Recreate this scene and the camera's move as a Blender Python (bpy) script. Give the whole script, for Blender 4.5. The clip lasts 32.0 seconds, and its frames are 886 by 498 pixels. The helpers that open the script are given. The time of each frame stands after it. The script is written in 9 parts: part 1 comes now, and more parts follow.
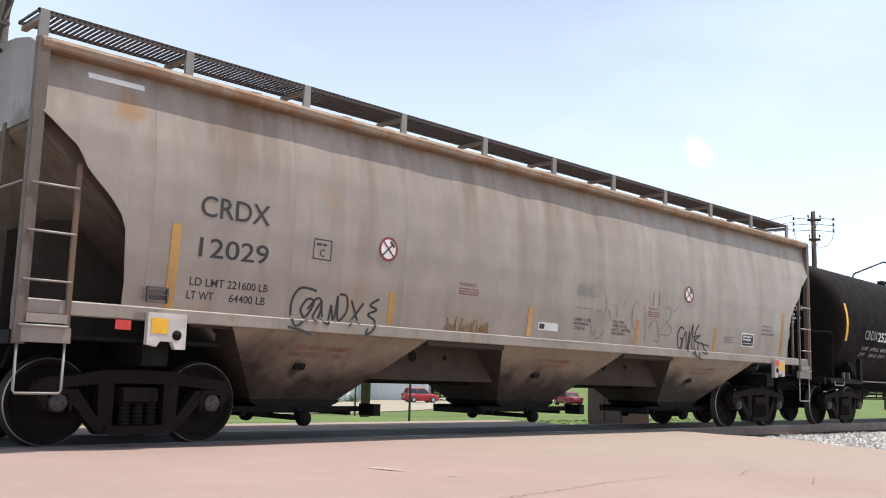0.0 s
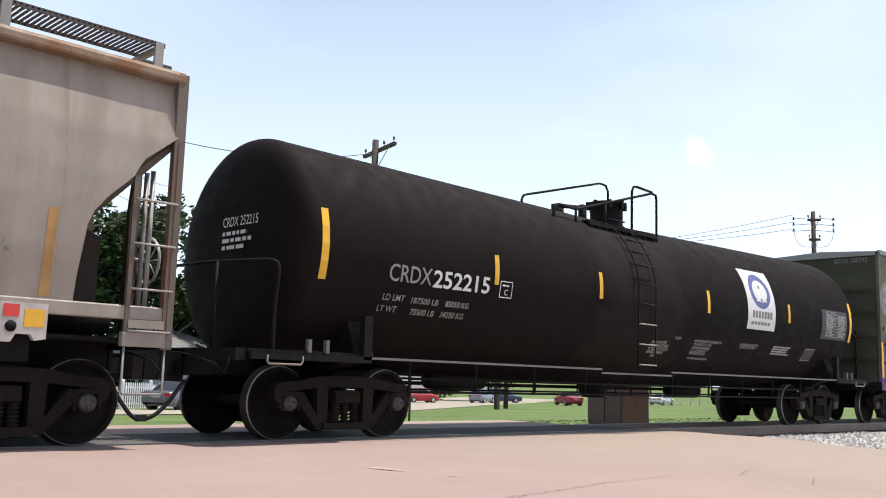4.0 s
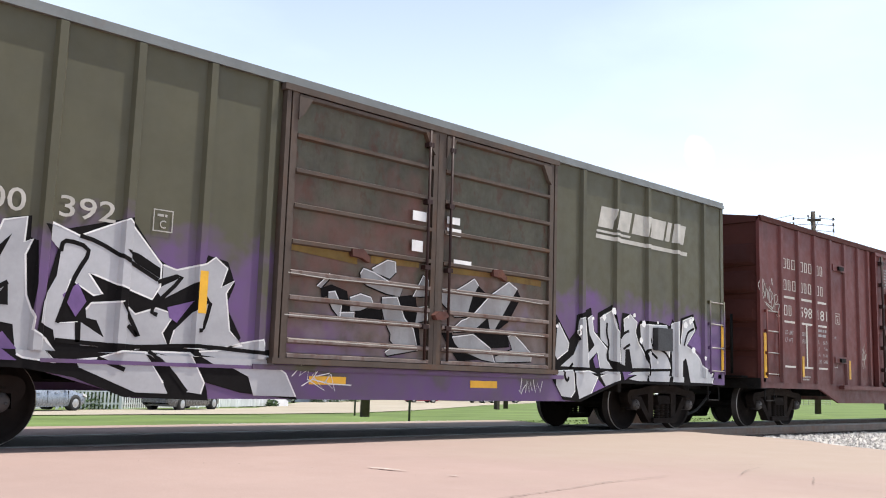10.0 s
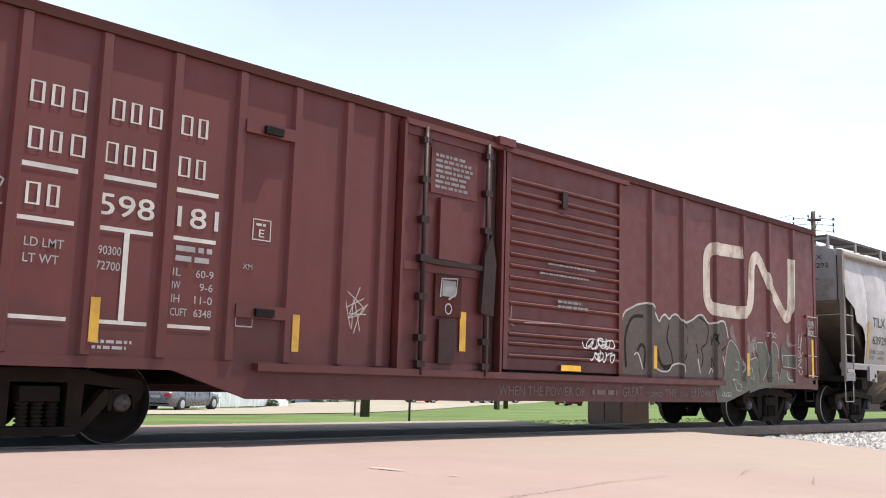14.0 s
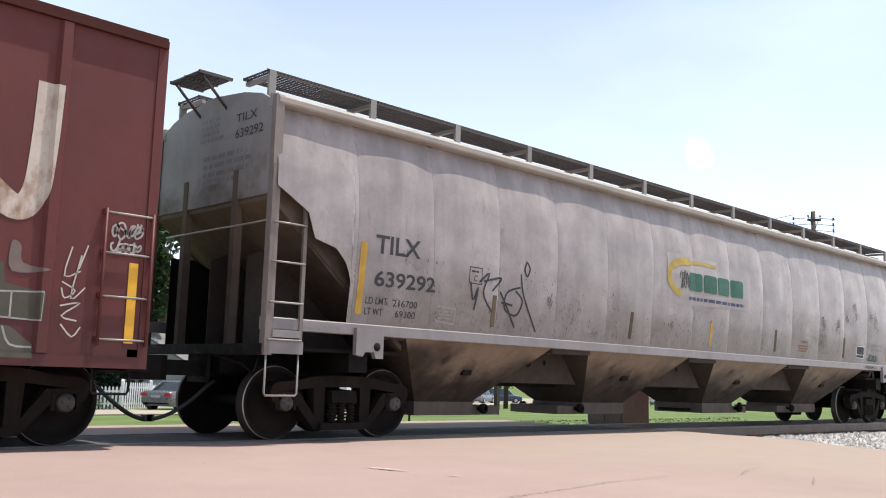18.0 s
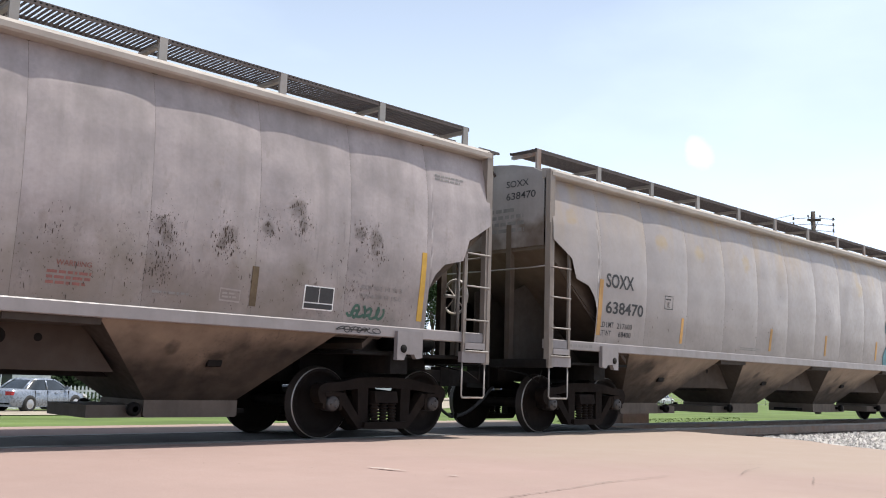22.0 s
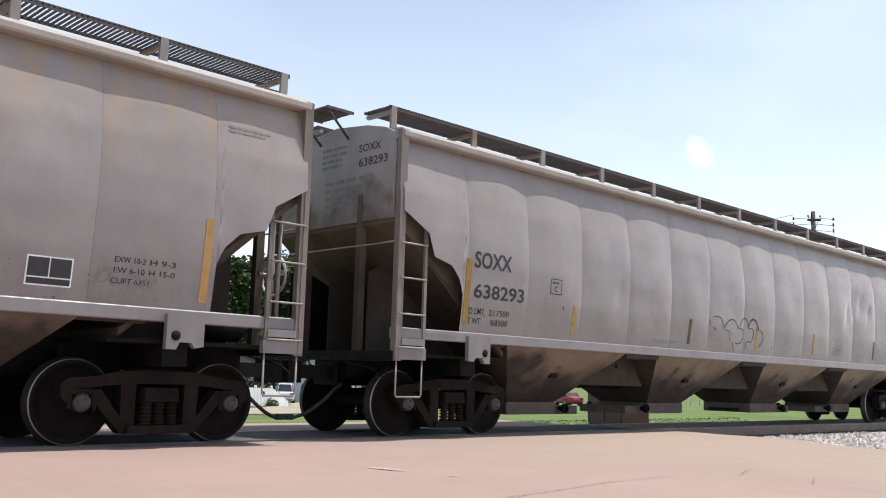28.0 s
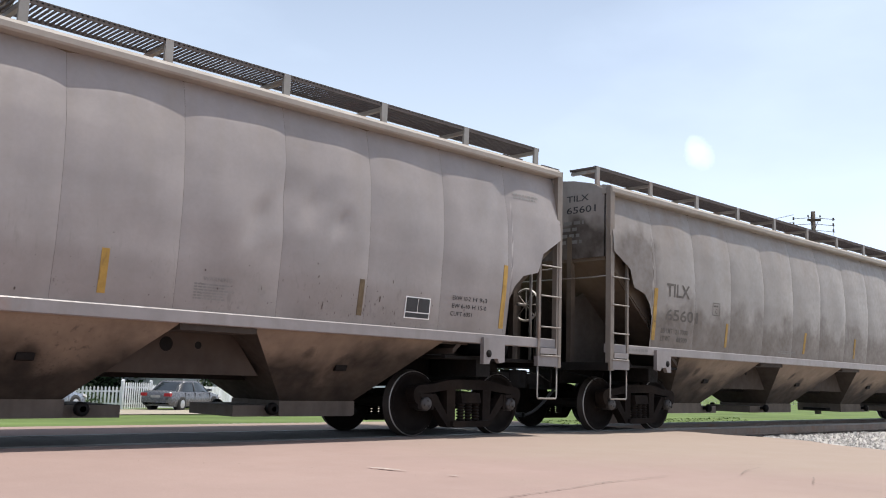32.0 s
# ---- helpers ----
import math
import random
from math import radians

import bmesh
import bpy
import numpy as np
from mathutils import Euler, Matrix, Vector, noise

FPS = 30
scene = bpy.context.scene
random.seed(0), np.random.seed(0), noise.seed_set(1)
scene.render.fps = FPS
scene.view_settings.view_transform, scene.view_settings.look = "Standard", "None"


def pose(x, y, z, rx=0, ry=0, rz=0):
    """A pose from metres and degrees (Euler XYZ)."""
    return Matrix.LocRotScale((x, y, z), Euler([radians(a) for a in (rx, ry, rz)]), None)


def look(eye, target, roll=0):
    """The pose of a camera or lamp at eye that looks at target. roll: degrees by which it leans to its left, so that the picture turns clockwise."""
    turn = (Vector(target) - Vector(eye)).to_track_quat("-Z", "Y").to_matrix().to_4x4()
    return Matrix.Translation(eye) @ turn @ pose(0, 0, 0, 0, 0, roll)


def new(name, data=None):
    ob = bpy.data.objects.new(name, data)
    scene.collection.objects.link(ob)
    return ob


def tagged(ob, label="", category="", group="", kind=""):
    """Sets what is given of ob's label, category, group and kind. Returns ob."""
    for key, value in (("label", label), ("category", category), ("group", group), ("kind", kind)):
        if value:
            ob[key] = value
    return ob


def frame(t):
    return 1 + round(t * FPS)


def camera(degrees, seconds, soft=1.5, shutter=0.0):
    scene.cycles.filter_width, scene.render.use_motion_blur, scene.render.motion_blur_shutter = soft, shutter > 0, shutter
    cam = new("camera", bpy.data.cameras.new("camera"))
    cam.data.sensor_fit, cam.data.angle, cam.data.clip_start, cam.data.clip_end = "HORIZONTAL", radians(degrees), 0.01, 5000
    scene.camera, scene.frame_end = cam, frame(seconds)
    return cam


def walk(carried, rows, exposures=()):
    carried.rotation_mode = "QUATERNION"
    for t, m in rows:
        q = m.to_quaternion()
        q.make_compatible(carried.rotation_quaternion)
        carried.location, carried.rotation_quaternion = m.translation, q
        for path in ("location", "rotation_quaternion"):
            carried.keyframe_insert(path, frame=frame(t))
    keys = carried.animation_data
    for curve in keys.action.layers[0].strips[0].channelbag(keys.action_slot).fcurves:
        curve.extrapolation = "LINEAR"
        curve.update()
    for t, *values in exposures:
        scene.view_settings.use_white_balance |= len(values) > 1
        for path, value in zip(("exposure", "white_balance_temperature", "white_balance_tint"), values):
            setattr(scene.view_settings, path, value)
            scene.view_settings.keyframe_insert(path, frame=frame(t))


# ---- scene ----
cam = camera(50.71, 32.0, soft=1.05)
EYE = (0.0, -10.761, 0.824)
walk(cam, [(0.0, look(EYE, (6.903, -3.656, 2.1903), 1.736)), (32.0, look(EYE, (6.903, -3.656, 2.1903), 1.736))],
     [(0.0, 0.20), (2.0, 0.16), (4.0, 0.21), (7.0, 0.28), (8.0, 0.34), (9.0, 0.38), (11.0, 0.36), (12.0, 0.34), (13.0, 0.43), (14.5, 0.46), (17.0, 0.36), (18.0, 0.27), (20.0, 0.21), (23.0, 0.23), (27.0, 0.12), (29.0, 0.20), (30.0, 0.24), (31.0, 0.18), (32.0, 0.07)])

# ---- light ----
SUN_TO = Vector((0.30, -0.135, 0.94)).normalized()
sun_data = bpy.data.lights.new("sun", "SUN")
sun_data.energy, sun_data.angle, sun_data.color = 5.0, radians(0.55), (1.0, 0.955, 0.89)
sun = new("sun", sun_data)
sun.matrix_world = look((30, -20, 60), Vector((30, -20, 60)) - SUN_TO)

world = bpy.data.worlds.new("world")
scene.world = world
world.use_nodes = True
wn, wl = world.node_tree.nodes, world.node_tree.links
wn.clear()
sky = wn.new("ShaderNodeTexSky")
sky.sky_type, sky.sun_disc = "NISHITA", False
sky.sun_elevation = math.asin(SUN_TO.z)
sky.sun_rotation = math.atan2(SUN_TO.x, SUN_TO.y)
sky.air_density, sky.dust_density, sky.ozone_density, sky.altitude = 1.0, 2.6, 1.2, 200
# thin bright haze and one small fair-weather puff, laid over the blue
wco = wn.new("ShaderNodeTexCoord")
wmap = wn.new("ShaderNodeMapping")
wmap.inputs["Scale"].default_value = (1.0, 1.0, 2.6)
wl.new(wco.outputs["Generated"], wmap.inputs[0])
wnoi = wn.new("ShaderNodeTexNoise")
wnoi.inputs["Scale"].default_value, wnoi.inputs["Detail"].default_value = 2.2, 6.0
wl.new(wmap.outputs[0], wnoi.inputs["Vector"])
wramp = wn.new("ShaderNodeValToRGB")
wramp.color_ramp.elements[0].position, wramp.color_ramp.elements[1].position = 0.40, 0.78
wl.new(wnoi.outputs[0], wramp.inputs[0])
PUFF = Vector((0.8382, 0.4916, 0.2362)).normalized()
wdot = wn.new("ShaderNodeVectorMath")
wdot.operation = "DISTANCE"
wdot.inputs[1].default_value = PUFF
wl.new(wco.outputs["Generated"], wdot.inputs[0])
wn2 = wn.new("ShaderNodeTexNoise")
wn2.inputs["Scale"].default_value, wn2.inputs["Detail"].default_value = 38.0, 5.0
wl.new(wco.outputs["Generated"], wn2.inputs["Vector"])
wadd = wn.new("ShaderNodeMath")
wadd.operation = "MULTIPLY_ADD"
wadd.inputs[1].default_value = 0.035
wl.new(wn2.outputs[0], wadd.inputs[0])
wl.new(wdot.outputs["Value"], wadd.inputs[2])
wpuff = wn.new("ShaderNodeMapRange")
wpuff.interpolation_type = "SMOOTHSTEP"
for k, v in zip(("From Min", "From Max", "To Min", "To Max"), (0.018, 0.062, 0.9, 0.0)):
    wpuff.inputs[k].default_value = v
wl.new(wadd.outputs[0], wpuff.inputs[0])
whaze = wn.new("ShaderNodeMath")
whaze.operation = "MULTIPLY_ADD"
whaze.inputs[1].default_value, whaze.inputs[2].default_value = 0.22, 0.14
wl.new(wramp.outputs[0], whaze.inputs[0])
# haze thickens towards the horizon
wsep = wn.new("ShaderNodeSeparateXYZ")
wl.new(wco.outputs["Generated"], wsep.inputs[0])
whor = wn.new("ShaderNodeMapRange")
for k, v in zip(("From Min", "From Max", "To Min", "To Max"), (0.0, 0.55, 0.75, 0.0)):
    whor.inputs[k].default_value = v
wl.new(wsep.outputs[2], whor.inputs[0])
wsum = wn.new("ShaderNodeMath")
wsum.operation, wsum.use_clamp = "ADD", True
wl.new(whaze.outputs[0], wsum.inputs[0])
wl.new(whor.outputs[0], wsum.inputs[1])
wmax = wn.new("ShaderNodeMath")
wmax.operation = "MAXIMUM"
wl.new(wsum.outputs[0], wmax.inputs[0])
wl.new(wpuff.outputs[0], wmax.inputs[1])
wmix = wn.new("ShaderNodeMix")
wmix.data_type = "RGBA"
wl.new(wmax.outputs[0], wmix.inputs[0])
wl.new(sky.outputs[0], wmix.inputs[6])
wmix.inputs[7].default_value = (10.0, 11.6, 14.0, 1)
wbg = wn.new("ShaderNodeBackground")
wbg.inputs[1].default_value = 0.105
wl.new(wmix.outputs[2], wbg.inputs[0])
wout = wn.new("ShaderNodeOutputWorld")
wl.new(wbg.outputs[0], wout.inputs[0])


# ---- materials ----
def mat(name, base, rough=0.6, metal=0.0, var=0.14, vscale=2.0, streak=0.0, streak_col=(0.08, 0.065, 0.05),
        rust=0.0, rust_col=(0.20, 0.075, 0.025), rust_scale=1.4, rust_at=0.60, grime=0.0, grime_z=(0.4, 1.6), drip=0.0, drip_col=(0.16, 0.10, 0.06), drip_z=(2.5, 3.95), bump=0.15, bscale=60.0,
        spread=0.12, island=False, spec=0.4, speck=0.0, speck_z=(1.4, 2.7), speck_col=(0.07, 0.06, 0.052), dust=0.0):
    """A weathered surface: two scales of tone, rain streaks, rust blooms, grime towards the wheels, fine relief."""
    m = bpy.data.materials.new(name)
    m.use_nodes = True
    n, l = m.node_tree.nodes, m.node_tree.links
    b = n["Principled BSDF"]
    b.inputs["Roughness"].default_value, b.inputs["Metallic"].default_value = rough, metal
    b.inputs["Specular IOR Level"].default_value = spec
    b.inputs["Sheen Weight"].default_value, b.inputs["Sheen Roughness"].default_value = dust, 0.4
    b.inputs["Sheen Tint"].default_value = (1.0, 0.95, 0.9, 1)
    co = n.new("ShaderNodeTexCoord")
    inf = n.new("ShaderNodeObjectInfo")
    off = n.new("ShaderNodeVectorMath")
    off.operation = "MULTIPLY_ADD"
    l.new(inf.outputs["Random"], off.inputs[0])
    off.inputs[1].default_value = (37.0, 3.0, 0.0)
    l.new(co.outputs["Object"], off.inputs[2])

    def noi(scale, stretch=(1, 1, 1), detail=5.0, rough_=0.55):
        mp = n.new("ShaderNodeMapping")
        mp.inputs["Scale"].default_value = stretch
        l.new(off.outputs[0], mp.inputs[0])
        t = n.new("ShaderNodeTexNoise")
        t.inputs["Scale"].default_value, t.inputs["Detail"].default_value, t.inputs["Roughness"].default_value = scale, detail, rough_
        l.new(mp.outputs[0], t.inputs["Vector"])
        return t.outputs[0]

    def rng(sock, a, z, lo, hi):
        r = n.new("ShaderNodeMapRange")
        for k, v in zip(("From Min", "From Max", "To Min", "To Max"), (a, z, lo, hi)):
            r.inputs[k].default_value = v
        l.new(sock, r.inputs[0])
        return r.outputs[0]

    def math2(op, a, c):
        k = n.new("ShaderNodeMath")
        k.operation = op
        for i, v in enumerate((a, c)):
            if isinstance(v, (int, float)):
                k.inputs[i].default_value = v
            else:
                l.new(v, k.inputs[i])
        return k.outputs[0]

    def mix(fac, a, c, mode="MIX"):
        k = n.new("ShaderNodeMix")
        k.data_type, k.blend_type = "RGBA", mode
        for i, v in ((0, fac), (6, a), (7, c)):
            if isinstance(v, tuple):
                k.inputs[i].default_value = (*v[:3], 1)
            elif isinstance(v, (int, float)):
                k.inputs[i].default_value = v
            else:
                l.new(v, k.inputs[i])
        return k.outputs[2]

    tone = math2("MULTIPLY", rng(noi(vscale), 0.25, 0.75, 1 - var, 1 + var), rng(noi(vscale * 11), 0.3, 0.7, 1 - var * 0.22, 1 + var * 0.22))
    src = inf.outputs["Random"]
    if island:
        src = n.new("ShaderNodeNewGeometry").outputs["Random Per Island"]
    tone = math2("MULTIPLY", tone, rng(src, 0, 1, 1 - spread, 1 + spread))
    comb = n.new("ShaderNodeCombineColor")
    for i in range(3):
        l.new(tone, comb.inputs[i])
    col = mix(1.0, base, comb.outputs[0], "MULTIPLY")
    sep = n.new("ShaderNodeSeparateXYZ")
    l.new(co.outputs["Object"], sep.inputs[0])
    if streak:
        s = math2("MULTIPLY", rng(noi(1.0, (4.2, 4.2, 0.16), 4.0), 0.46, 0.72, 0, 1), rng(noi(1.1), 0.3, 0.65, 0.25, 1))
        col = mix(math2("MULTIPLY", s, streak), col, streak_col)
    if grime:
        g = math2("MULTIPLY", rng(sep.outputs[2], grime_z[1], grime_z[0], 0, 1), rng(noi(3.0), 0.25, 0.7, 0.35, 1))
        col = mix(math2("MULTIPLY", g, grime), col, (0.055, 0.043, 0.034))
    if drip:
        k = math2("MULTIPLY", rng(noi(1.0, (3.0, 3.0, 0.10), 5.0), 0.42, 0.66, 0, 1), rng(sep.outputs[2], drip_z[0], drip_z[1], 0, 1))
        col = mix(math2("MULTIPLY", math2("MULTIPLY", k, rng(noi(0.7, (1, 1, 0.3)), 0.35, 0.6, 0.2, 1)), drip), col, drip_col)
    if rust:
        r = math2("MULTIPLY", rng(noi(rust_scale, (1, 1, 0.55), 8.0, 0.65), rust_at, rust_at + 0.14, 0, 1), rust)
        col = mix(r, col, rust_col)
    if speck:
        # fine dark spatter in patches, thicker towards the sill
        k = math2("MULTIPLY", rng(noi(30.0, (1, 1, 0.7), 3.0, 0.6), 0.56, 0.66, 0, 1), rng(noi(1.3, (1, 1, 0.8), 3.0), 0.46, 0.62, 0, 1))
        k = math2("MULTIPLY", k, rng(sep.outputs[2], speck_z[1], speck_z[0], 0, 1))
        g = math2("MULTIPLY", rng(noi(9.0, (2.2, 2.2, 0.5), 4.0), 0.58, 0.70, 0, 1), rng(noi(0.8), 0.45, 0.65, 0, 1))
        k = math2("MAXIMUM", k, math2("MULTIPLY", g, rng(sep.outputs[2], speck_z[1] + 0.7, speck_z[0] + 0.5, 0, 0.8)))
        col = mix(math2("MULTIPLY", k, speck), col, speck_col)
    l.new(col, b.inputs["Base Color"])
    l.new(rng(noi(vscale * 5), 0.3, 0.7, max(rough - 0.1, 0.02), min(rough + 0.12, 1)), b.inputs["Roughness"])
    if bump:
        k = n.new("ShaderNodeBump")
        k.inputs["Strength"].default_value, k.inputs["Distance"].default_value = bump, 0.012
        l.new(noi(bscale, (1, 1, 1), 6.0, 0.6), k.inputs["Height"])
        l.new(k.outputs[0], b.inputs["Normal"])
    return m, dict(n=n, l=l, b=b, co=co, sep=sep, noi=noi, rng=rng, math2=math2, mix=mix, col=col)


def M(*a, **k):
    return mat(*a, **k)[0]


HOP_A_LOOK = dict( streak=0.6, streak_col=(0.16, 0.125, 0.09), drip=0.95, drip_col=(0.17, 0.11, 0.065), drip_z=(2.3, 3.8), rust=0.75, rust_scale=0.8, rust_at=0.61, rust_col=(0.33, 0.18, 0.075), grime=0.25, spread=0.0, bump=0.05)
HOP_B = M("pale_hopper_paint", (0.252, 0.220, 0.208), 0.40, spec=0.8, dust=0.25, speck=0.45, speck_z=(1.4, 2.2), drip=0.3, drip_col=(0.24, 0.19, 0.14), streak=0.25, streak_col=(0.20, 0.18, 0.16), rust=0.35, rust_at=0.68, rust_col=(0.33, 0.23, 0.13), grime=0.4, grime_z=(1.35, 2.1), spread=0.05, bump=0.05)
HOP_Y_LOOK = dict(rough=0.40, spec=0.8, dust=0.25, speck=0.35, speck_z=(1.4, 2.6), drip=0.6, drip_col=(0.36, 0.235, 0.09), drip_z=(2.7, 3.9), streak=0.25, streak_col=(0.20, 0.18, 0.16), rust=0.35, rust_at=0.68, rust_col=(0.33, 0.23, 0.13), grime=0.45, grime_z=(1.35, 2.3), spread=0.05, bump=0.05)
SILL_P = M("pale_sill_paint", (0.205, 0.183, 0.180), 0.5, spec=0.6, dust=0.15, streak=0.35, rust=0.4, rust_at=0.64, spread=0.03, bump=0.05)
# shade on the undersides of the bay slopes, put in as dark brown
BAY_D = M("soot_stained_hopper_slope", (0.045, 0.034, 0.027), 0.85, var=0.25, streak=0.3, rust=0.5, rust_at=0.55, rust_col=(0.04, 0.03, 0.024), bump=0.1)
ROOF_R = M("rusty_roof_edge", (0.26, 0.19, 0.135), 0.75, var=0.3, vscale=1.6, rust=0.95, rust_at=0.44, rust_scale=2.2, rust_col=(0.205, 0.105, 0.052), bump=0.1)
ROOF_B = M("dusty_roof_edge", (0.33, 0.295, 0.26), 0.7, rust=0.5, rust_at=0.6, rust_col=(0.36, 0.27, 0.18), bump=0.1)
GRATE = M("grey_steel_grating", (0.085, 0.070, 0.066), 0.7, 0.1, rust=0.4, rust_at=0.55, rust_col=(0.085, 0.042, 0.03), bump=0.0)
GALV = M("weathered_galvanised_steel", (0.28, 0.26, 0.24), 0.55, 0.3, rust=0.6, rust_at=0.55, bump=0.05)
DARK = M("sooty_underframe_steel", (0.008, 0.0068, 0.0062), 0.75, 0.1, var=0.3, rust=0.5, rust_at=0.55, rust_col=(0.022, 0.014, 0.010), bump=0.25, spec=0.2)
TRUCK = M("brake_dust_cast_steel", (0.0155, 0.0118, 0.0102), 0.8, 0.1, var=0.3, rust=0.5, rust_at=0.5, rust_col=(0.032, 0.022, 0.016), bump=0.35, bscale=30, spec=0.08)
WHEEL = M("brown_wheel_steel", (0.012, 0.0095, 0.0085), 0.75, 0.0, var=0.3, rust=0.4, rust_at=0.5, rust_col=(0.03, 0.02, 0.014), bump=0.15, spec=0.08)
# tread colour darkened for the shadow it stands in under the car
TREAD = M("dull_wheel_tread", (0.035, 0.028, 0.024), 0.6, 0.2, var=0.3, bump=0.05)
RAIL_D = M("dull_grey_rail_paint", (0.13, 0.12, 0.112), 0.6, var=0.2, bump=0.03)
RIM = M("polished_wheel_rim", (0.34, 0.325, 0.31), 0.42, 0.5, bump=0.0)
CAP = M("bearing_cap_steel", (0.060, 0.054, 0.052), 0.5, 0.3, bump=0.05)
HOSE = M("black_rubber_hose", (0.02, 0.02, 0.02), 0.6, bump=0.05)
YELL = M("yellow_reflective_tape", (0.78, 0.42, 0.03), 0.5, var=0.12, vscale=6, streak=0.15, bump=0.0)
YELL_W = M("worn_yellow_reflective_tape", (0.52, 0.31, 0.045), 0.6, var=0.2, vscale=6, streak=0.4, bump=0.0)
YELL_D = M("faded_orange_reflective_tape", (0.50, 0.28, 0.09), 0.6, var=0.2, vscale=6, streak=0.5, bump=0.0)
WHITE = M("white_stencil_paint", (0.72, 0.71, 0.69), 0.6, var=0.12, vscale=5, bump=0.0)
CHALK = M("chalky_lettering_paint", (0.44, 0.42, 0.375), 0.65, var=0.2, vscale=4, streak=0.35, streak_col=(0.2, 0.17, 0.14), bump=0.0)
BLACK = M("black_stencil_paint", (0.035, 0.035, 0.037), 0.6, var=0.2, vscale=5, bump=0.0)
PALE = M("dusty_pale_stencil", (0.30, 0.29, 0.28), 0.7, var=0.25, vscale=5, bump=0.0)
EMBLEM = M("worn_cream_emblem_paint", (0.54, 0.465, 0.39), 0.6, var=0.2, vscale=2.2, streak=0.6, streak_col=(0.33, 0.21, 0.14), rust=0.95, rust_scale=2.6, rust_at=0.50, rust_col=(0.25, 0.135, 0.08), bump=0.0)
OUTLINE = M("black_spray_paint", (0.010, 0.009, 0.009), 0.8, var=0.2, vscale=5, bump=0.0, spec=0.08)
FLECK = M("worn_white_road_paint", (0.40, 0.345, 0.305), 0.8, var=0.3, vscale=9, bump=0.0)
FOG = M("thin_grey_spray", (0.165, 0.125, 0.11), 0.7, var=0.3, vscale=4, bump=0.0)
GREYT = M("faded_grey_stencil", (0.20, 0.19, 0.18), 0.6, var=0.25, vscale=5, bump=0.0)
SILVER = M("silver_spray_paint", (0.40, 0.40, 0.41), 0.45, 0.0, var=0.16, vscale=2, streak=0.2, streak_col=(0.3, 0.3, 0.3), bump=0.0)
TEAL = M("teal_spray_paint", (0.10, 0.23, 0.26), 0.6, var=0.2, vscale=4, bump=0.0)
TEAL_D = M("dark_teal_spray_outline", (0.035, 0.08, 0.095), 0.6, bump=0.0)
FADED = M("faded_black_spray", (0.024, 0.019, 0.017), 0.8, var=0.3, vscale=5, bump=0.0, spec=0.1)
TAUPE = M("taupe_spray_paint", (0.078, 0.055, 0.043), 0.6, var=0.25, vscale=2, bump=0.0)
OLIVE_S = M("olive_spray_paint", (0.078, 0.071, 0.050), 0.6, var=0.2, vscale=2, bump=0.0)
DIM_R = M("dull_red_stencil", (0.24, 0.10, 0.085), 0.7, var=0.35, vscale=6, bump=0.0)
RUN_R = M("ochre_rust_run", (0.185, 0.115, 0.058), 0.8, var=0.4, vscale=6, bump=0.0)
RED_P = M("red_stencil_paint", (0.55, 0.05, 0.04), 0.5, bump=0.0)
GREEN_L = M("green_logo_paint", (0.022, 0.098, 0.058), 0.5, bump=0.0)
GOLD_L = M("gold_logo_paint", (0.44, 0.31, 0.06), 0.5, var=0.3, vscale=4, streak=0.3, bump=0.0)
NAVY_D = M("dark_navy_lettering", (0.05, 0.055, 0.11), 0.5, bump=0.0)
NAVY = M("navy_logo_paint", (0.11, 0.125, 0.30), 0.5, bump=0.0)
# darker copies of the boxcar paints, with shade on the car ends painted in
BRN_END = M("brown_boxcar_paint", (0.058, 0.018, 0.014), 0.68, spec=0.12, var=0.14, vscale=1.2, streak=0.35, streak_col=(0.055, 0.025, 0.02), rust=0.25, rust_at=0.66, rust_col=(0.08, 0.03, 0.02), grime=0.35, grime_z=(0.5, 1.6), bump=0.06)
GRN_END = M("olive_boxcar_paint", (0.048, 0.048, 0.030), 0.65, spec=0.15, var=0.14, vscale=1.2, streak=0.3, streak_col=(0.03, 0.03, 0.022), rust=0.2, rust_at=0.68, grime=0.55, grime_z=(0.6, 2.6), bump=0.06)
ROOF_G = M("galvanised_roof_edge", (0.22, 0.22, 0.205), 0.45, 0.5, rust=0.4, rust_at=0.6, bump=0.05)


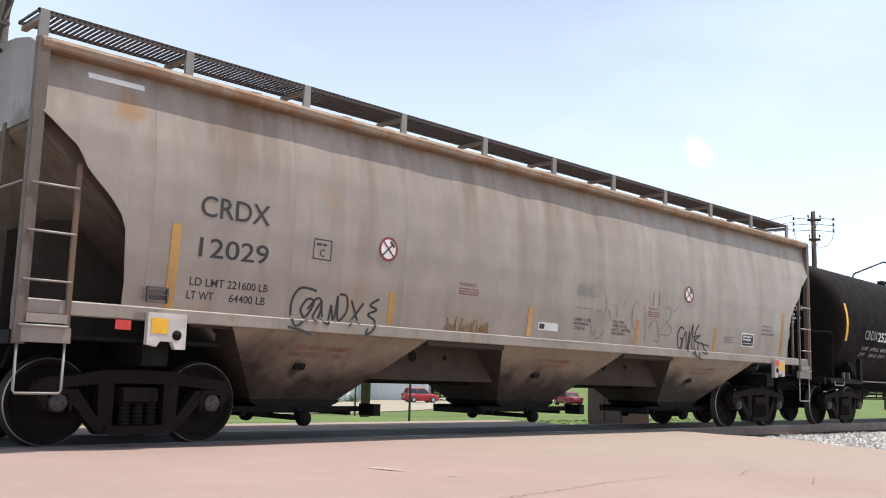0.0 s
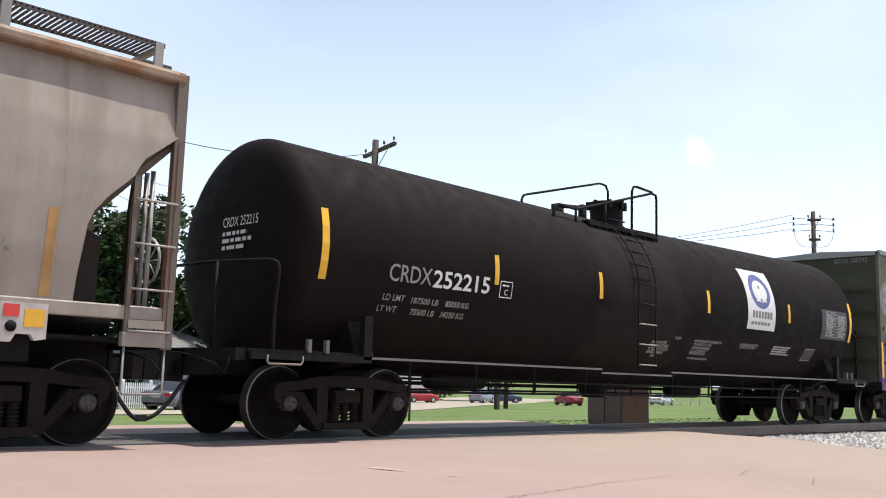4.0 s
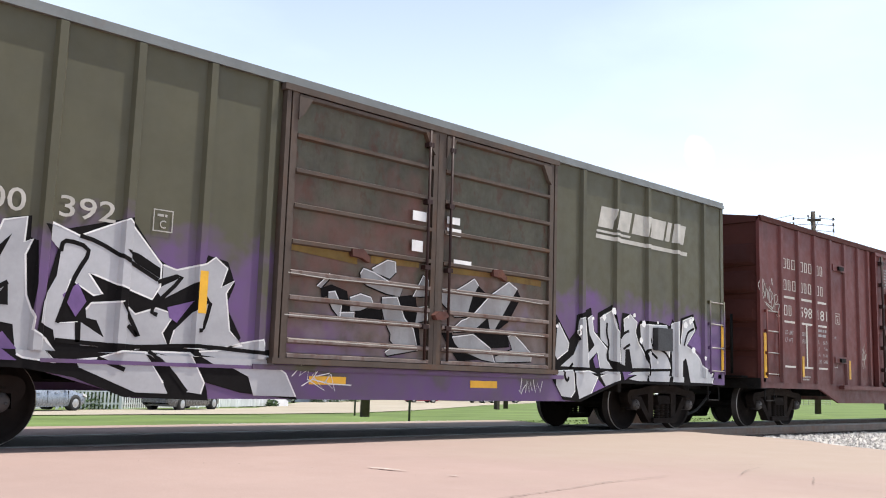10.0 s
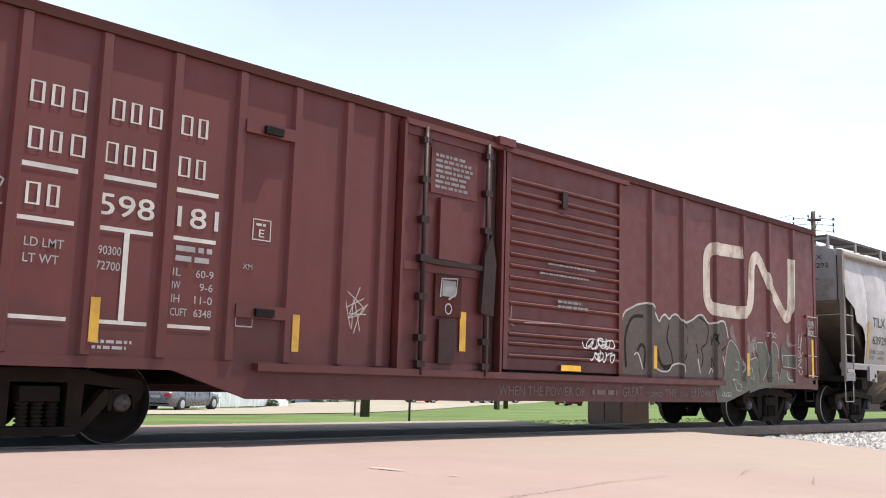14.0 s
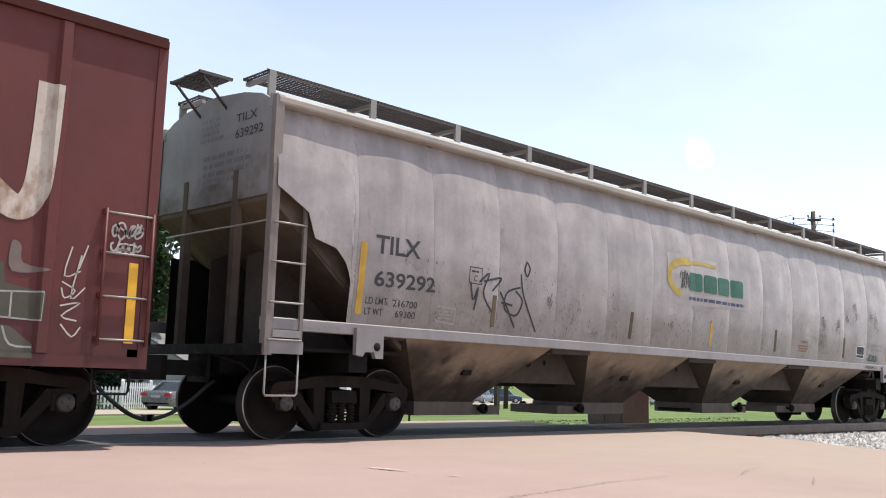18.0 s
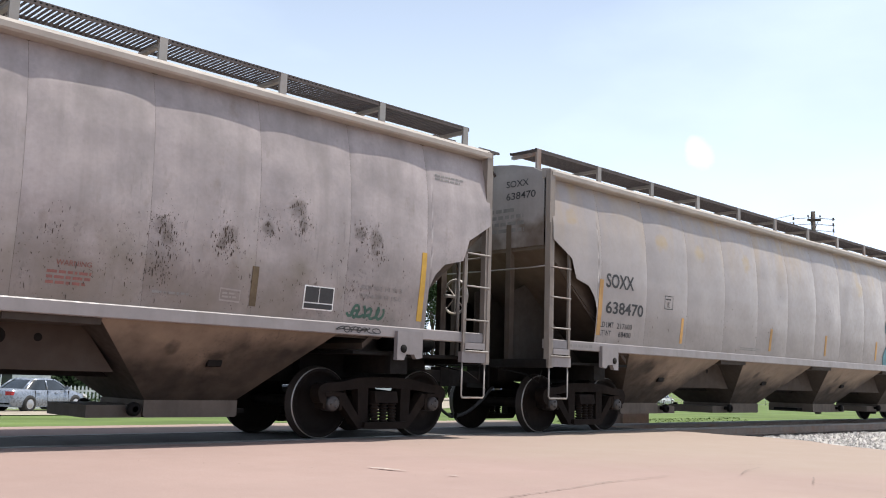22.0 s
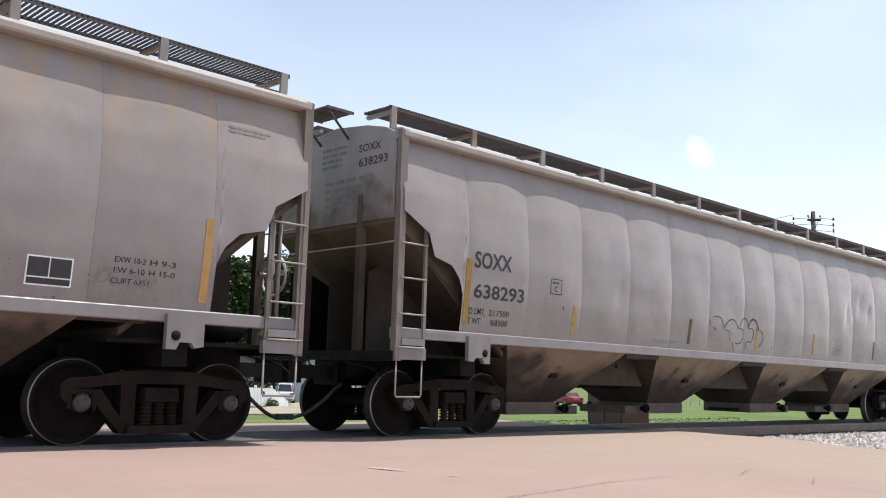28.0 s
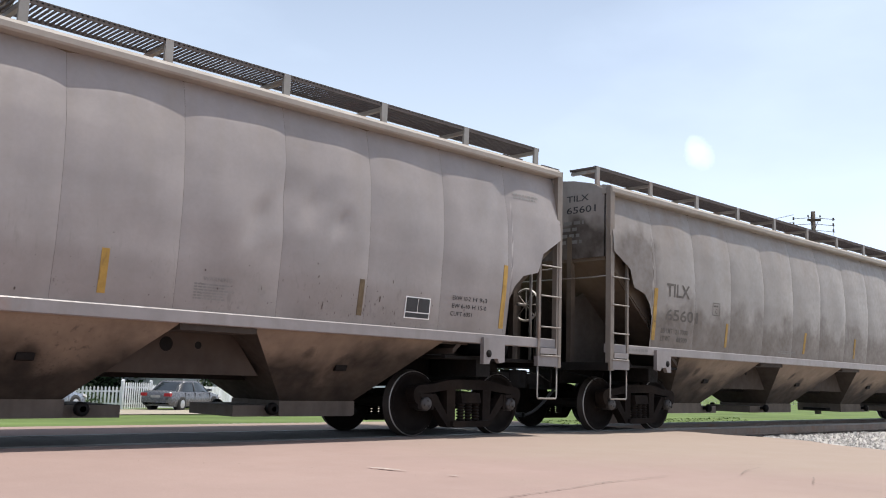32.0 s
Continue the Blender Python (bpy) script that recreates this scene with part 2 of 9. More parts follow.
def painted_side(name, base, over, bands, wander=0.45, soft=0.18, thin=0.55, spots=(), spot_col=(0.30, 0.15, 0.05), more=(), **kw):
    """Paint with a cloud of second colour (spray, dirt, put-in shade) that fades out upwards: bands of (x0, x1, top) in
    the car's metres.
    """
    m, d = mat(name, base, **kw)
    n, l, math2, rng, noi, mix = d["n"], d["l"], d["math2"], d["rng"], d["noi"], d["mix"]
    x, z = d["sep"].outputs[0], d["sep"].outputs[2]
    wob = rng(noi(1.6, (1, 1, 1), 3.0), 0.25, 0.75, -wander, wander)
    tone = rng(noi(2.5), 0.3, 0.7, thin, 1.0)
    col = d["col"]
    for coat, where in ((over, bands), *more):
        fac = 0.0
        for x0, x1, top in where:
            zz = math2("ADD", z, wob)
            inz = rng(zz, top + soft, top - soft, 0, 1)
            a = rng(math2("ADD", x, wob), x0 - 0.25, x0 + 0.25, 0, 1)
            c = rng(math2("ADD", x, wob), x1 + 0.25, x1 - 0.25, 0, 1)
            k = math2("MULTIPLY", inz, math2("MULTIPLY", a, c))
            fac = k if isinstance(fac, float) else math2("MAXIMUM", fac, k)
        col = mix(math2("MULTIPLY", fac, tone), col, coat)
    for sx, sz, sr in spots:
        dx, dz = math2("SUBTRACT", x, sx), math2("SUBTRACT", z, sz)
        r2 = math2("ADD", math2("MULTIPLY", dx, dx), math2("MULTIPLY", dz, dz))
        spot = rng(math2("SUBTRACT", r2, rng(noi(5.0), 0.3, 0.7, -0.5 * sr * sr, 0.5 * sr * sr)), 0.0, sr * sr, 0.8, 0)
        col = mix(spot, col, spot_col)
    l.new(col, d["b"].inputs["Base Color"])
    return m


TANK_P = painted_side("black_tank_paint", (0.0115, 0.0084, 0.0078), (0.020, 0.0155, 0.014), [(7.0, 9.3, 6.0)], rough=0.72, var=0.12, vscale=0.8, streak=0.12,
                      streak_col=(0.014, 0.0105, 0.009), bump=0.006, spread=0.0, spec=0.06)
HOP_A = painted_side("grey_hopper_paint", (0.290, 0.240, 0.196), (0.23, 0.14, 0.06), [(5.8, 6.6, 1.66), (9.9, 10.3, 1.5), (13.6, 14.2, 1.55)], spots=((0.93, 3.56, 0.22),), wander=0.22, thin=0.15, rough=0.44, spec=0.7, dust=0.2, **HOP_A_LOOK)
SMEARS = ((14.89, 2.36, .13), (14.95, 2.22, .08), (15.69, 2.37, .12), (15.62, 2.24, .07), (16.23, 2.50, .10), (16.62, 2.78, .16), (16.70, 2.62, .09), (17.60, 2.62, .10), (17.85, 2.55, .13), (17.84, 2.40, .08), (14.92, 1.92, .10), (8.60, 1.90, .10), (5.10, 2.02, .11))
HOP_C = painted_side("stained_hopper_paint", (0.298, 0.254, 0.243), (0.15, 0.12, 0.095), [(13.0, 16.8, 2.10), (2.0, 4.0, 1.9), (6.6, 9.6, 1.9), (10.4, 12.2, 1.8)], wander=0.45, soft=0.3, thin=0.1, spots=SMEARS, spot_col=(0.105, 0.080, 0.066),
                     rough=0.40, spec=0.8, dust=0.25, speck=0.9, speck_z=(1.4, 2.9), var=0.3, drip=0.55, drip_col=(0.13, 0.11, 0.095), drip_z=(1.9, 3.9), streak=0.5, streak_col=(0.14, 0.115, 0.10),
                     rust=0.6, rust_at=0.60, rust_col=(0.16, 0.12, 0.09), rust_scale=3.5, grime=0.7, grime_z=(1.3, 2.5), spread=0.06, bump=0.05)
HOP_Y = painted_side("ochre_stained_hopper_paint", (0.254, 0.220, 0.206), (0.2, 0.17, 0.15), [(11.6, 12.5, 1.7), (8.0, 8.6, 1.6)], wander=0.2, thin=0.1,
                     spots=((0.5, 3.46, 0.16), (3.1, 3.36, 0.22), (4.4, 3.3, 0.20), (11.9, 3.3, 0.25), (6.2, 3.3, 0.2)), spot_col=(0.30, 0.21, 0.10), **HOP_Y_LOOK)
HOP_D = painted_side("brown_stained_hopper_paint", (0.205, 0.18, 0.162), (0.085, 0.06, 0.044), [(-1.0, 1.3, 3.3), (-1.0, 21.0, 2.2)], rough=0.46, spec=0.7, dust=0.15, streak=0.5,
                     streak_col=(0.2, 0.17, 0.14), drip=0.4, spread=0.04, bump=0.05)
GRN = painted_side("olive_side_with_violet_spray", (0.081, 0.075, 0.043), (0.128, 0.064, 0.182),
                   [(-0.5, 16.0, 0.95), (0.4, 5.2, 2.15), (10.4, 16.0, 2.15), (-0.3, 1.2, 1.7), (5.0, 10.6, 1.05)],
                   rough=0.55, var=0.14, vscale=1.0, streak=0.25, streak_col=(0.04, 0.035, 0.025), rust=0.15, rust_at=0.7, bump=0.05, spread=0.0)
DOORG = painted_side("rust_streaked_olive_door", (0.076, 0.071, 0.047), (0.150, 0.068, 0.052),
                     [(-0.5, 7.9, 3.2), (7.8, 16.0, 2.35)], wander=0.8, soft=0.40, thin=0.15, rough=0.62, var=0.35, vscale=1.8, streak=0.65, streak_col=(0.055, 0.030, 0.021),
                     more=(((0.24, 0.20, 0.185), [(5.7, 7.75, 1.80), (7.95, 10.4, 1.80)]), ((0.16, 0.085, 0.19), [(5.2, 7.3, 1.40), (8.6, 9.6, 1.45)])),
                     speck=0.9, speck_z=(0.9, 3.6), speck_col=(0.026, 0.013, 0.009), rust=0.9, rust_at=0.53, rust_scale=5.0, rust_col=(0.075, 0.030, 0.017), bump=0.15, spread=0.0)
BRN = painted_side("brown_side_paint", (0.108, 0.0225, 0.0188), (0.074, 0.0190, 0.0160), [(-1, 20, 1.4)],
                   rough=0.55, var=0.12, vscale=0.9, streak=0.4, streak_col=(0.060, 0.019, 0.015), rust=0.2, rust_at=0.69, rust_col=(0.09, 0.030, 0.020), bump=0.05, spread=0.03, spec=0.4, speck=0.35, speck_z=(0.8, 3.6), speck_col=(0.045, 0.018, 0.014))

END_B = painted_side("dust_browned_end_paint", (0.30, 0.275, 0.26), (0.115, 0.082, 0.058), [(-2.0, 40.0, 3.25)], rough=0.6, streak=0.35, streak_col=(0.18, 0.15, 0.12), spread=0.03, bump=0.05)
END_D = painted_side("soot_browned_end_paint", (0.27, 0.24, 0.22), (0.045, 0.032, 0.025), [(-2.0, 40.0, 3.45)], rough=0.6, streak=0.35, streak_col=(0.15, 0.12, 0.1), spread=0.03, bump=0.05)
# soot blotches, and shade low on the bays painted in the same colour
SOOT_SHADE = (0.020, 0.0145, 0.011)
BAY_P = painted_side("beige_dusty_bay_soot_and_shade", (0.212, 0.158, 0.117), SOOT_SHADE, [(-2, 30, .93), (-2, 3.3, 1.24), (15.9, 30, 1.26)] + [(2.1 + 4.02 * k, 2.3 + 4.02 * k + 1.5, 1.0) for k in range(4)] + [(2.3 + 4.02 * k + 2.3, 2.3 + 4.02 * k + 3.4, 1.1) for k in range(4)],
                     spots=[(2.3 + 4.02 * k + 1.55, .90, .19) for k in range(4)] + [(2.3 + 4.02 * k + .95, 1.08, .10) for k in range(4)], spot_col=SOOT_SHADE, speck=0.7, speck_z=(0.6, 1.5), speck_col=(0.04, 0.03, 0.022),
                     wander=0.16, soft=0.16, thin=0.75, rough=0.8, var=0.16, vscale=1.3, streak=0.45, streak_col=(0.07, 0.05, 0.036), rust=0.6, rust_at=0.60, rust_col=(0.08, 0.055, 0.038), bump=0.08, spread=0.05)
BAY_A = painted_side("grey_dusty_bay_soot_and_shade", (0.235, 0.185, 0.142), SOOT_SHADE, [(-2, 30, .90), (2.4, 3.3, 1.1), (6.6, 7.9, 1.0), (11.4, 12.6, 1.0)],
                     spots=[(3.62 + 4.6 * k, .90, .14) for k in range(3)], spot_col=SOOT_SHADE, speck=0.5, speck_z=(0.6, 1.5), speck_col=(0.05, 0.038, 0.03),
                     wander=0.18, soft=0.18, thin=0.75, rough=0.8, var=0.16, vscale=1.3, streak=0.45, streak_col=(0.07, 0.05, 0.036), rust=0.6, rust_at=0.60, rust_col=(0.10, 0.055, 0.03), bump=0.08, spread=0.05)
LADDER_P = M("dusty_ladder_steel", (0.21, 0.18, 0.155), 0.6, 0.1, streak=0.4, streak_col=(0.09, 0.065, 0.05), rust=0.4, rust_at=0.6, bump=0.04)
BRN_D = M("greasy_lock_rod_steel", (0.030, 0.013, 0.011), 0.6, 0.1, var=0.3, bump=0.05, spec=0.3)
TAG_G = M("dull_green_spray", (0.045, 0.105, 0.078), 0.6, var=0.3, vscale=6, bump=0.0)
WORN_Y = M("worn_ochre_strip", (0.19, 0.12, 0.03), 0.8, var=0.3, vscale=3, streak=0.6, streak_col=(0.07, 0.035, 0.02), rust=0.5, rust_at=0.5, bump=0.05)
DECAL = M("pale_decal_film", (0.325, 0.285, 0.272), 0.5, var=0.1, vscale=3, streak=0.5, streak_col=(0.22, 0.2, 0.18), bump=0.0)
# dusty brown; shade on the lower sheet is painted in as the darker coat
SLOPE = painted_side("dusty_brown_sheet_shaded_below", (0.125, 0.094, 0.068), (0.045, 0.032, 0.025), [(-5, 40, 2.45)], wander=0.25, soft=0.35, thin=0.8, rough=0.85, var=0.2, vscale=1.2, rust=0.5, rust_at=0.55, rust_col=(0.06, 0.042, 0.03), bump=0.08, spread=0.08)
FILM = M("black_decal_film", (0.022, 0.020, 0.020), 0.5, var=0.1, bump=0.0)
SILL_A = M("rusty_sill_paint", (0.26, 0.222, 0.185), 0.6, streak=0.4, rust=0.6, rust_at=0.58, rust_col=(0.17, 0.085, 0.04), spread=0.03, bump=0.05)
LADDER_A = M("brown_ladder_steel", (0.13, 0.105, 0.085), 0.65, 0.1, streak=0.4, streak_col=(0.07, 0.045, 0.03), rust=0.6, rust_at=0.52, bump=0.04)
DOOR_R = M("rusty_door_frame", (0.082, 0.060, 0.046), 0.7, var=0.25, vscale=2, streak=0.4, streak_col=(0.04, 0.022, 0.015), rust=0.7, rust_at=0.52, rust_col=(0.10, 0.048, 0.024), bump=0.06)
OUTLET_P = M("dusty_outlet_box", (0.115, 0.092, 0.076), 0.85, var=0.2, streak=0.5, streak_col=(0.04, 0.03, 0.024), bump=0.05)
AMBER = M("dusty_amber_reflector", (0.52, 0.29, 0.035), 0.6, var=0.25, vscale=6, streak=0.4, bump=0.0)
OCHRE = M("scuffed_ochre_reflector", (0.36, 0.215, 0.045), 0.6, var=0.3, vscale=7, speck=0.9, speck_z=(1.5, 2.6), speck_col=(0.05, 0.04, 0.03), bump=0.0)
TAPE_W = M("blackened_reflector_strip", (0.11, 0.078, 0.042), 0.7, var=0.4, vscale=5, streak=0.5, bump=0.0)


# ---- mesh building ----
class Build:
    """Collects vertices and faces of one mesh; each face has a slot of its material list."""

    def __init__(self):
        self.v, self.f, self.s, self.smooth = [], [], [], []

    def face(self, pts, slot=0, smooth=False):
        i = len(self.v)
        self.v += [tuple(p) for p in pts]
        self.f.append(tuple(range(i, i + len(pts))))
        self.s.append(slot)
        self.smooth.append(smooth)

    def box(self, x0, x1, y0, y1, z0, z1, slot=0):
        i = len(self.v)
        self.v += [(x, y, z) for x in (x0, x1) for y in (y0, y1) for z in (z0, z1)]
        for q in ((0, 1, 3, 2), (4, 6, 7, 5), (0, 4, 5, 1), (2, 3, 7, 6), (0, 2, 6, 4), (1, 5, 7, 3)):
            self.f.append(tuple(i + k for k in q))
            self.s.append(slot)
            self.smooth.append(False)
        return self

    def prism(self, outline, a, b, axis="y", slot=0):
        """Extrudes a closed outline between a and b: outline in (x, z) for axis y, (y, z) for x, (x, y) for z."""
        def at(p, d):
            return {"y": (p[0], d, p[1]), "x": (d, p[0], p[1]), "z": (p[0], p[1], d)}[axis]
        n, i = len(outline), len(self.v)
        self.v += [at(p, a) for p in outline] + [at(p, b) for p in outline]
        fs = [tuple(i + k for k in range(n)), tuple(i + n + k for k in reversed(range(n)))]
        fs += [(i + k, i + n + k, i + n + (k + 1) % n, i + (k + 1) % n) for k in range(n)]
        self.f += fs
        self.s += [slot] * len(fs)
        self.smooth += [False] * len(fs)
        return self

    def tube(self, pts, r, sides=8, slot=0, caps=True):
        pts = [Vector(p) for p in pts]
        i0, rings = len(self.v), len(pts)
        side = None
        for k, p in enumerate(pts):
            d = (pts[min(k + 1, rings - 1)] - pts[max(k - 1, 0)]).normalized()
            if side is None:
                side = d.orthogonal().normalized()
            side = (side - d * side.dot(d)).normalized()
            up = d.cross(side)
            rr = r[k] if isinstance(r, (list, tuple)) else r
            for j in range(sides):
                a = 2 * math.pi * j / sides
                self.v.append(tuple(p + rr * (math.cos(a) * side + math.sin(a) * up)))
        for k in range(rings - 1):
            for j in range(sides):
                a, c = i0 + k * sides + j, i0 + k * sides + (j + 1) % sides
                self.f.append((a, c, c + sides, a + sides))
                self.s.append(slot)
                self.smooth.append(True)
        if caps:
            for base in (i0, i0 + (rings - 1) * sides):
                self.f.append(tuple(base + j for j in range(sides)))
                self.s.append(slot)
                self.smooth.append(False)
        return self

    def lathe(self, prof, sides=32, axis="y", centre=(0, 0, 0), slots=None):
        """Turns a profile of (distance along the axis, radius) about it."""
        i0, m = len(self.v), len(prof)
        for j in range(sides):
            a = 2 * math.pi * j / sides
            c, s = math.cos(a), math.sin(a)
            for d, r in prof:
                p = {"y": (r * c, d, r * s), "x": (d, r * c, r * s), "z": (r * c, r * s, d)}[axis]
                self.v.append(tuple(p[q] + centre[q] for q in range(3)))
        for j in range(sides):
            for k in range(m - 1):
                a, c = i0 + j * m + k, i0 + (j + 1) % sides * m + k
                self.f.append((a, a + 1, c + 1, c))
                self.s.append(slots[k] if slots else 0)
                self.smooth.append(True)
        return self

    def grid(self, fn, us, vs, slot=0, smooth=True):
        i0, nv = len(self.v), len(vs)
        self.v += [tuple(fn(u, w)) for u in us for w in vs]
        for a in range(len(us) - 1):
            for c in range(nv - 1):
                k = i0 + a * nv + c
                self.f.append((k, k + nv, k + nv + 1, k + 1))
                self.s.append(slot)
                self.smooth.append(smooth)
        return self

    def mesh(self, name, mats):
        me = bpy.data.meshes.new(name)
        me.from_pydata(self.v, [], self.f)
        for m in mats if isinstance(mats, (list, tuple)) else [mats]:
            me.materials.append(m)
        me.polygons.foreach_set("material_index", self.s)
        me.polygons.foreach_set("use_smooth", self.smooth)
        me.update()
        bm = bmesh.new()
        bm.from_mesh(me)
        bmesh.ops.recalc_face_normals(bm, faces=bm.faces)
        bm.to_mesh(me)
        bm.free()
        return me


def part(name, b, mats, parent, label="", at=None):
    """Links one mesh (or shared mesh data) as a part under a thing or a part."""
    me = b if isinstance(b, bpy.types.Mesh) else b.mesh(name, mats)
    ob = new(name, me)
    ob.parent = parent
    if at is not None:
        ob.matrix_basis = at
    if label:
        ob["label"] = label
    return ob


def thing(name, label, category, at=None, group="", kind=""):
    ob = new(name)
    ob.empty_display_size = 0.3
    if at is not None:
        ob.matrix_basis = at
    return tagged(ob, label, category, group, kind)


def solo(name, b, mats, label, category, group="", kind="", at=None):
    ob = new(name, b.mesh(name, mats))
    if at is not None:
        ob.matrix_basis = at
    return tagged(ob, label, category, group, kind)


def lin(a, b, n):
    return [a + (b - a) * k / n for k in range(n + 1)]


GLYPHS = {}


def glyph_mesh(s, weight=.006):
    """The flat outline of a string in the built-in font, as points and faces scaled to a unit box."""
    if (s, weight) not in GLYPHS:
        cu = bpy.data.curves.new("lettering", "FONT")
        cu.body, cu.resolution_u, cu.offset = s, 3, weight
        ob = bpy.data.objects.new("lettering", cu)
        scene.collection.objects.link(ob)
        bpy.context.view_layer.update()
        me = ob.evaluated_get(bpy.context.evaluated_depsgraph_get()).to_mesh()
        v = np.array([p.co[:2] for p in me.vertices])
        f = [tuple(p.vertices) for p in me.polygons]
        lo, hi = v.min(0), v.max(0)
        bpy.data.objects.remove(ob)
        bpy.data.curves.remove(cu)
        GLYPHS[s, weight] = ((v - lo) / (hi - lo), f)
    return GLYPHS[s, weight]


def letters(b, s, x0, x1, z0, z1, surf, slant=0.0, rise=0.0, weight=.006):
    """Adds lettering that lies on the surface y = surf(x, z)."""
    v, f = glyph_mesh(s, weight)
    i = len(b.v)
    for u, w in v:
        z = z0 + (z1 - z0) * w + rise * u
        x = x0 + (x1 - x0) * u + slant * w
        b.v.append((x, surf(x, z), z))
    b.f += [tuple(i + k for k in q) for q in f]
    b.s += [0] * len(f)
    b.smooth += [False] * len(f)


def bars(b, x0, x1, z0, z1, rows, surf, seed=0, fill=0.85):
    """Lines of writing too small to read, as short bars."""
    rnd = random.Random(seed)
    h = (z1 - z0) / rows
    for r in range(rows):
        x, end = x0, x0 + (x1 - x0) * rnd.uniform(fill - 0.15, 1.0)
        z = z1 - (r + 0.5) * h
        while x < end:
            w = min(rnd.uniform(0.5, 2.2) * h, end - x)
            q = [(x, z - h * 0.27), (x + w, z - h * 0.27), (x + w, z + h * 0.27), (x, z + h * 0.27)]
            b.face([(p[0], surf(*p), p[1]) for p in q])
            x += w + h * 0.35


class RibSurf:
    """The outer face of a boxcar side: sheet, side posts and lower sill, for paint that follows them."""

    def __init__(self, W, z0, ribs, w, out, lift=.006):
        self.W, self.zc, self.ribs, self.w, self.out, self.lift = W, z0 + .125, ribs, w, out, lift
        self.cuts = sorted(x + k * w for x in ribs for k in (-1, -.6, .6, 1))

    def __call__(self, x, z):
        if z < self.zc:
            return -self.W - .022 - self.lift
        h = 0.0
        for r in self.ribs:
            d = abs(x - r)
            if d < self.w:
                h = self.out * min(1.0, (self.w - d) / (.4 * self.w))
        return -self.W - h - self.lift


def flat(b, pts, surf, slot=0, lift=0.0):
    """A painted patch with the given outline on the surface; on a ribbed side it is cut at every post."""
    if not isinstance(surf, RibSurf):
        b.face([(x, surf(x, z) - lift, z) for x, z in pts], slot)
        return
    pts = [tuple(p) for p in pts]
    lo, hi = min(p[0] for p in pts), max(p[0] for p in pts)
    xs = sorted(set([round(p[0], 5) for p in pts] + [c for c in surf.cuts if lo < c < hi]))
    edges = list(zip(pts, pts[1:] + pts[:1]))
    for xa, xb in zip(xs, xs[1:]):
        if xb - xa < 1e-4:
            continue
        m = (xa + xb) / 2
        at = lambda e, x: e[0][1] + (e[1][1] - e[0][1]) * (x - e[0][0]) / (e[1][0] - e[0][0])
        cross = sorted((e for e in edges if min(e[0][0], e[1][0]) < m < max(e[0][0], e[1][0])), key=lambda e: at(e, m))
        e1, e2 = xa + 1e-5, xb - 1e-5
        for p, q in zip(cross[::2], cross[1::2]):
            za, zb, zc, zd = at(p, xa), at(p, xb), at(q, xb), at(q, xa)
            for low, high, off in ((-9, surf.zc, -1e-4), (surf.zc, 9, 1e-4)):
                w = [min(max(v, low), high) for v in (za, zb, zc, zd)]
                if max(w[2] - w[1], w[3] - w[0]) < 1e-4:
                    continue
                y = [surf(x, v + (off if abs(v - surf.zc) < 1e-6 else 0)) - lift for x, v in zip((e1, e2, e2, e1), w)]
                b.face([(x, yy, v) for x, yy, v in zip((xa, xb, xb, xa), y, w)], slot)


def drape(b, pts, surf, slot=0, lift=0.0, dx=.10, dz=.16):
    """A painted patch on a curved side, cut fine enough to follow it."""
    pts = [tuple(p) for p in pts]
    lo, hi = min(p[0] for p in pts), max(p[0] for p in pts)
    xs = sorted(set([round(p[0], 5) for p in pts] + lin(lo, hi, max(1, int((hi - lo) / dx)))))
    edges = list(zip(pts, pts[1:] + pts[:1]))
    at = lambda e, x: e[0][1] + (e[1][1] - e[0][1]) * (x - e[0][0]) / (e[1][0] - e[0][0])
    for xa, xb in zip(xs, xs[1:]):
        if xb - xa < 1e-4:
            continue
        m = (xa + xb) / 2
        cross = sorted((e for e in edges if min(e[0][0], e[1][0]) < m < max(e[0][0], e[1][0])), key=lambda e: at(e, m))
        for p, q in zip(cross[::2], cross[1::2]):
            n = max(1, int((at(q, m) - at(p, m)) / dz))
            for k in range(n):
                c = []
                for x, f in ((xa, k), (xb, k), (xb, k + 1), (xa, k + 1)):
                    z = at(p, x) + (at(q, x) - at(p, x)) * f / n
                    c.append((x, surf(x, z) - lift, z))
                b.face(c, slot)


def panel(b, x0, x1, z0, z1, surf, slot=0, nz=4, nx=1, lift=0.0, rim=0.006):
    """A thin plate or tape that follows the surface, with edges of its own."""
    us, ws = lin(x0, x1, nx), lin(z0, z1, nz)
    b.grid(lambda u, w: (u, surf(u, w) - lift, w), us, ws, slot, False)
    for q in ([(x0, w) for w in ws], [(x1, w) for w in ws], [(u, z0) for u in us], [(u, z1) for u in us]):
        for p, r in zip(q, q[1:]):
            b.face([(p[0], surf(*p) - lift, p[1]), (r[0], surf(*r) - lift, r[1]),
                    (r[0], surf(*r) + rim, r[1]), (p[0], surf(*p) + rim, p[1])], slot)


def stroke(b, pts, w, surf, slot=0, lift=0.0, closed=False):
    """A sprayed or painted line of width w along points on the surface."""
    p = [Vector(q) for q in pts]
    n = len(p)
    left, right = [], []
    for k in range(n):
        a, c = p[(k - 1) % n if closed else max(k - 1, 0)], p[(k + 1) % n if closed else min(k + 1, n - 1)]
        d = (c - a).normalized()
        m = Vector((-d.y, d.x)) * w * 0.5
        left.append(p[k] + m)
        right.append(p[k] - m)
    for k in range(n if closed else n - 1):
        j = (k + 1) % n
        flat(b, [(q.x, q.y) for q in (left[k], left[j], right[j], right[k])], surf, slot, lift)


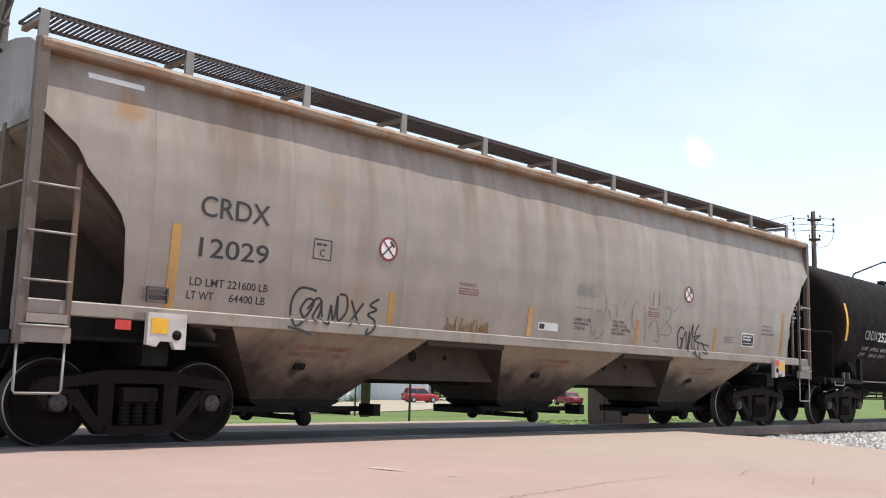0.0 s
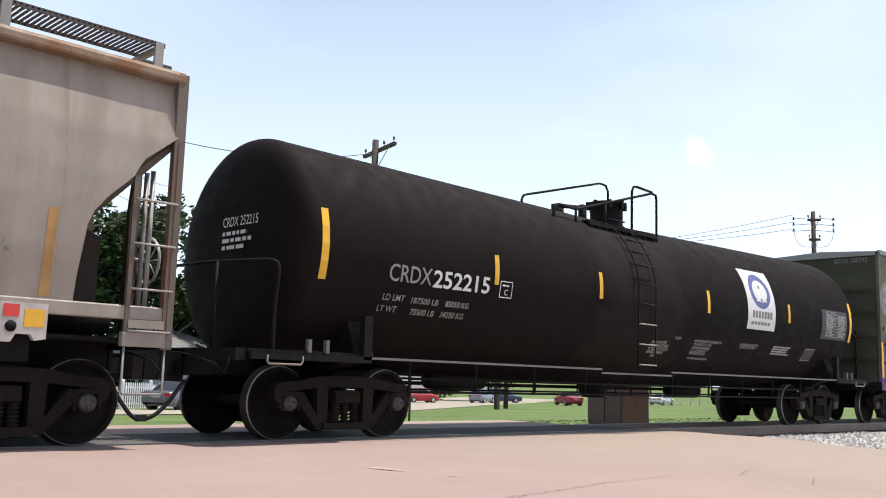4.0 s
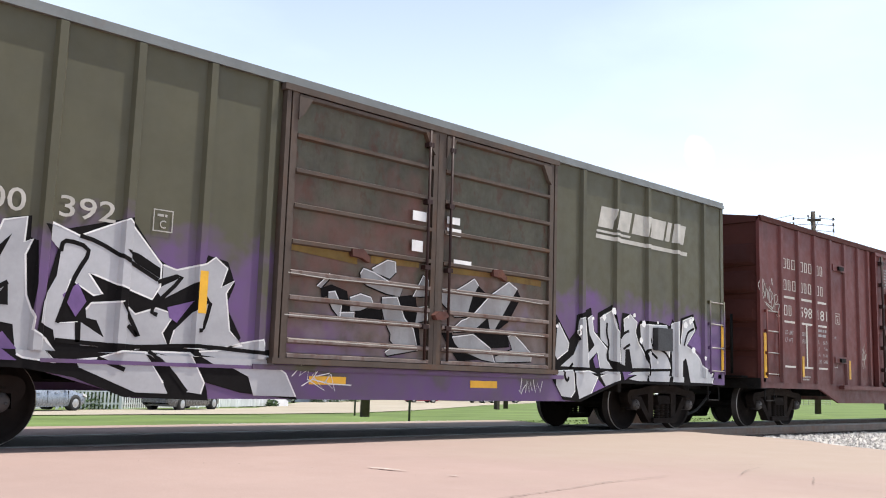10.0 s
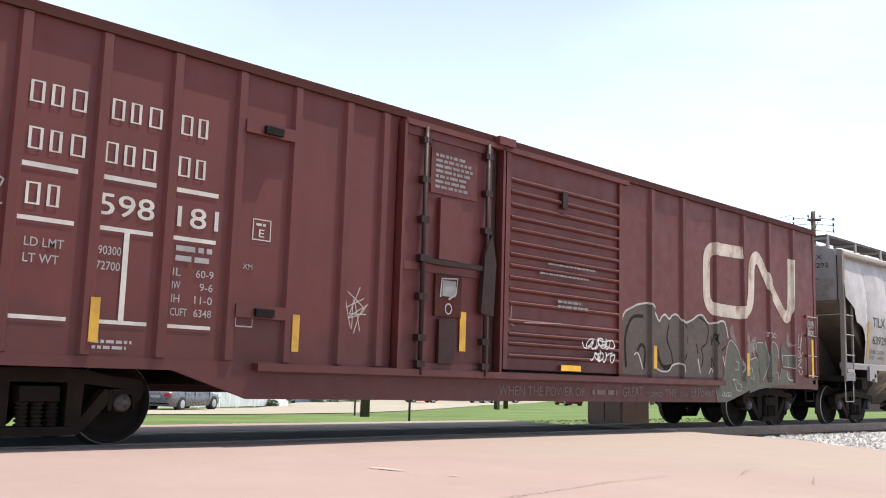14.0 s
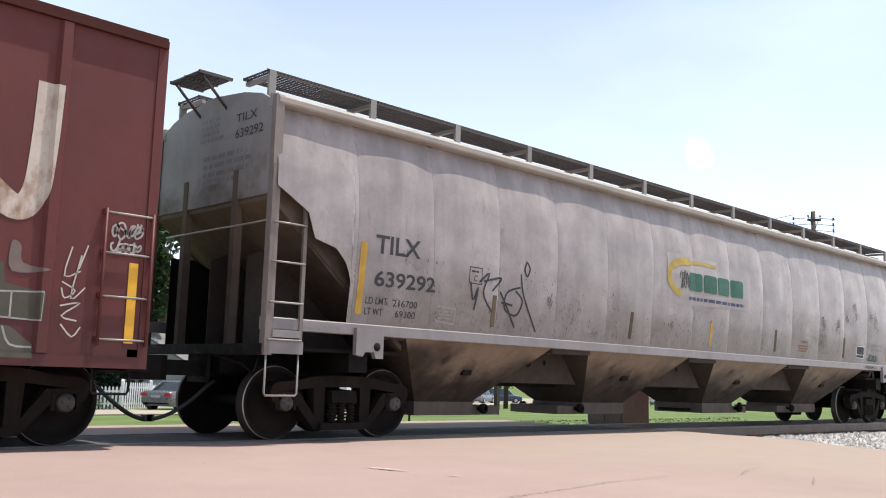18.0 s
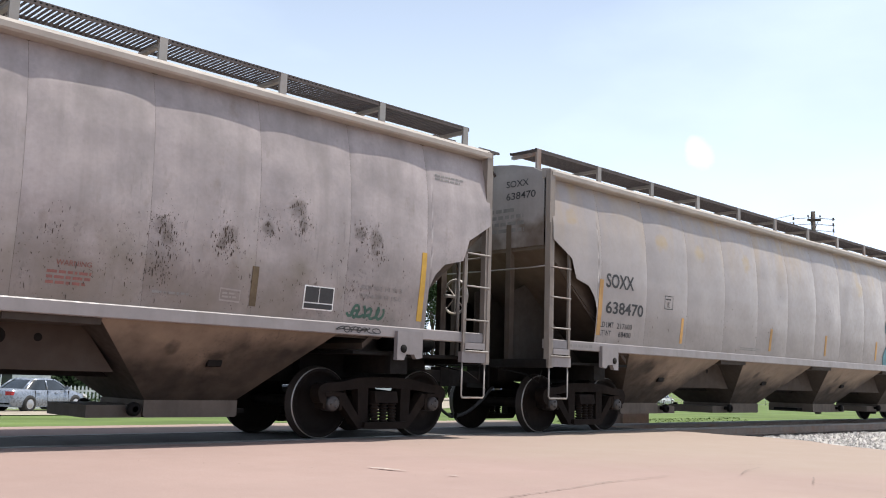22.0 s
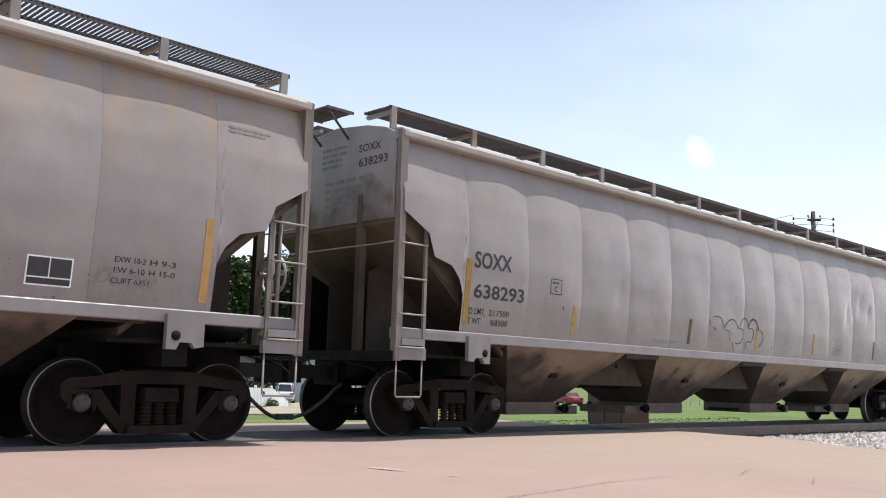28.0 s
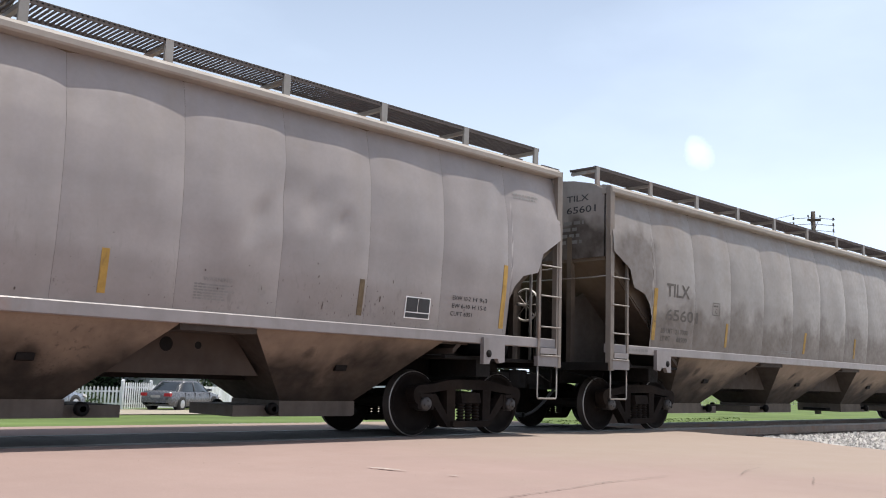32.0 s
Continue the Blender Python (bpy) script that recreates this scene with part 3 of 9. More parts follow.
def smooth_line(pts, n=6, closed=False):
    """A Catmull-Rom curve through the points."""
    p = [Vector(q) for q in pts]
    out, m = [], len(p)
    for k in range(m if closed else m - 1):
        a, c, d, e = (p[(k + j) % m] if closed else p[min(max(k + j, 0), m - 1)] for j in (-1, 0, 1, 2))
        for i in range(n):
            t = i / n
            out.append(0.5 * (2 * c + (d - a) * t + (2 * a - 5 * c + 4 * d - e) * t * t + (3 * c - a - 3 * d + e) * t ** 3))
    if not closed:
        out.append(p[-1])
    return [tuple(q) for q in out]


def scribble(b, x0, x1, z0, z1, loops, w, surf, seed, slot=0, lift=0.0):
    """A sprayed tag: one curling line from end to end, with a few slashes."""
    rnd = random.Random(seed)
    pts, mid, h, step = [], (z0 + z1) / 2, (z1 - z0) / 2, (x1 - x0) / loops
    for k in range(loops):
        cx, a, c = x0 + step * (k + .5), rnd.uniform(.35, .75) * step, rnd.uniform(.55, 1.0) * h
        ph, turn = rnd.uniform(0, 6.28), rnd.choice((1, 1, -1))
        lean = rnd.uniform(-.2, .5) * step
        for q in range(rnd.choice((4, 6, 8))):
            t = ph + turn * q * .95
            pts.append((cx + a * math.cos(t) + lean * math.sin(t), mid + rnd.uniform(-.15, .15) * h + c * math.sin(t)))
    stroke(b, smooth_line(pts, 5), w, surf, slot, lift)
    for k in range(2):
        x = rnd.uniform(x0, x1)
        stroke(b, smooth_line([(x, z0 + rnd.uniform(0, 0.4) * (z1 - z0)), (x + 0.1 * (x1 - x0), rnd.uniform(z0, z1)), (x + rnd.uniform(0.05, 0.15) * (x1 - x0), z1)], 5), w, surf, slot, lift + 0.001)


# ---- running gear shared by all cars ----
R_WHEEL = 0.457


def wheelset_mesh():
    b = Build()
    for s in (-1, 1):
        prof = [(0.80, 0.0), (0.80, 0.12), (0.775, 0.13), (0.765, 0.30), (0.80, 0.385), (0.825, 0.392), (0.829, 0.446),
                (0.815, 0.457), (0.735, 0.461), (0.715, 0.482), (0.700, 0.482), (0.690, 0.46), (0.690, 0.39), (0.73, 0.30), (0.70, 0.12), (0.70, 0.0)]
        slots = [0, 0, 0, 0, 0, 0, 1, 3, 3, 0, 0, 0, 0, 0, 0]
        b.lathe([(s * d, r) for d, r in prof], 40, "y", slots=slots)
        b.lathe([(s * 1.12, 0.0), (s * 1.12, 0.085), (s * 1.09, 0.10), (s * 0.92, 0.10), (s * 0.92, 0.075), (s * 0.8, 0.075)], 18, "y", slots=[2, 2, 2, 0, 0])
        for k in range(3):
            a = 2 * math.pi * k / 3
            b.lathe([(s * 1.135, 0), (s * 1.135, 0.018), (s * 1.11, 0.018)], 6, "y", (0.05 * math.cos(a), 0, 0.05 * math.sin(a)), [2, 2])
    b.lathe([(-0.8, 0.078), (0.8, 0.078)], 14, "y")
    return b.mesh("wheelset", [WHEEL, RIM, CAP, TREAD])


def side_mesh():
    """Cast truck side: arched top member, two slanted legs, spring seat, column guides and pedestals."""
    b = Build()
    y0, y1 = -0.09, 0.09
    hw = 0.889
    arch = [(-1.10, .50), (-1.125, .62), (-1.04, .71), (-.76, .735), (-.44, .795), (0, .81), (.44, .795), (.76, .735), (1.04, .71), (1.125, .62), (1.10, .50), (1.03, .46), (.98, .585), (.80, .615), (.42, .655), (0, .665), (-.42, .655), (-.80, .615), (-.98, .585), (-1.03, .46)]
    b.prism(smooth_line(arch, 3, True), y0, y1)
    for s in (-1, 1):
        b.prism([(s * (hw - .20), .60), (s * (hw - .06), .57), (s * (hw - .10), .50), (s * .44, .125), (s * .30, .13), (s * .30, .24), (s * .46, .31)], y0 + .01, y1 - .01)
        b.prism([(s * .29, .20), (s * .45, .28), (s * .47, .72), (s * .29, .72)], y0 + .015, y1 - .015)
        b.prism([(s * (hw - .145), .60), (s * (hw - .155), .38), (s * (hw - .115), .37), (s * (hw - .10), .58)], y0, y1)
        b.prism([(s * (hw + .145), .60), (s * (hw + .155), .40), (s * (hw + .115), .39), (s * (hw + .10), .58)], y0, y1)
        b.box(s * hw - .12, s * hw + .12, y0 - .01, y1 + .01, .545, .60)
    b.prism([(-.39, .15), (-.33, .125), (.33, .125), (.39, .15), (.38, .215), (-.38, .215)], y0 - .05, y1 + .05)
    return b.mesh("side_frame", [TRUCK])


def spring_mesh():
    b = Build()
    prof = []
    for k in range(6):
        prof += [(0.215 + 0.043 * k, 0.044), (0.225 + 0.043 * k, 0.066), (0.24 + 0.043 * k, 0.066), (0.25 + 0.043 * k, 0.044)]
    return b.lathe(prof, 10, "z").mesh("spring", [TRUCK])


def bolster_mesh():
    b = Build()
    b.prism([(-1.13, .47), (-1.10, .62), (-.35, .66), (.35, .66), (1.10, .62), (1.13, .47), (.6, .40), (-.6, .40)], -.20, .20, "x")
    b.lathe([(.64, .0), (.64, .2), (.76, .2), (.76, 0)], 20, "z")
    for s in (-1, 1):
        b.box(s * .36 - .04, s * .36 + .04, -.75, .75, .36, .46)
        for q in (-1, 1):
            b.box(s * .42 - .03, s * .42 + .05, q * .745 - .07, q * .745 + .07, .32, .56)
    return b.mesh("truck", [TRUCK])


WHEEL_ME, SIDE_ME, SPRING_ME, BOLSTER_ME = wheelset_mesh(), side_mesh(), spring_mesh(), bolster_mesh()
SPUN = []
CARS = []


def truck(car, x):
    t = part("truck", BOLSTER_ME, None, car, "dark brown cast steel truck with coil springs", pose(x, 0, 0))
    for s in (-1, 1):
        part("side_frame", SIDE_ME, None, t, at=pose(0, s * 1.0, 0))
        for k in (-1, 0, 1):
            part("spring", SPRING_ME, None, t, at=pose(k * .15, s * 1.05, 0))
    for k in (-1, 1):
        w = part("wheelset", WHEEL_ME, None, t, "steel wheels with bright worn rims", pose(k * .889, 0, R_WHEEL))
        SPUN.append((w, k * .889))
    return t


def coupler(car, x, s, reach=.77):
    """Knuckle coupler with shank, cut lever and a hanging air hose; s: -1 at the car's low-x end, 1 at the other."""
    b = Build()
    g = reach - .38
    X = lambda d: x + s * (d + (g if d > .1 else 0))
    b.box(*sorted((x - s * .5, X(.15))), -.09, .09, .76, .95)
    b.prism([(X(.12), -.10), (X(.12), .13), (X(.28), .19), (X(.36), .10), (X(.30), .02), (X(.40), -.05), (X(.38), -.15), (X(.24), -.17)], .70, 1.0, "z")
    b.box(*sorted((X(-.03), X(.02))), -.24, .24, .68, 1.06)
    part("coupler", b, DARK, car, "dark steel knuckle coupler")
    b = Build()
    h = lambda u: x + s * u * reach
    b.tube(smooth_line([(h(-.12), -.25, .70), (h(.05), -.27, .62), (h(.30), -.26, .46), (h(.60), -.23, .31), (h(.85), -.19, .24), (h(1.0), -.17, .235)], 5), .025, 8)
    b.box(*sorted((h(.9), h(1.02))), -.22, -.12, .205, .285)
    part("air_hose", b, HOSE, car, "hanging black rubber air hose")
    b = Build()
    b.tube([(X(.02), -1.38, 1.0), (X(.06), -1.34, .80), (X(.06), -1.1, .92), (X(.06), -.3, 1.04), (X(.09), -.1, 1.04)], .011, 6)
    part("uncoupling_lever", b, DARK, car)


def stirrup(car, x0, x1, y, ztop, zlow, mats, lean=0.0):
    b = Build()
    b.tube([(x0, y, ztop), (x0, y, zlow + .03), (x0 + .02, y, zlow), (x1 - .02, y, zlow), (x1, y, zlow + .03), (x1 + lean, y, ztop)], .014, 6)
    part("step", b, mats, car, "bent rod stirrup step")


def ladder(car, x0, x1, y, z0, z1, rungs, mats, width=.07, ztop2=None, stile=True):
    b = Build()
    if stile:
        b.box(x0 - width / 2, x0 + width / 2, y - .02, y + .05, z0, z1)
        b.box(x1 - width * .35, x1 + width * .35, y - .01, y + .03, z0 + .1, ztop2 or z1)
    else:
        for z in rungs:
            for x in (x0, x1):
                b.box(x - .025, x + .025, y - .03, y + .07, z - .03, z + .03)
    lad = part("ladder", b, mats, car, "welded steel side ladder")
    rb = Build().tube([(x0, y - .03, 0), (x1, y - .03, 0)], .013, 6)
    me = rb.mesh("rung", [GALV])
    for z in rungs:
        part("rung", me, None, lad, at=pose(0, 0, z))
    return lad


def brake_gear(car, x0, s, mats):
    """Cylinder, reservoir and rods at one end of a car."""
    b = Build()
    b.lathe([(x0, 0), (x0, .16), (x0 + s * .9, .16), (x0 + s * .9, 0)], 16, "x", (0, -.55, 1.35))
    part("air_reservoir", b, mats, car, "grimy air brake reservoir")
    b = Build()
    b.lathe([(x0, 0), (x0, .13), (x0 + s * .45, .13), (x0 + s * .5, .05), (x0 + s * 1.3, .03)], 14, "x", (0, .35, 1.3))
    part("brake_cylinder", b, mats, car)


# ---- covered hoppers ----
SIDE_Z = (1.20, 1.45, 2.0, 2.5, 2.85, 3.3, 3.7, 3.95, 4.10, 4.3)
SIDE_Y = (1.44, 1.475, 1.54, 1.572, 1.572, 1.545, 1.478, 1.415, 1.37, 1.30)


def hopper_surf(pitch, depth, dz=0.0, dents=(), first=0.0):
    def surf(x, z):
        pillow = depth * (abs(math.sin(math.pi * (x - first) / pitch)) ** 0.6 - 0.5)
        pillow += 0.30 * depth * math.sin(2.3 * x + 1.7 * z) * math.sin(3.1 * z - 0.7 * x)
        pillow += 0.25 * depth * math.sin(5.3 * x + 0.6) * math.sin(2.1 * z + 1.3 * x)
        return -(float(np.interp(z - dz * max(z - 2.2, 0) / 1.9, SIDE_Z, SIDE_Y)) + pillow * math.sin(math.pi * min(max((z - 1.4) / 2.75, 0), 1)) ** .55 - sum(q * max(0.0, 1 - math.hypot((x - c) - .45 * (z - e), (z - e) * .55) / r) ** 1.3 for c, e, r, q in dents))
    return surf


def sliding_gate(bay, lo0, lo1, lo):
    """Flange, slide rails, rack, shaft and capstan wheels under a hopper bay."""
    part("outlet", Build().prism([(lo0 - .05, .49), (lo1 + .05, .49), (lo1 + .02, .45), (lo1 - .10, .40), (lo0 + .10, .40), (lo0 - .02, .45)], -lo - .03, lo + .03), DARK, bay)
    for y in (-.50, .50):
        part("slide_rail", Build().box(lo0 - .35, lo1 + .55, y - .05, y + .05, .33, .40), DARK, bay)
    part("outlet_gate", Build().box(lo0 - .30, lo1 + .25, -.44, .44, .31, .35), DARK, bay)
    part("capstan_shaft", Build().tube([(lo0 + .75, -.72, .25), (lo0 + .75, .72, .25)], .035, 8), DARK, bay)
    for y in (-.68, .68):
        part("capstan", Build().lathe([(y - .06, 0), (y - .06, .07), (y - .02, .10), (y + .06, .10), (y + .06, 0)], 12, "y", (lo0 + .75, 0, .25)), DARK, bay)
        part("shaft_hanger", Build().box(lo0 + .70, lo0 + .80, y * .8 - .03, y * .8 + .03, .22, .42), DARK, bay)
        part("rail_stop", Build().box(lo1 + .45, lo1 + .57, y - .16, y + .16, .28, .44), DARK, bay)
    for x in (lo0 - .34, lo0 - .12, lo1 + .22):
        part("rail_tie", Build().box(x, x + .06, -.55, .55, .28, .34), DARK, bay)
    part("vibrator_bracket", Build().prism([(-.99, .87), (-1.03, .88), (-1.05, .95), (-1.02, .96)], lo0 + .30, lo0 + .46, "x"), DARK, bay)


PAD_W = M("dusty_white_pad_paint", (0.52, 0.47, 0.43), 0.6, var=0.2, vscale=5, streak=0.3, bump=0.03)


def hopper(name, label, L, paint, edge, bays, cut, pitch, depth, walk_z, group="freight train", n_posts=None, bay_label="", post0=.13, dz=0.0, gap=.0018, reach=(.75, .75), dents=()):
    car = thing(name, label, "hopper car", group=group)
    count = round((L - 2 * 1.25) / pitch)
    surf = hopper_surf((L - 2.5) / count if len(bays) == 4 else pitch, depth, dz, dents, 1.25 if len(bays) == 4 else 0.0)
    top = 4.06 + dz
    sill_m, lad_m = (SILL_P, LADDER_P) if len(bays) == 4 else (SILL_A, LADDER_A)
    cutx = cut[-1][0]
    cx, cz = [p[0] for p in cut], [p[1] for p in cut]
    zlow = lambda x: float(np.interp(min(x, L - x), cx, cz)) if min(x, L - x) < cutx - 1e-6 else 1.43
    edges = [0.0, 1.25] + [1.25 + (L - 2.5) * (k + 1) / count for k in range(count)] + [L]
    for s in (-1, 1):
        for a, c in zip(edges, edges[1:]):
            b = Build()
            end = a == 0.0 or c == L
            us = lin(a + gap, c - gap, (18 if s < 0 else 8) if not end else 22)
            if end:
                us = sorted(us + [cutx - .003, cutx + .003] if a == 0 else us + [L - cutx - .003, L - cutx + .003])
            b.grid(lambda u, w: (u, -s * surf(u, zlow(u) + w * (top - zlow(u))), zlow(u) + w * (top - zlow(u))), us, lin(0, 1, 36 if s < 0 else 4))
            part("side_panel", b, paint, car)
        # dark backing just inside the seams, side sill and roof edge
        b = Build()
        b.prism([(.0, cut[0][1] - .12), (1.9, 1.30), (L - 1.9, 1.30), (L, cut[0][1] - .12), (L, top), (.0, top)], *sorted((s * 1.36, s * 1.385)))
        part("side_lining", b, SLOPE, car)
        b = Build()
        b.prism([(s * 1.40, 1.33), (s * 1.506, 1.33), (s * 1.516, 1.338), (s * 1.516, 1.350), (s * 1.512, 1.462), (s * 1.500, 1.476), (s * 1.40, 1.476)], -.05, L + .05, "x")
        part("side_sill", b, sill_m, car, "pale grey steel side sill")
        b = Build()
        b.prism([(s * 1.32, 4.04 + dz), (s * 1.52, 4.05 + dz), (s * 1.54, 4.07 + dz), (s * 1.54, 4.13 + dz), (s * 1.49, 4.18 + dz), (s * 1.32, 4.21 + dz)], -.02, L + .02, "x")
        part("roof_edge", b, edge, car)
    # roof
    b = Build()
    prof = [(y_, z_ + dz) for y_, z_ in ((-1.38, 4.18), (-1.1, 4.26), (-.7, 4.35), (-.3, 4.41), (0, 4.42), (.3, 4.41), (.7, 4.35), (1.1, 4.26), (1.38, 4.18))]
    b.prism(prof + [(1.3, 4.10 + dz), (-1.3, 4.10 + dz)], .06, L - .06, "x")
    part("roof", b, edge, car)
    b = Build()
    k = int((L - 2) / 1.4)
    for q in range(k):
        x = 1.0 + q * (L - 2) / k
        b.box(x, x + 1.25, -.42, .42, 4.40 + dz, 4.50 + dz)
        b.box(x + .55, x + .70, -.50, .50, 4.50 + dz, 4.54 + dz)
    part("hatch_cover", b, edge, car, "long row of roof hatch covers")
    # ends: upright sheet, sloping sheet, posts
    for s, X in ((-1, lambda d: d), (1, lambda d: L - d)):
        b = Build()
        ez = cut[0][1] - .08
        out = [(-1.44, ez), (-1.46, 3.7), (-1.42, 4.10 + dz), (-1.1, 4.26 + dz), (-.7, 4.35 + dz), (0, 4.42 + dz), (.7, 4.35 + dz), (1.1, 4.26 + dz), (1.42, 4.10 + dz), (1.46, 3.7), (1.44, ez)]
        b.prism(out, *sorted((X(.0), X(.05))), "x")
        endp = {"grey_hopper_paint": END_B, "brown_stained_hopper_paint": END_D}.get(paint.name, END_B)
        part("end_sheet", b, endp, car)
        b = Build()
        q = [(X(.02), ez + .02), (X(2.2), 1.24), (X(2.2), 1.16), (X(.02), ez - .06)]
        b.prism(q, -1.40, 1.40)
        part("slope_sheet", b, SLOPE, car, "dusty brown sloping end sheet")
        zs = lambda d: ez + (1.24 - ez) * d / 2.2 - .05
        # gussets carried outwards to darken the opening under the slope sheet
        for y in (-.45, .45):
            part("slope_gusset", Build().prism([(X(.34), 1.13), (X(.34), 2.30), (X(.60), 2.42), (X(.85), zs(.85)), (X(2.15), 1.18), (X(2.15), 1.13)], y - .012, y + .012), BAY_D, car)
        # far-side plate added only to keep the open end dark
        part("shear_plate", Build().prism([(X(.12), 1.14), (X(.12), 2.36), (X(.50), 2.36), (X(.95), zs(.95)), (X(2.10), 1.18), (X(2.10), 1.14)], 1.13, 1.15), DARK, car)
        for y in (-.62, .62):
            b = Build()
            b.prism([(X(-.01), 1.1), (X(.10), 1.1), (X(.10), 2.6), (X(.04), 3.35), (X(-.01), 3.35)], y - .05, y + .05)
            part("end_post", b, SLOPE, car)
        b = Build()
        b.box(*sorted((X(-.06), X(.06))), -1.53, -1.44, 1.03, 4.15 + dz)
        part("corner_post", b, lad_m, car)
        b = Build()
        b.box(*sorted((X(-.06), X(.06))), 1.44, 1.53, 1.03, 4.15 + dz)
        part("corner_post", b, SLOPE, car)
        b = Build()
        b.box(*sorted((X(-.08), X(.10))), -1.5, 1.5, 1.03, 1.16)
        part("end_sill", b, DARK, car)
        part("draft_sill", Build().box(*sorted((X(.10), X(2.4))), -.35, .35, .80, 1.10), DARK, car)
        part("end_platform", Build().box(*sorted((X(.10), X(2.3))), -1.35, 1.35, 1.10, 1.14), DARK, car)
        part("body_bolster", Build().box(*sorted((X(1.36), X(1.66))), -1.35, 1.35, .86, 1.10), DARK, car)
        b = Build()
        b.box(*sorted((X(-.04), X(.50))), -1.535, -1.46, 1.05, 1.20)
        b.box(*sorted((X(.05), X(.45))), -1.545, -1.535, 1.24, 1.33)
        part("step_plate", b, sill_m, car)
        for q in (-1, 1):
            b = Build()
            b.prism([(X(1.29), 1.42), (X(1.74), 1.42), (X(1.74), 1.04), (X(1.62), 1.04), (X(1.58), 1.12), (X(1.44), 1.12), (X(1.40), 1.06), (X(1.29), 1.08)], *sorted((q * 1.50, q * 1.57)))
            b.lathe([(q * 1.575, 0), (q * 1.575, .055), (q * 1.52, .055)], 14, "y", (X(1.63), 0, 1.19), [1, 1])
            part("jacking_pad", b, [sill_m if len(bays) == 4 else PAD_W, DARK], car, "pale jacking bracket with a round hole")
        xs = sorted((X(-.0), X(.46)))
        ladder(car, X(-.02), X(.46), -1.52, 1.05, 3.3, [1.21, 1.65, 2.13, 2.6], lad_m, ztop2=2.86)
        stirrup(car, xs[0], xs[1], -1.50, 1.05, .56, GALV)
        b = Build()
        b.tube([(X(-.06), -1.45, 2.62), (X(-.10), -1.2, 2.60), (X(-.10), .9, 2.60)], .012, 6)
        part("grab_iron", b, GALV, car)
        truck(car, X(1.5))
        coupler(car, X(0), s, reach[0 if s < 0 else 1])
    brake_gear(car, L - .25, -1, DARK)
    b = Build()
    b.lathe([(L + .10, .26), (L + .12, .28), (L + .14, .26), (L + .12, .24), (L + .10, .26)], 24, "x", (0, -.75, 2.05))
    for k in range(4):
        a = k * math.pi / 4
        b.tube([(L + .12, -.75 - .26 * math.cos(a), 2.05 - .26 * math.sin(a)), (L + .12, -.75 + .26 * math.cos(a), 2.05 + .26 * math.sin(a))], .010, 5)
    b.tube([(L + .12, -.75, 2.05), (L - .1, -.75, 2.05)], .025, 6)
    part("brake_wheel", b, GALV, car, "spoked steel brake wheel")
    for q in (-1.2, -1.05):
        part("end_rod", Build().tube([(L - .12, q, 1.15), (L - .12, q, 3.0)], .028, 6), GALV, car)
    # centre sill and bays
    b = Build()
    b.box(2.0, L - 2.0, -.18, .18, .72, 1.05)
    part("centre_sill", b, DARK, car)
    for k_bay, (x0, x1, lo0, lo1) in enumerate(bays):
        b = Build()
        t0, t1 = x0 - .02, x1 + .02
        hi, lo, zt, zb = 1.45, .55, 1.34, .47
        vt = [(t0, -hi, zt), (t1, -hi, zt), (t1, hi, zt), (t0, hi, zt)]
        vb = [(lo0, -lo, zb), (lo1, -lo, zb), (lo1, lo, zb), (lo0, lo, zb)]
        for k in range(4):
            # end slopes take the colour with the shade painted in
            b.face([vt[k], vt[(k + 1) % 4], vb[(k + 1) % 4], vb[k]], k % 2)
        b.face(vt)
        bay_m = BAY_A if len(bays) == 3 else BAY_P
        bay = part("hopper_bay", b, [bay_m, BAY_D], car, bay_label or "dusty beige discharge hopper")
        if len(bays) == 3:
            sliding_gate(bay, lo0, lo1, lo)
            continue
        # outlet frame with the gate run out to one side, capstan between
        part("outlet", Build().prism([(lo0 - .02, .47), (lo1 + .02, .47), (lo1 + .02, .29), (lo1 - .01, .27), (lo0 + .01, .27), (lo0 - .02, .29)], -lo - .02, lo + .02), OUTLET_P, bay)
        e = (lo1 + .02, lo1 + .68) if k_bay % 2 == 0 else (lo0 - .68, lo0 - .02)
        part("gate_frame", Build().box(*e, -lo + .02, lo - .02, .27, .41), OUTLET_P, bay)
        cx = e[0] + .16 if k_bay % 2 == 0 else e[1] - .16
        part("capstan_shaft", Build().tube([(cx, -.70, .37), (cx, .70, .37)], .035, 8), DARK, bay)
        for y in (-.66, .66):
            part("capstan", Build().lathe([(y - .04, 0), (y - .04, .05), (y - .02, .08), (y + .04, .08), (y + .04, 0)], 12, "y", (cx, 0, .37)), DARK, bay)
        part("gate_rack", Build().box(lo0 - .3 if k_bay % 2 == 0 else lo1, lo0 if k_bay % 2 == 0 else lo1 + .3, -.3, .3, .30, .36), DARK, bay)
        part("vibrator_bracket", Build().prism([(-.99, .87), (-1.04, .88), (-1.06, .95), (-1.02, .96)], (lo0 + lo1) / 2 - .10, (lo0 + lo1) / 2 + .08, "x"), DARK, bay)
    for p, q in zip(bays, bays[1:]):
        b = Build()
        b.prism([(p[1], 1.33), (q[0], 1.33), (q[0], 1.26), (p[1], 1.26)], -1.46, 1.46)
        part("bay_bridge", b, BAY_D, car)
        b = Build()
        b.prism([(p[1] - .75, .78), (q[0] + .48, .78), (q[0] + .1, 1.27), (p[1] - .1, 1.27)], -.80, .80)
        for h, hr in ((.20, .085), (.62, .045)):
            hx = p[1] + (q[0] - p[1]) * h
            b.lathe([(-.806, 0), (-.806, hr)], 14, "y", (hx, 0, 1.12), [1])
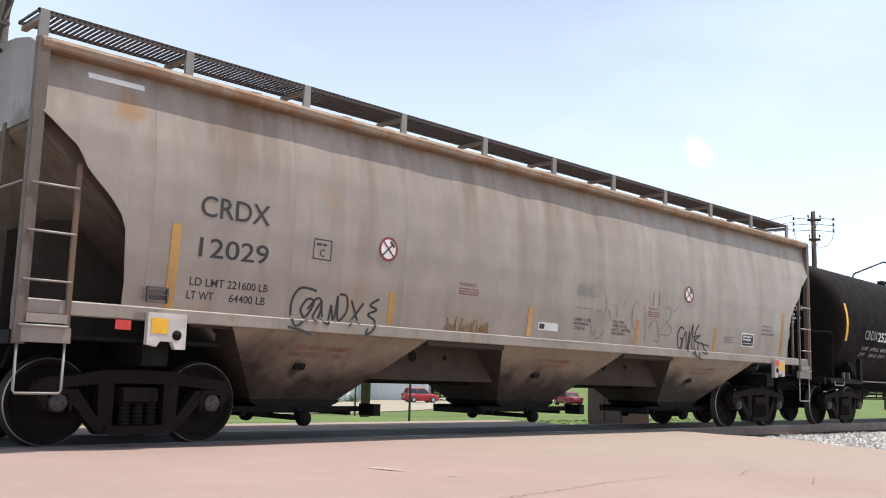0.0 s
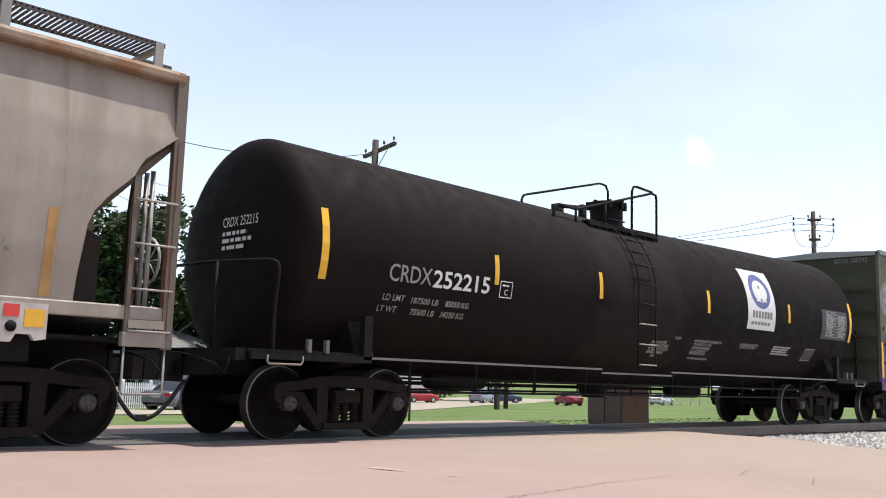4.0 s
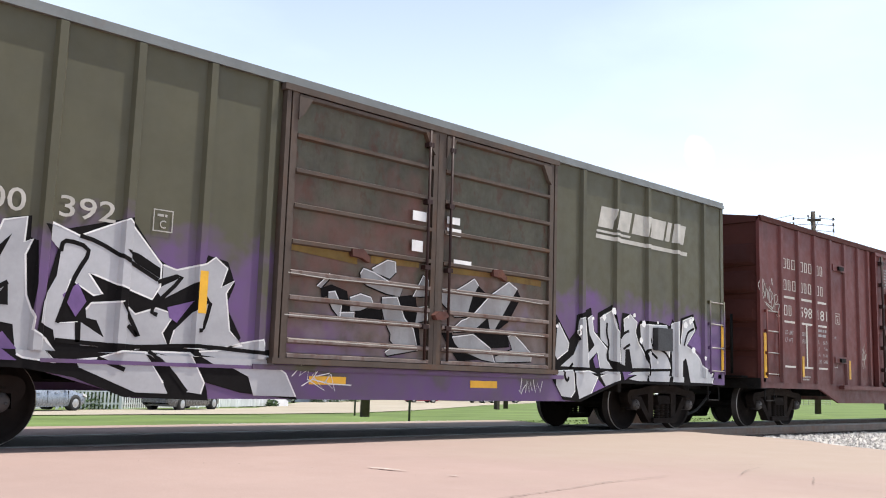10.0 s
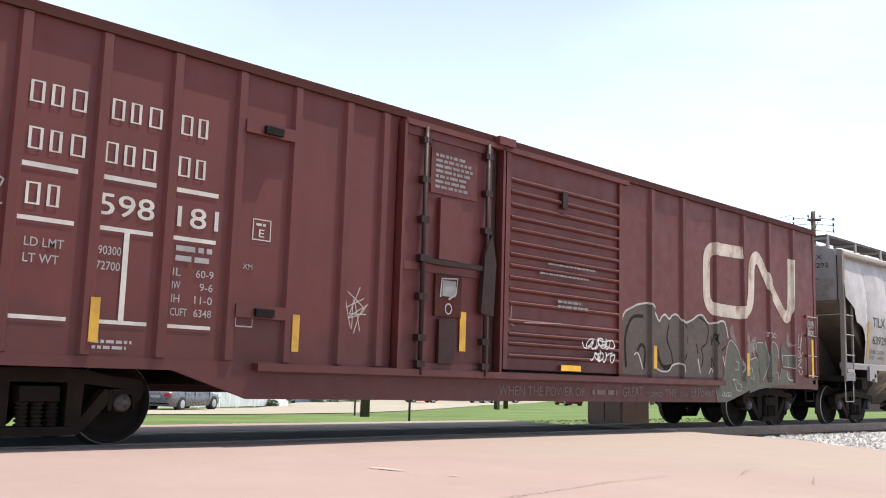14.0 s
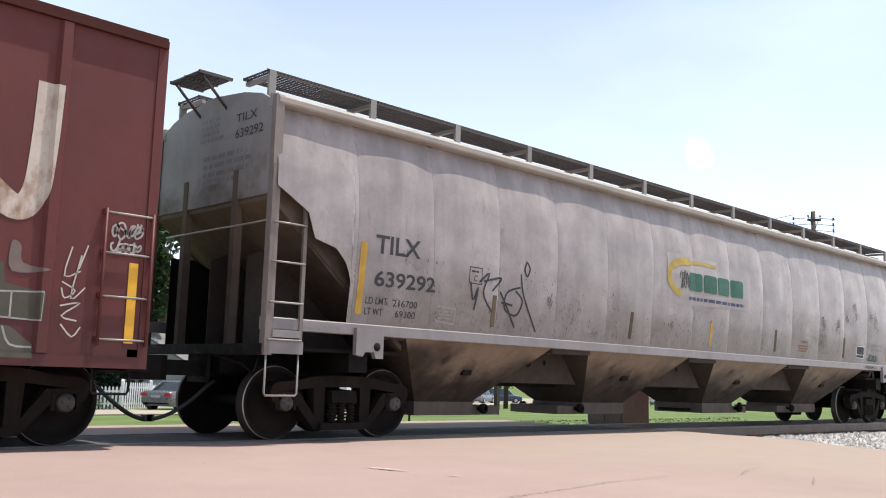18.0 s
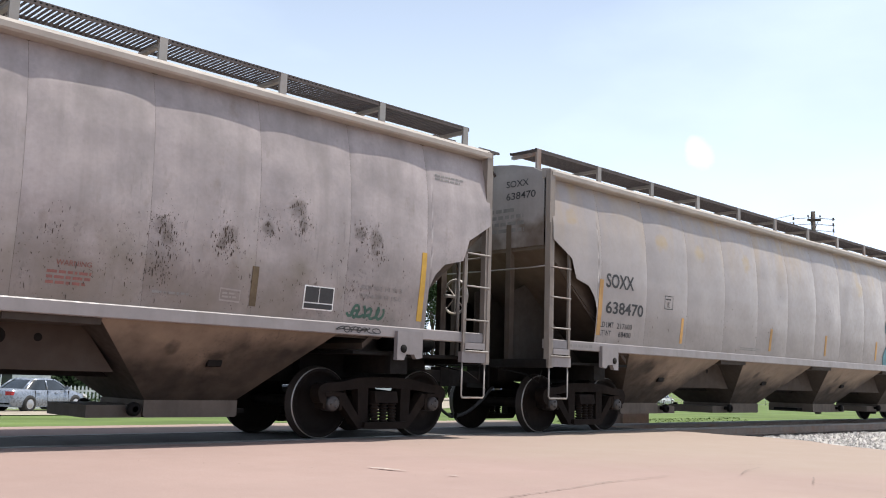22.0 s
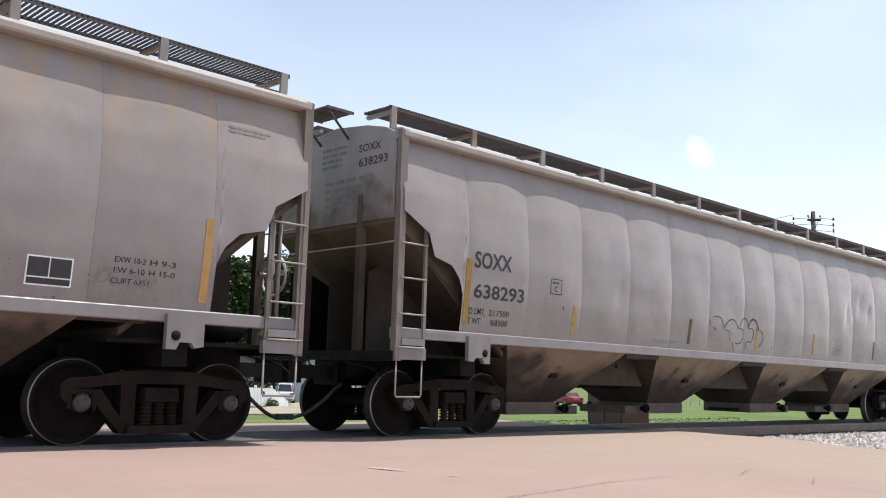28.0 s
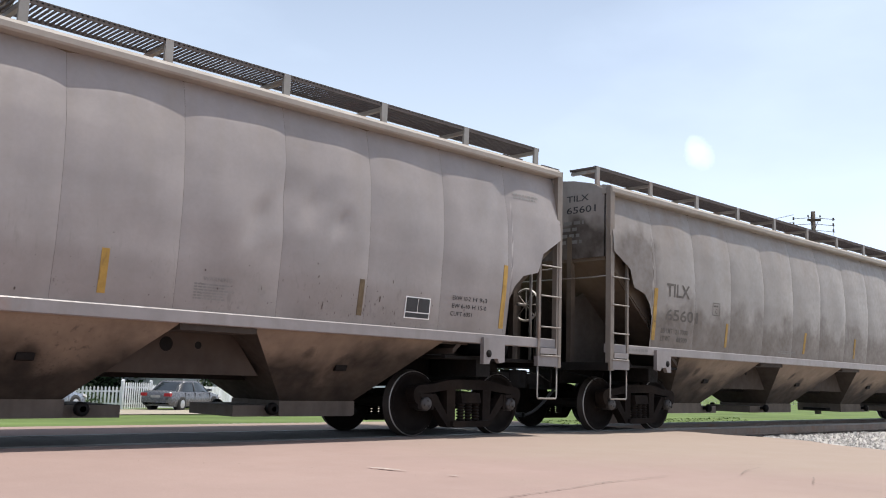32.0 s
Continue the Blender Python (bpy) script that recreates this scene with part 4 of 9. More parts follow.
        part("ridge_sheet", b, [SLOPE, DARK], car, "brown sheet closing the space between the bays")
    # roof walk
    n = n_posts or round((L - .3) / 1.66)
    px = [post0 + (L - 2 * post0) * k / n for k in range(n + 1)]
    for s in (-1, 1):
        b = Build()
        y0, y1 = sorted((s * 1.12, s * .56))
        m = int((L - .1) / .060)
        for k in range(m):
            x = .05 + (L - .1) * k / m
            b.box(x, x + .024, y0, y1, walk_z - .026, walk_z - .008)
        b.box(.05, L - .05, *sorted((s * .56, s * .575)), walk_z - .04, walk_z)
        b.box(.05, L - .05, *sorted((s * 1.12, s * 1.105)), walk_z - .05, walk_z + .005)
        board = part("running_board", b, GRATE, car, "open steel grating roof walkway")
        for x in px:
            b = Build()
            b.box(x - .05, x + .05, *sorted((s * 1.09, s * 1.13)), 4.17 + dz, walk_z)
            b.box(x - .03, x + .03, *sorted((s * .55, s * 1.10)), walk_z - .10, walk_z - .05)
            part("bracket", b, GALV, board)
    for x, d in ((.02, -1), (L - .02, 1)):
        b = Build()
        for k in range(9):
            xx = x + d * .056 * k
            b.box(xx - .012, xx + .012, -.32, .42, walk_z + .01, walk_z + .035)
        for y in (-.32, .05, .42):
            b.box(*sorted((x - d * .02, x + d * .47)), y - .015, y + .015, walk_z, walk_z + .04)
        for y in (-.28, .38):
            b.tube([(x + d * .40, y, walk_z), (x, y, 4.2)], .02, 6)
        part("end_walkway", b, GRATE, car, "grating walkway across the car end")
    return car, (lambda x, z: surf(x, z) - .005)


def tape(car, surf, spots, mats, w=.10, label="faded yellow reflector strip", lift=.0):
    for x, z0, z1 in spots:
        b = Build()
        panel(b, x - w / 2, x + w / 2, z0, z1, surf, 0, 4, 1, lift)
        part("reflector_strip", b, mats, car, label)


def writing(car, name, mats, draw, label=""):
    b = Build()
    draw(b)
    return part(name, b, mats, car, label)


CUT_A = [(0, 3.36), (.42, 3.02), (.52, 2.82), (.78, 2.57), (.95, 2.35), (1.01, 2.0), (1.02, 1.59)]
CUT_B = [(0, 3.04), (.47, 2.76), (.55, 2.47), (.91, 2.38), (1.10, 2.2), (1.18, 2.0), (1.18, 1.60)]


def bay_row(x0, step, n, wide, lo0, lo1):
    return [(x0 + step * k, x0 + step * k + wide, x0 + step * k + lo0, x0 + step * k + lo1) for k in range(n)]


BAYS_B = bay_row(2.25, 4.03, 4, 3.05, 1.0, 2.2)
BAYS_A = bay_row(2.40, 4.60, 3, 3.05, .86, 2.20)


def plate_box(b, x0, x1, z0, z1, surf, letter="", w=.018):
    """A square outline with a letter in it."""
    stroke(b, [(x0, z0), (x1, z0), (x1, z1), (x0, z1)], w, surf, closed=True)
    if letter:
        cx = (x0 + x1) / 2
        h = z1 - z0
        letters(b, letter, cx - h * .16, cx + h * .16, z0 + h * .14, z0 + h * .52, surf)
        bars(b, x0 + .04, x1 - .03, z0 + h * .64, z0 + h * .86, 1, surf, 3)


DISC_R = M("dull_red_enamel", (0.20, 0.035, 0.032), 0.6, var=0.25, vscale=9, bump=0.0)


def crossed_disc(car, x, z, r, surf):
    """White disc with a dark red rim and slash over a black hammer."""
    b = Build()
    ring = lambda q: [(x + q * math.cos(a), z + q * math.sin(a)) for a in lin(0, 2 * math.pi, 27)[:-1]]
    flat(b, ring(r), surf, 0, .002)
    stroke(b, ring(r * .90), r * .20, surf, 1, .004, True)
    stroke(b, [(x - r * .62, z - r * .56), (x + r * .40, z + r * .38)], r * .13, surf, 2, .005)
    stroke(b, [(x + r * .18, z + r * .62), (x + r * .62, z + r * .20)], r * .24, surf, 2, .005)
    stroke(b, [(x - r * .62, z + r * .62), (x + r * .62, z - r * .62)], r * .17, surf, 1, .006)
    part("warning_disc", b, [WHITE, DISC_R, BLACK], car, "white disc with red rim and a struck-out hammer")


def hopper_marks(car, surf, mark, number, ld, lt, x=1.4, ink=None, plate="C", plate_x=3.3):
    ink = ink or BLACK
    writing(car, "reporting_mark", ink, lambda b: letters(b, mark, x, x + .80, 2.40, 2.64, surf, weight=.02), "black stencilled reporting mark")
    writing(car, "car_number", ink, lambda b: letters(b, number, x + .03, x + 1.12, 1.97, 2.18, surf, weight=.02), "black stencilled car number")
    for words, x0, x1, z0 in (("LD LMT", x - .08, x + .28, 1.74), (ld, x + .38, x + .82, 1.735), ("LT WT", x - .08, x + .22, 1.60), (lt, x + .44, x + .80, 1.595)):
        writing(car, "weight_stencil", ink, lambda b: letters(b, words, x0, x1, z0, z0 + .09, surf))
    writing(car, "plate_mark", ink, lambda b: plate_box(b, plate_x, plate_x + .26, 2.17, 2.40, surf, plate))


def end_letters(car, s, y0, y1, z0, z1, mats, x=-.006):
    """Lettering on the low-x end face, read from outside."""
    v, f = glyph_mesh(s)
    b = Build()
    b.v = [(x, y0 + (y1 - y0) * u, z0 + (z1 - z0) * w) for u, w in v]
    b.f, b.s, b.smooth = list(f), [0] * len(f), [False] * len(f)
    part("end_stencil", b, mats, car)


def end_bars(car, y0, y1, z0, z1, rows, mats, seed, x=-.006):
    b = Build()
    bars(b, -y0, -y1, z0, z1, rows, lambda u, w: 0, seed)
    b.v = [(x, -p[0], p[2]) for p in b.v]
    part("end_stencil", b, mats, car)


# -- first covered hopper: grey, rust-stained, three bays
car, sf = hopper("covered_hopper", "grey rust-stained three-bay covered hopper car with black tags", 17.05, HOP_A, ROOF_R, BAYS_A, CUT_A, 1.82, .010, 4.51, post0=.12, n_posts=10, dz=-.08, gap=.0008, reach=(.75, .45))
CARS.append((car, -59.857))
writing(car, "reporting_mark", BLACK, lambda b: letters(b, "CRDX", 1.82, 2.72, 2.52, 2.76, sf), "black stencilled reporting mark")
writing(car, "car_number", BLACK, lambda b: letters(b, "12029", 1.84, 2.74, 2.07, 2.29, sf), "black stencilled car number")


for words, x0, x1, z0 in (("LD LMT", 1.77, 2.20, 1.75), ("221600 LB", 2.24, 2.78, 1.75), ("LT WT", 1.75, 2.08, 1.60), ("64400 LB", 2.28, 2.76, 1.60)):
    writing(car, "weight_stencil", BLACK, lambda b: letters(b, words, x0, x1, z0, z0 + .09, sf))
writing(car, "plate_mark", BLACK, lambda b: plate_box(b, 3.38, 3.65, 2.22, 2.46, sf, "C"))
crossed_disc(car, 4.57, 2.47, .16, sf)
crossed_disc(car, 11.95, 2.49, .152, sf)
tape(car, sf, [(1.55, 1.48, 2.40)], YELL_D, .11, "faded orange reflector strip")
tape(car, sf, [(x, 1.49, 1.92) for x in (4.71, 7.51, 10.36, 12.98)] + [(15.73, 1.50, 2.38)], YELL_D, .10, "faded orange reflector strip")
TAG_ONE = [[(3.49, 1.83), (3.25, 1.85), (3.14, 1.69), (3.15, 1.47), (3.22, 1.39), (3.40, 1.55), (3.46, 1.70), (3.36, 1.72), (3.28, 1.58), (3.38, 1.46)], [(3.38, 1.60), (3.50, 1.74), (3.58, 1.70), (3.55, 1.50), (3.47, 1.52), (3.58, 1.72)],
           [(3.58, 1.72), (3.62, 1.48), (3.70, 1.46), (3.73, 1.68)], [(3.73, 1.68), (3.79, 1.48), (3.82, 1.80)], [(3.82, 1.80), (3.86, 1.50), (3.98, 1.62), (3.96, 1.80), (3.84, 1.82)], [(4.04, 1.76), (4.19, 1.47)], [(4.24, 1.74), (4.02, 1.44)],
           [(4.49, 1.81), (4.35, 1.72), (4.47, 1.67), (4.33, 1.60), (4.46, 1.52), (4.40, 1.40), (4.29, 1.34), (4.32, 1.42)], [(3.09, 1.37), (3.29, 1.34), (3.44, 1.29)]]
TAG_TWO = [[(11.85, 1.85), (11.73, 1.87), (11.66, 1.73), (11.70, 1.53), (11.78, 1.50), (11.82, 1.67), (11.74, 1.66)], [(11.81, 1.48), (11.92, 1.81), (12.01, 1.44), (12.05, 1.82), (12.06, 1.50), (12.15, 1.96), (12.17, 1.40)],
           [(12.36, 1.96), (12.25, 1.78), (12.27, 1.40)], [(12.20, 1.72), (12.45, 1.76), (12.28, 1.65), (12.78, 1.58)], [(12.53, 1.64), (12.69, 1.43), (12.50, 1.46)], [(12.17, 1.43), (12.49, 1.30)], [(12.40, 1.63), (12.42, 1.32)]]
OLD_TAG = [[(9.16, 2.02), (9.24, 1.98), (9.30, 2.05)], [(9.37, 2.27), (9.43, 2.06), (9.33, 1.95)], [(9.40, 1.67), (9.30, 1.56), (9.18, 1.54)], [(9.48, 2.04), (9.57, 1.87)], [(9.62, 2.10), (9.72, 2.11), (9.72, 1.93)], [(9.90, 2.23), (9.98, 2.13)],
           [(10.34, 2.24), (10.18, 2.13), (10.19, 1.84), (10.33, 1.76), (10.40, 1.90)], [(10.51, 2.17), (10.58, 2.0), (10.52, 1.85)], [(10.82, 2.46), (10.80, 2.2)], [(10.99, 2.43), (10.98, 2.2)], [(10.62, 1.95), (10.61, 1.55)],
           [(10.70, 1.80), (10.88, 1.96), (11.0, 1.8), (11.04, 1.58), (10.9, 1.6)], [(11.16, 2.15), (11.33, 2.22), (11.38, 2.04), (11.25, 1.93), (11.42, 1.85), (11.40, 1.72), (11.11, 1.71)], [(11.45, 2.13), (11.62, 2.25)], [(9.0, 1.86), (9.1, 1.6), (9.2, 1.7)]]
on = lambda x, z: min(sf(x, z), -1.521 if z < 1.48 else 0)
writing(car, "graffiti_tag", BLACK, lambda b: [stroke(b, smooth_line(q, 5), .030, on) for q in TAG_ONE], "black sprayed tag")
writing(car, "graffiti_tag", BLACK, lambda b: [stroke(b, smooth_line(q, 5), .030, on) for q in TAG_TWO], "black sprayed tag")
writing(car, "graffiti_tag", GREYT, lambda b: [stroke(b, smooth_line(q, 5), .016, sf) for q in OLD_TAG], "worn thin outlines of an old tag")
for x0, x1, z0, z1, rows, ink in ((5.93, 6.46, 1.99, 2.10, 3, DIM_R), (8.62, 9.16, 2.20, 2.39, 5, GREYT), (8.60, 9.20, 1.99, 2.03, 1, GREYT), (10.64, 11.12, 1.99, 2.10, 3, DIM_R), (13.32, 13.78, 1.66, 1.80, 3, GREYT), (14.85, 15.35, 1.88, 2.12, 3, GREYT), (7.55, 9.3, 1.42, 1.45, 1, GREYT)):
    writing(car, "faded_stencil", ink, lambda b: bars(b, x0, x1, z0, z1, rows, on, 3), "faded stencilled lines")
for words, x0, x1, z0, z1, ink in (("WARNING", 5.93, 6.28, 2.12, 2.17, DIM_R), ("WARNING", 10.64, 10.98, 2.12, 2.16, DIM_R), ("LINED CAR", 8.59, 9.02, 1.80, 1.85, BLACK), ("INTERIOR", 8.59, 8.98, 1.73, 1.78, BLACK), ("COATED", 8.60, 8.90, 1.66, 1.71, BLACK),
                                   ("CAUTION", 9.63, 9.95, 1.82, 1.87, BLACK), ("OPEN ROOF", 9.63, 10.05, 1.755, 1.805, BLACK), ("HATCH BEFORE", 9.62, 10.14, 1.69, 1.74, BLACK), ("UNLOADING", 9.62, 10.0, 1.625, 1.675, BLACK)):
    writing(car, "stencil_line", ink, lambda b: letters(b, words, x0, x1, z0, z1, sf), "worn stencilled words")
slope_y = lambda x, z: -(.55 + (z - .47) / .87 * .90) - .008
for k in range(3):
    writing(car, "bay_warning", DIM_R, lambda b: letters(b, "DO NOT HAMMER", 3.42 + 4.6 * k, 4.26 + 4.6 * k, 1.11, 1.17, slope_y), "faded red warning on the bay")
    writing(car, "bay_warning", DIM_R, lambda b: letters(b, "ON SIDE OF CAR", 3.40 + 4.6 * k, 4.20 + 4.6 * k, 1.03, 1.09, slope_y), "faded red warning on the bay")
rr = random.Random(8)


def rust_runs(b):
    for k in range(46):
        x, h = rr.uniform(5.72, 6.62), .05 + .14 * rr.random() ** 2
        stroke(b, [(x, 1.49), (x + rr.uniform(-.02, .02), 1.49 + h * .6), (x + rr.uniform(-.04, .04), 1.49 + h)], rr.uniform(.008, .03), sf, 0, .0005)


stuff_runs = writing(car, "rust_runs", RUN_R, rust_runs, "ochre rust runs above the sill")
tagged(stuff_runs, "ochre rust runs above the sill", kind="stuff")
writing(car, "notice_panel", [WHITE, BLACK], lambda b: (panel(b, 7.72, 8.19, 1.60, 1.72, sf, 0, 1, 1, .002), panel(b, 7.74, 7.86, 1.62, 1.70, sf, 1, 1, 1, .004), bars(b, 7.89, 8.17, 1.61, 1.71, 3, lambda x, z: sf(x, z) - .005, 2)))
writing(car, "notice_panel", [WHITE, BLACK], lambda b: (panel(b, 14.0, 14.52, 1.63, 1.90, sf, 0, 2, 1, .002), panel(b, 14.03, 14.28, 1.70, 1.87, sf, 1, 1, 1, .004), panel(b, 14.30, 14.49, 1.70, 1.87, sf, 1, 1, 1, .004), panel(b, 14.03, 14.49, 1.65, 1.69, sf, 1, 1, 1, .004), bars(b, 14.06, 14.46, 1.74, 1.86, 2, lambda x, z: sf(x, z) - .006, 6, .8)), "black inspection panel")
writing(car, "stencil_plate", WHITE, lambda b: panel(b, .50, 1.12, 3.80, 3.86, sf, 0, 1, 2, .002), "thin white plate under the roof edge")
writing(car, "hazard_label", RED_P, lambda b: panel(b, .95, 1.12, 1.22, 1.32, lambda x, z: -1.538, 0, 1, 1, .0))
writing(car, "data_tag", YELL, lambda b: panel(b, 1.33, 1.52, 1.20, 1.36, lambda x, z: -1.575, 0, 1, 1))
writing(car, "hazard_label", RED_P, lambda b: panel(b, 15.34, 15.49, 1.28, 1.40, lambda x, z: -1.575, 0, 1, 1))
writing(car, "data_tag", YELL, lambda b: panel(b, 15.54, 15.73, 1.19, 1.36, lambda x, z: -1.575, 0, 1, 1))


def card_holder(b):
    for x in (1.25, 1.478):
        b.box(x, x + .018, -1.585, -1.55, 1.52, 1.69)
    for z in (1.52, 1.60, 1.675):
        b.box(1.268, 1.478, -1.585, -1.57, z, z + .014)
    b.box(1.268, 1.478, -1.556, -1.55, 1.55, 1.66)


writing(car, "wire_box", GRATE, card_holder, "small framed card holder")

# -- tank car
TZ, TR, TL = 2.43, 1.548, 17.95


def tank_car():
    car = thing("tank_car", "glossy black tank car with white lettering and yellow reflectors", "tank car", group="freight train")
    b = Build()
    c0, c1, dep = 1.10, TL - 1.10, .42
    prof = [(c0 - dep * math.sin(a) ** .85, TR * math.cos(a) ** .55) for a in lin(math.pi / 2, 0, 18)]
    prof += [(x, TR) for x in lin(c0, c1, 22)[1:]]
    prof += [(c1 + dep * math.sin(a) ** .85, TR * math.cos(a) ** .55) for a in lin(0, math.pi / 2, 18)[1:]]
    prof[0], prof[-1] = (prof[0][0], 0.0), (prof[-1][0], 0.0)
    b.lathe(prof, 72, "x", (0, 0, TZ))
    sag = lambda x: -.12 * max(0.0, 1 - abs(x - 9.0) / 7.9)  # the shell slopes down to its outlet
    b.v = [(x, y, z + sag(x)) for x, y, z in b.v]
    part("tank", b, TANK_P, car, "black welded steel tank shell")
    surf = lambda x, z: -math.sqrt(max(TR ** 2 - (z - TZ - sag(x)) ** 2, .01)) - .009
    for s, X in ((-1, lambda d: d), (1, lambda d: TL - d)):
        b = Build()
        b.box(*sorted((X(.0), X(3.3))), -.32, .32, .78, 1.08)
        b.box(*sorted((X(.0), X(.14))), -1.45, 1.45, .96, 1.10)
        b.box(*sorted((X(.14), X(2.0))), -1.48, -1.1, 1.06, 1.10)
        b.box(*sorted((X(.14), X(2.0))), 1.1, 1.48, 1.06, 1.10)
        b.prism([(-1.45, 1.08), (-1.2, 1.65), (-.8, 1.15), (0, .95), (.8, 1.15), (1.2, 1.65), (1.45, 1.08), (.3, .72), (-.3, .72)], *sorted((X(1.75), X(2.05))), "x")
        part("stub_sill", b, DARK, car)
        b = Build()
        b.box(*sorted((X(1.82), X(1.95))), -1.54, -1.44, 1.02, 1.58)
        b.box(*sorted((X(.15), X(1.95))), -1.54, -1.48, .98, 1.06)
        part("bolster_post", b, DARK, car)
        for y in (-1.42, 1.42):
            b = Build()
            b.tube(smooth_line([(X(.52), y, 1.05), (X(.52), y, 1.6), (X(.55), y, 2.06), (X(.50), y * .96, 2.16), (X(.42), y * .85, 2.17)], 5)[:-1] + [(X(.35), y * .7, 2.17), (X(.20), y * .3, 2.17)], .022, 8)
            part("end_handrail", b, DARK, car, "bent pipe handrail")
        b = Build()
        b.tube([(X(.20), -.6, 2.17), (X(.15), .6, 2.17)], .022, 8)
        for y in (-.6, .6):
            b.tube([(X(.20), y, 2.17), (X(.08), y * 1.3, 1.08)], .02, 6)
        part("end_handrail", b, DARK, car)
        for x in (.98, 1.25):
            part("sill_lug", Build().box(*sorted((X(x), X(x + .05))), -1.50, -1.44, 1.08, 1.24), RAIL_D, car)
        stirrup(car, *sorted((X(.38), X(.88))), -1.53, 1.03, .93, GALV)
        truck(car, X(1.93))
        coupler(car, X(0), s, .44)
    for s in (-1, 1):
        b = Build()
        b.box(1.95, 6.9, *sorted((s * 1.50, s * 1.53)), 1.03, 1.06)
        b.box(9.9 - .9, 16.0, *sorted((s * 1.50, s * 1.53)), 1.03, 1.06)
        b.box(6.9, 9.0, *sorted((s * 1.50, s * 1.53)), .97, 1.0)
        part("side_rail", b, RAIL_D, car, "thin pale running rail along the tank")
        b = Build()
        b.tube([(3.0, s * 1.1, .62), (15.0, s * 1.1, .62)], .018, 6)
        b.tube([(3.0, s * 1.1, .80), (15.0, s * 1.1, .80)], .018, 6)
        for x in lin(3.0, 15.0, 9):
            b.tube([(x, s * 1.1, .60), (x, s * 1.12, 1.02)], .02, 6)
        part("safety_rail", b, DARK, car, "low dark pipe rails under the tank")
    b = Build()
    b.lathe([(.55, 0), (.55, .20), (.62, .26), (.80, .28), (1.0, .28)], 16, "z", (8.7, 0, 0))
    b.lathe([(4.2, 0), (4.2, .14), (5.4, .14), (5.4, 0)], 16, "x", (0, -.2, .80))
    b.box(4.0, 13.0, .30, .36, .70, .76)
    b.lathe([(11.5, 0), (11.5, .16), (12.5, .16), (12.5, 0)], 14, "x", (0, .1, .72))
    part("bottom_outlet", b, DARK, car, "bottom outlet valve and air brake cylinders")
    # manway platform
    b = Build()
    for k in range(10):
        b.box(7.2 + .21 * k, 7.36 + .21 * k, -1.0, -.55, 3.62, 3.66)
        b.box(7.2 + .21 * k, 7.36 + .21 * k, .55, 1.0, 3.62, 3.66)
    for q in (-1, 1):
        for y in (.55, 1.0):
            b.box(7.2, 9.3, q * y - .03, q * y + .03, 3.57, 3.62)
    for x in (7.25, 9.2):
        b.box(x, x + .06, -1.0, 1.0, 3.58, 3.62)
        for q in (-1, 1):
            b.box(x, x + .06, q * .98 - .03, q * .98 + .03, 3.35, 3.6)
    UP = pose(0, 0, -.02)
    plat = part("platform", b, DARK, car, "steel plank platform on the tank top", UP)
    b = Build()
    b.lathe([(3.85, .32), (4.28, .32), (4.30, .36), (4.34, .36), (4.36, .25), (4.38, 0)], 24, "z", (9.1, 0, 0))
    dome = part("manway", b, DARK, car, "bolted round manway dome", UP)
    for k in range(8):
        a = k * math.pi / 4
        part("bolt", Build().box(9.1 + .36 * math.cos(a) - .03, 9.1 + .36 * math.cos(a) + .03, .36 * math.sin(a) - .03, .36 * math.sin(a) + .03, 4.2, 4.36), DARK, dome)
    b = Build()
    b.lathe([(3.9, .12), (4.12, .12), (4.15, 0)], 12, "z", (7.7, .1, 0))
    b.lathe([(3.9, .08), (4.16, .08), (4.18, 0)], 12, "z", (8.2, -.1, 0))
    b.tube([(7.5, -.1, 4.05), (8.1, -.1, 4.1)], .04, 8)
    part("top_valve", b, DARK, car, "", UP)
    r = .024
    rails = [
        [(7.6, .9, 3.6), (7.6, .9, 4.30), (7.65, .9, 4.38), (7.75, .9, 4.42), (10.1, .9, 5.03), (10.32, .9, 5.02), (10.4, .9, 4.9), (10.4, .9, 3.6)],
        [(6.3, -.95, 3.4), (6.3, -.95, 3.72), (6.35, -.95, 3.80), (6.45, -.95, 3.82), (6.9, -.95, 3.80), (7.7, -.95, 4.02), (9.2, -.98, 4.44), (9.33, -.98, 4.42), (9.35, -.98, 4.34), (9.35, -.98, 3.5)],
        [(8.55, -.97, 3.62), (8.55, -.97, 4.38), (8.60, -.97, 4.47), (8.70, -.97, 4.49), (9.2, -.98, 4.46)],
        [(7.75, -.95, 3.64), (7.75, -.95, 4.03)],
        [(6.9, -.95, 3.8), (6.9, -.95, 3.45)],
    ]
    for q in rails:
        part("platform_rail", Build().tube(q, r, 8), DARK, plat)
    # ladder over the shell
    b = Build()
    ang = [radians(a) for a in lin(58, 8, 10)]
    for x in (7.85, 8.38):
        b.tube([(x, -(TR + .07) * math.cos(a), TZ - .10 + (TR + .07) * math.sin(a)) for a in ang] + [(x, -1.60, 2.2), (x, -1.58, 1.0)], .013, 6)
    lad = part("ladder", b, DARK, car, "curved steel ladder on the tank side")
    for a in (55, 44, 34, 25, 16):
        part("rung", Build().tube([(7.85, -(TR + .07) * math.cos(radians(a)), TZ + (TR + .07) * math.sin(radians(a))), (8.38, -(TR + .07) * math.cos(radians(a)), TZ + (TR + .07) * math.sin(radians(a)))], .014, 6), DARK, lad)
    for z in (2.55, 2.2, 1.85, 1.5, 1.15):
        part("rung", Build().tube([(7.85, -1.61, z), (8.38, -1.61, z)], .012, 6), DARK if z > 2 else GALV, lad)
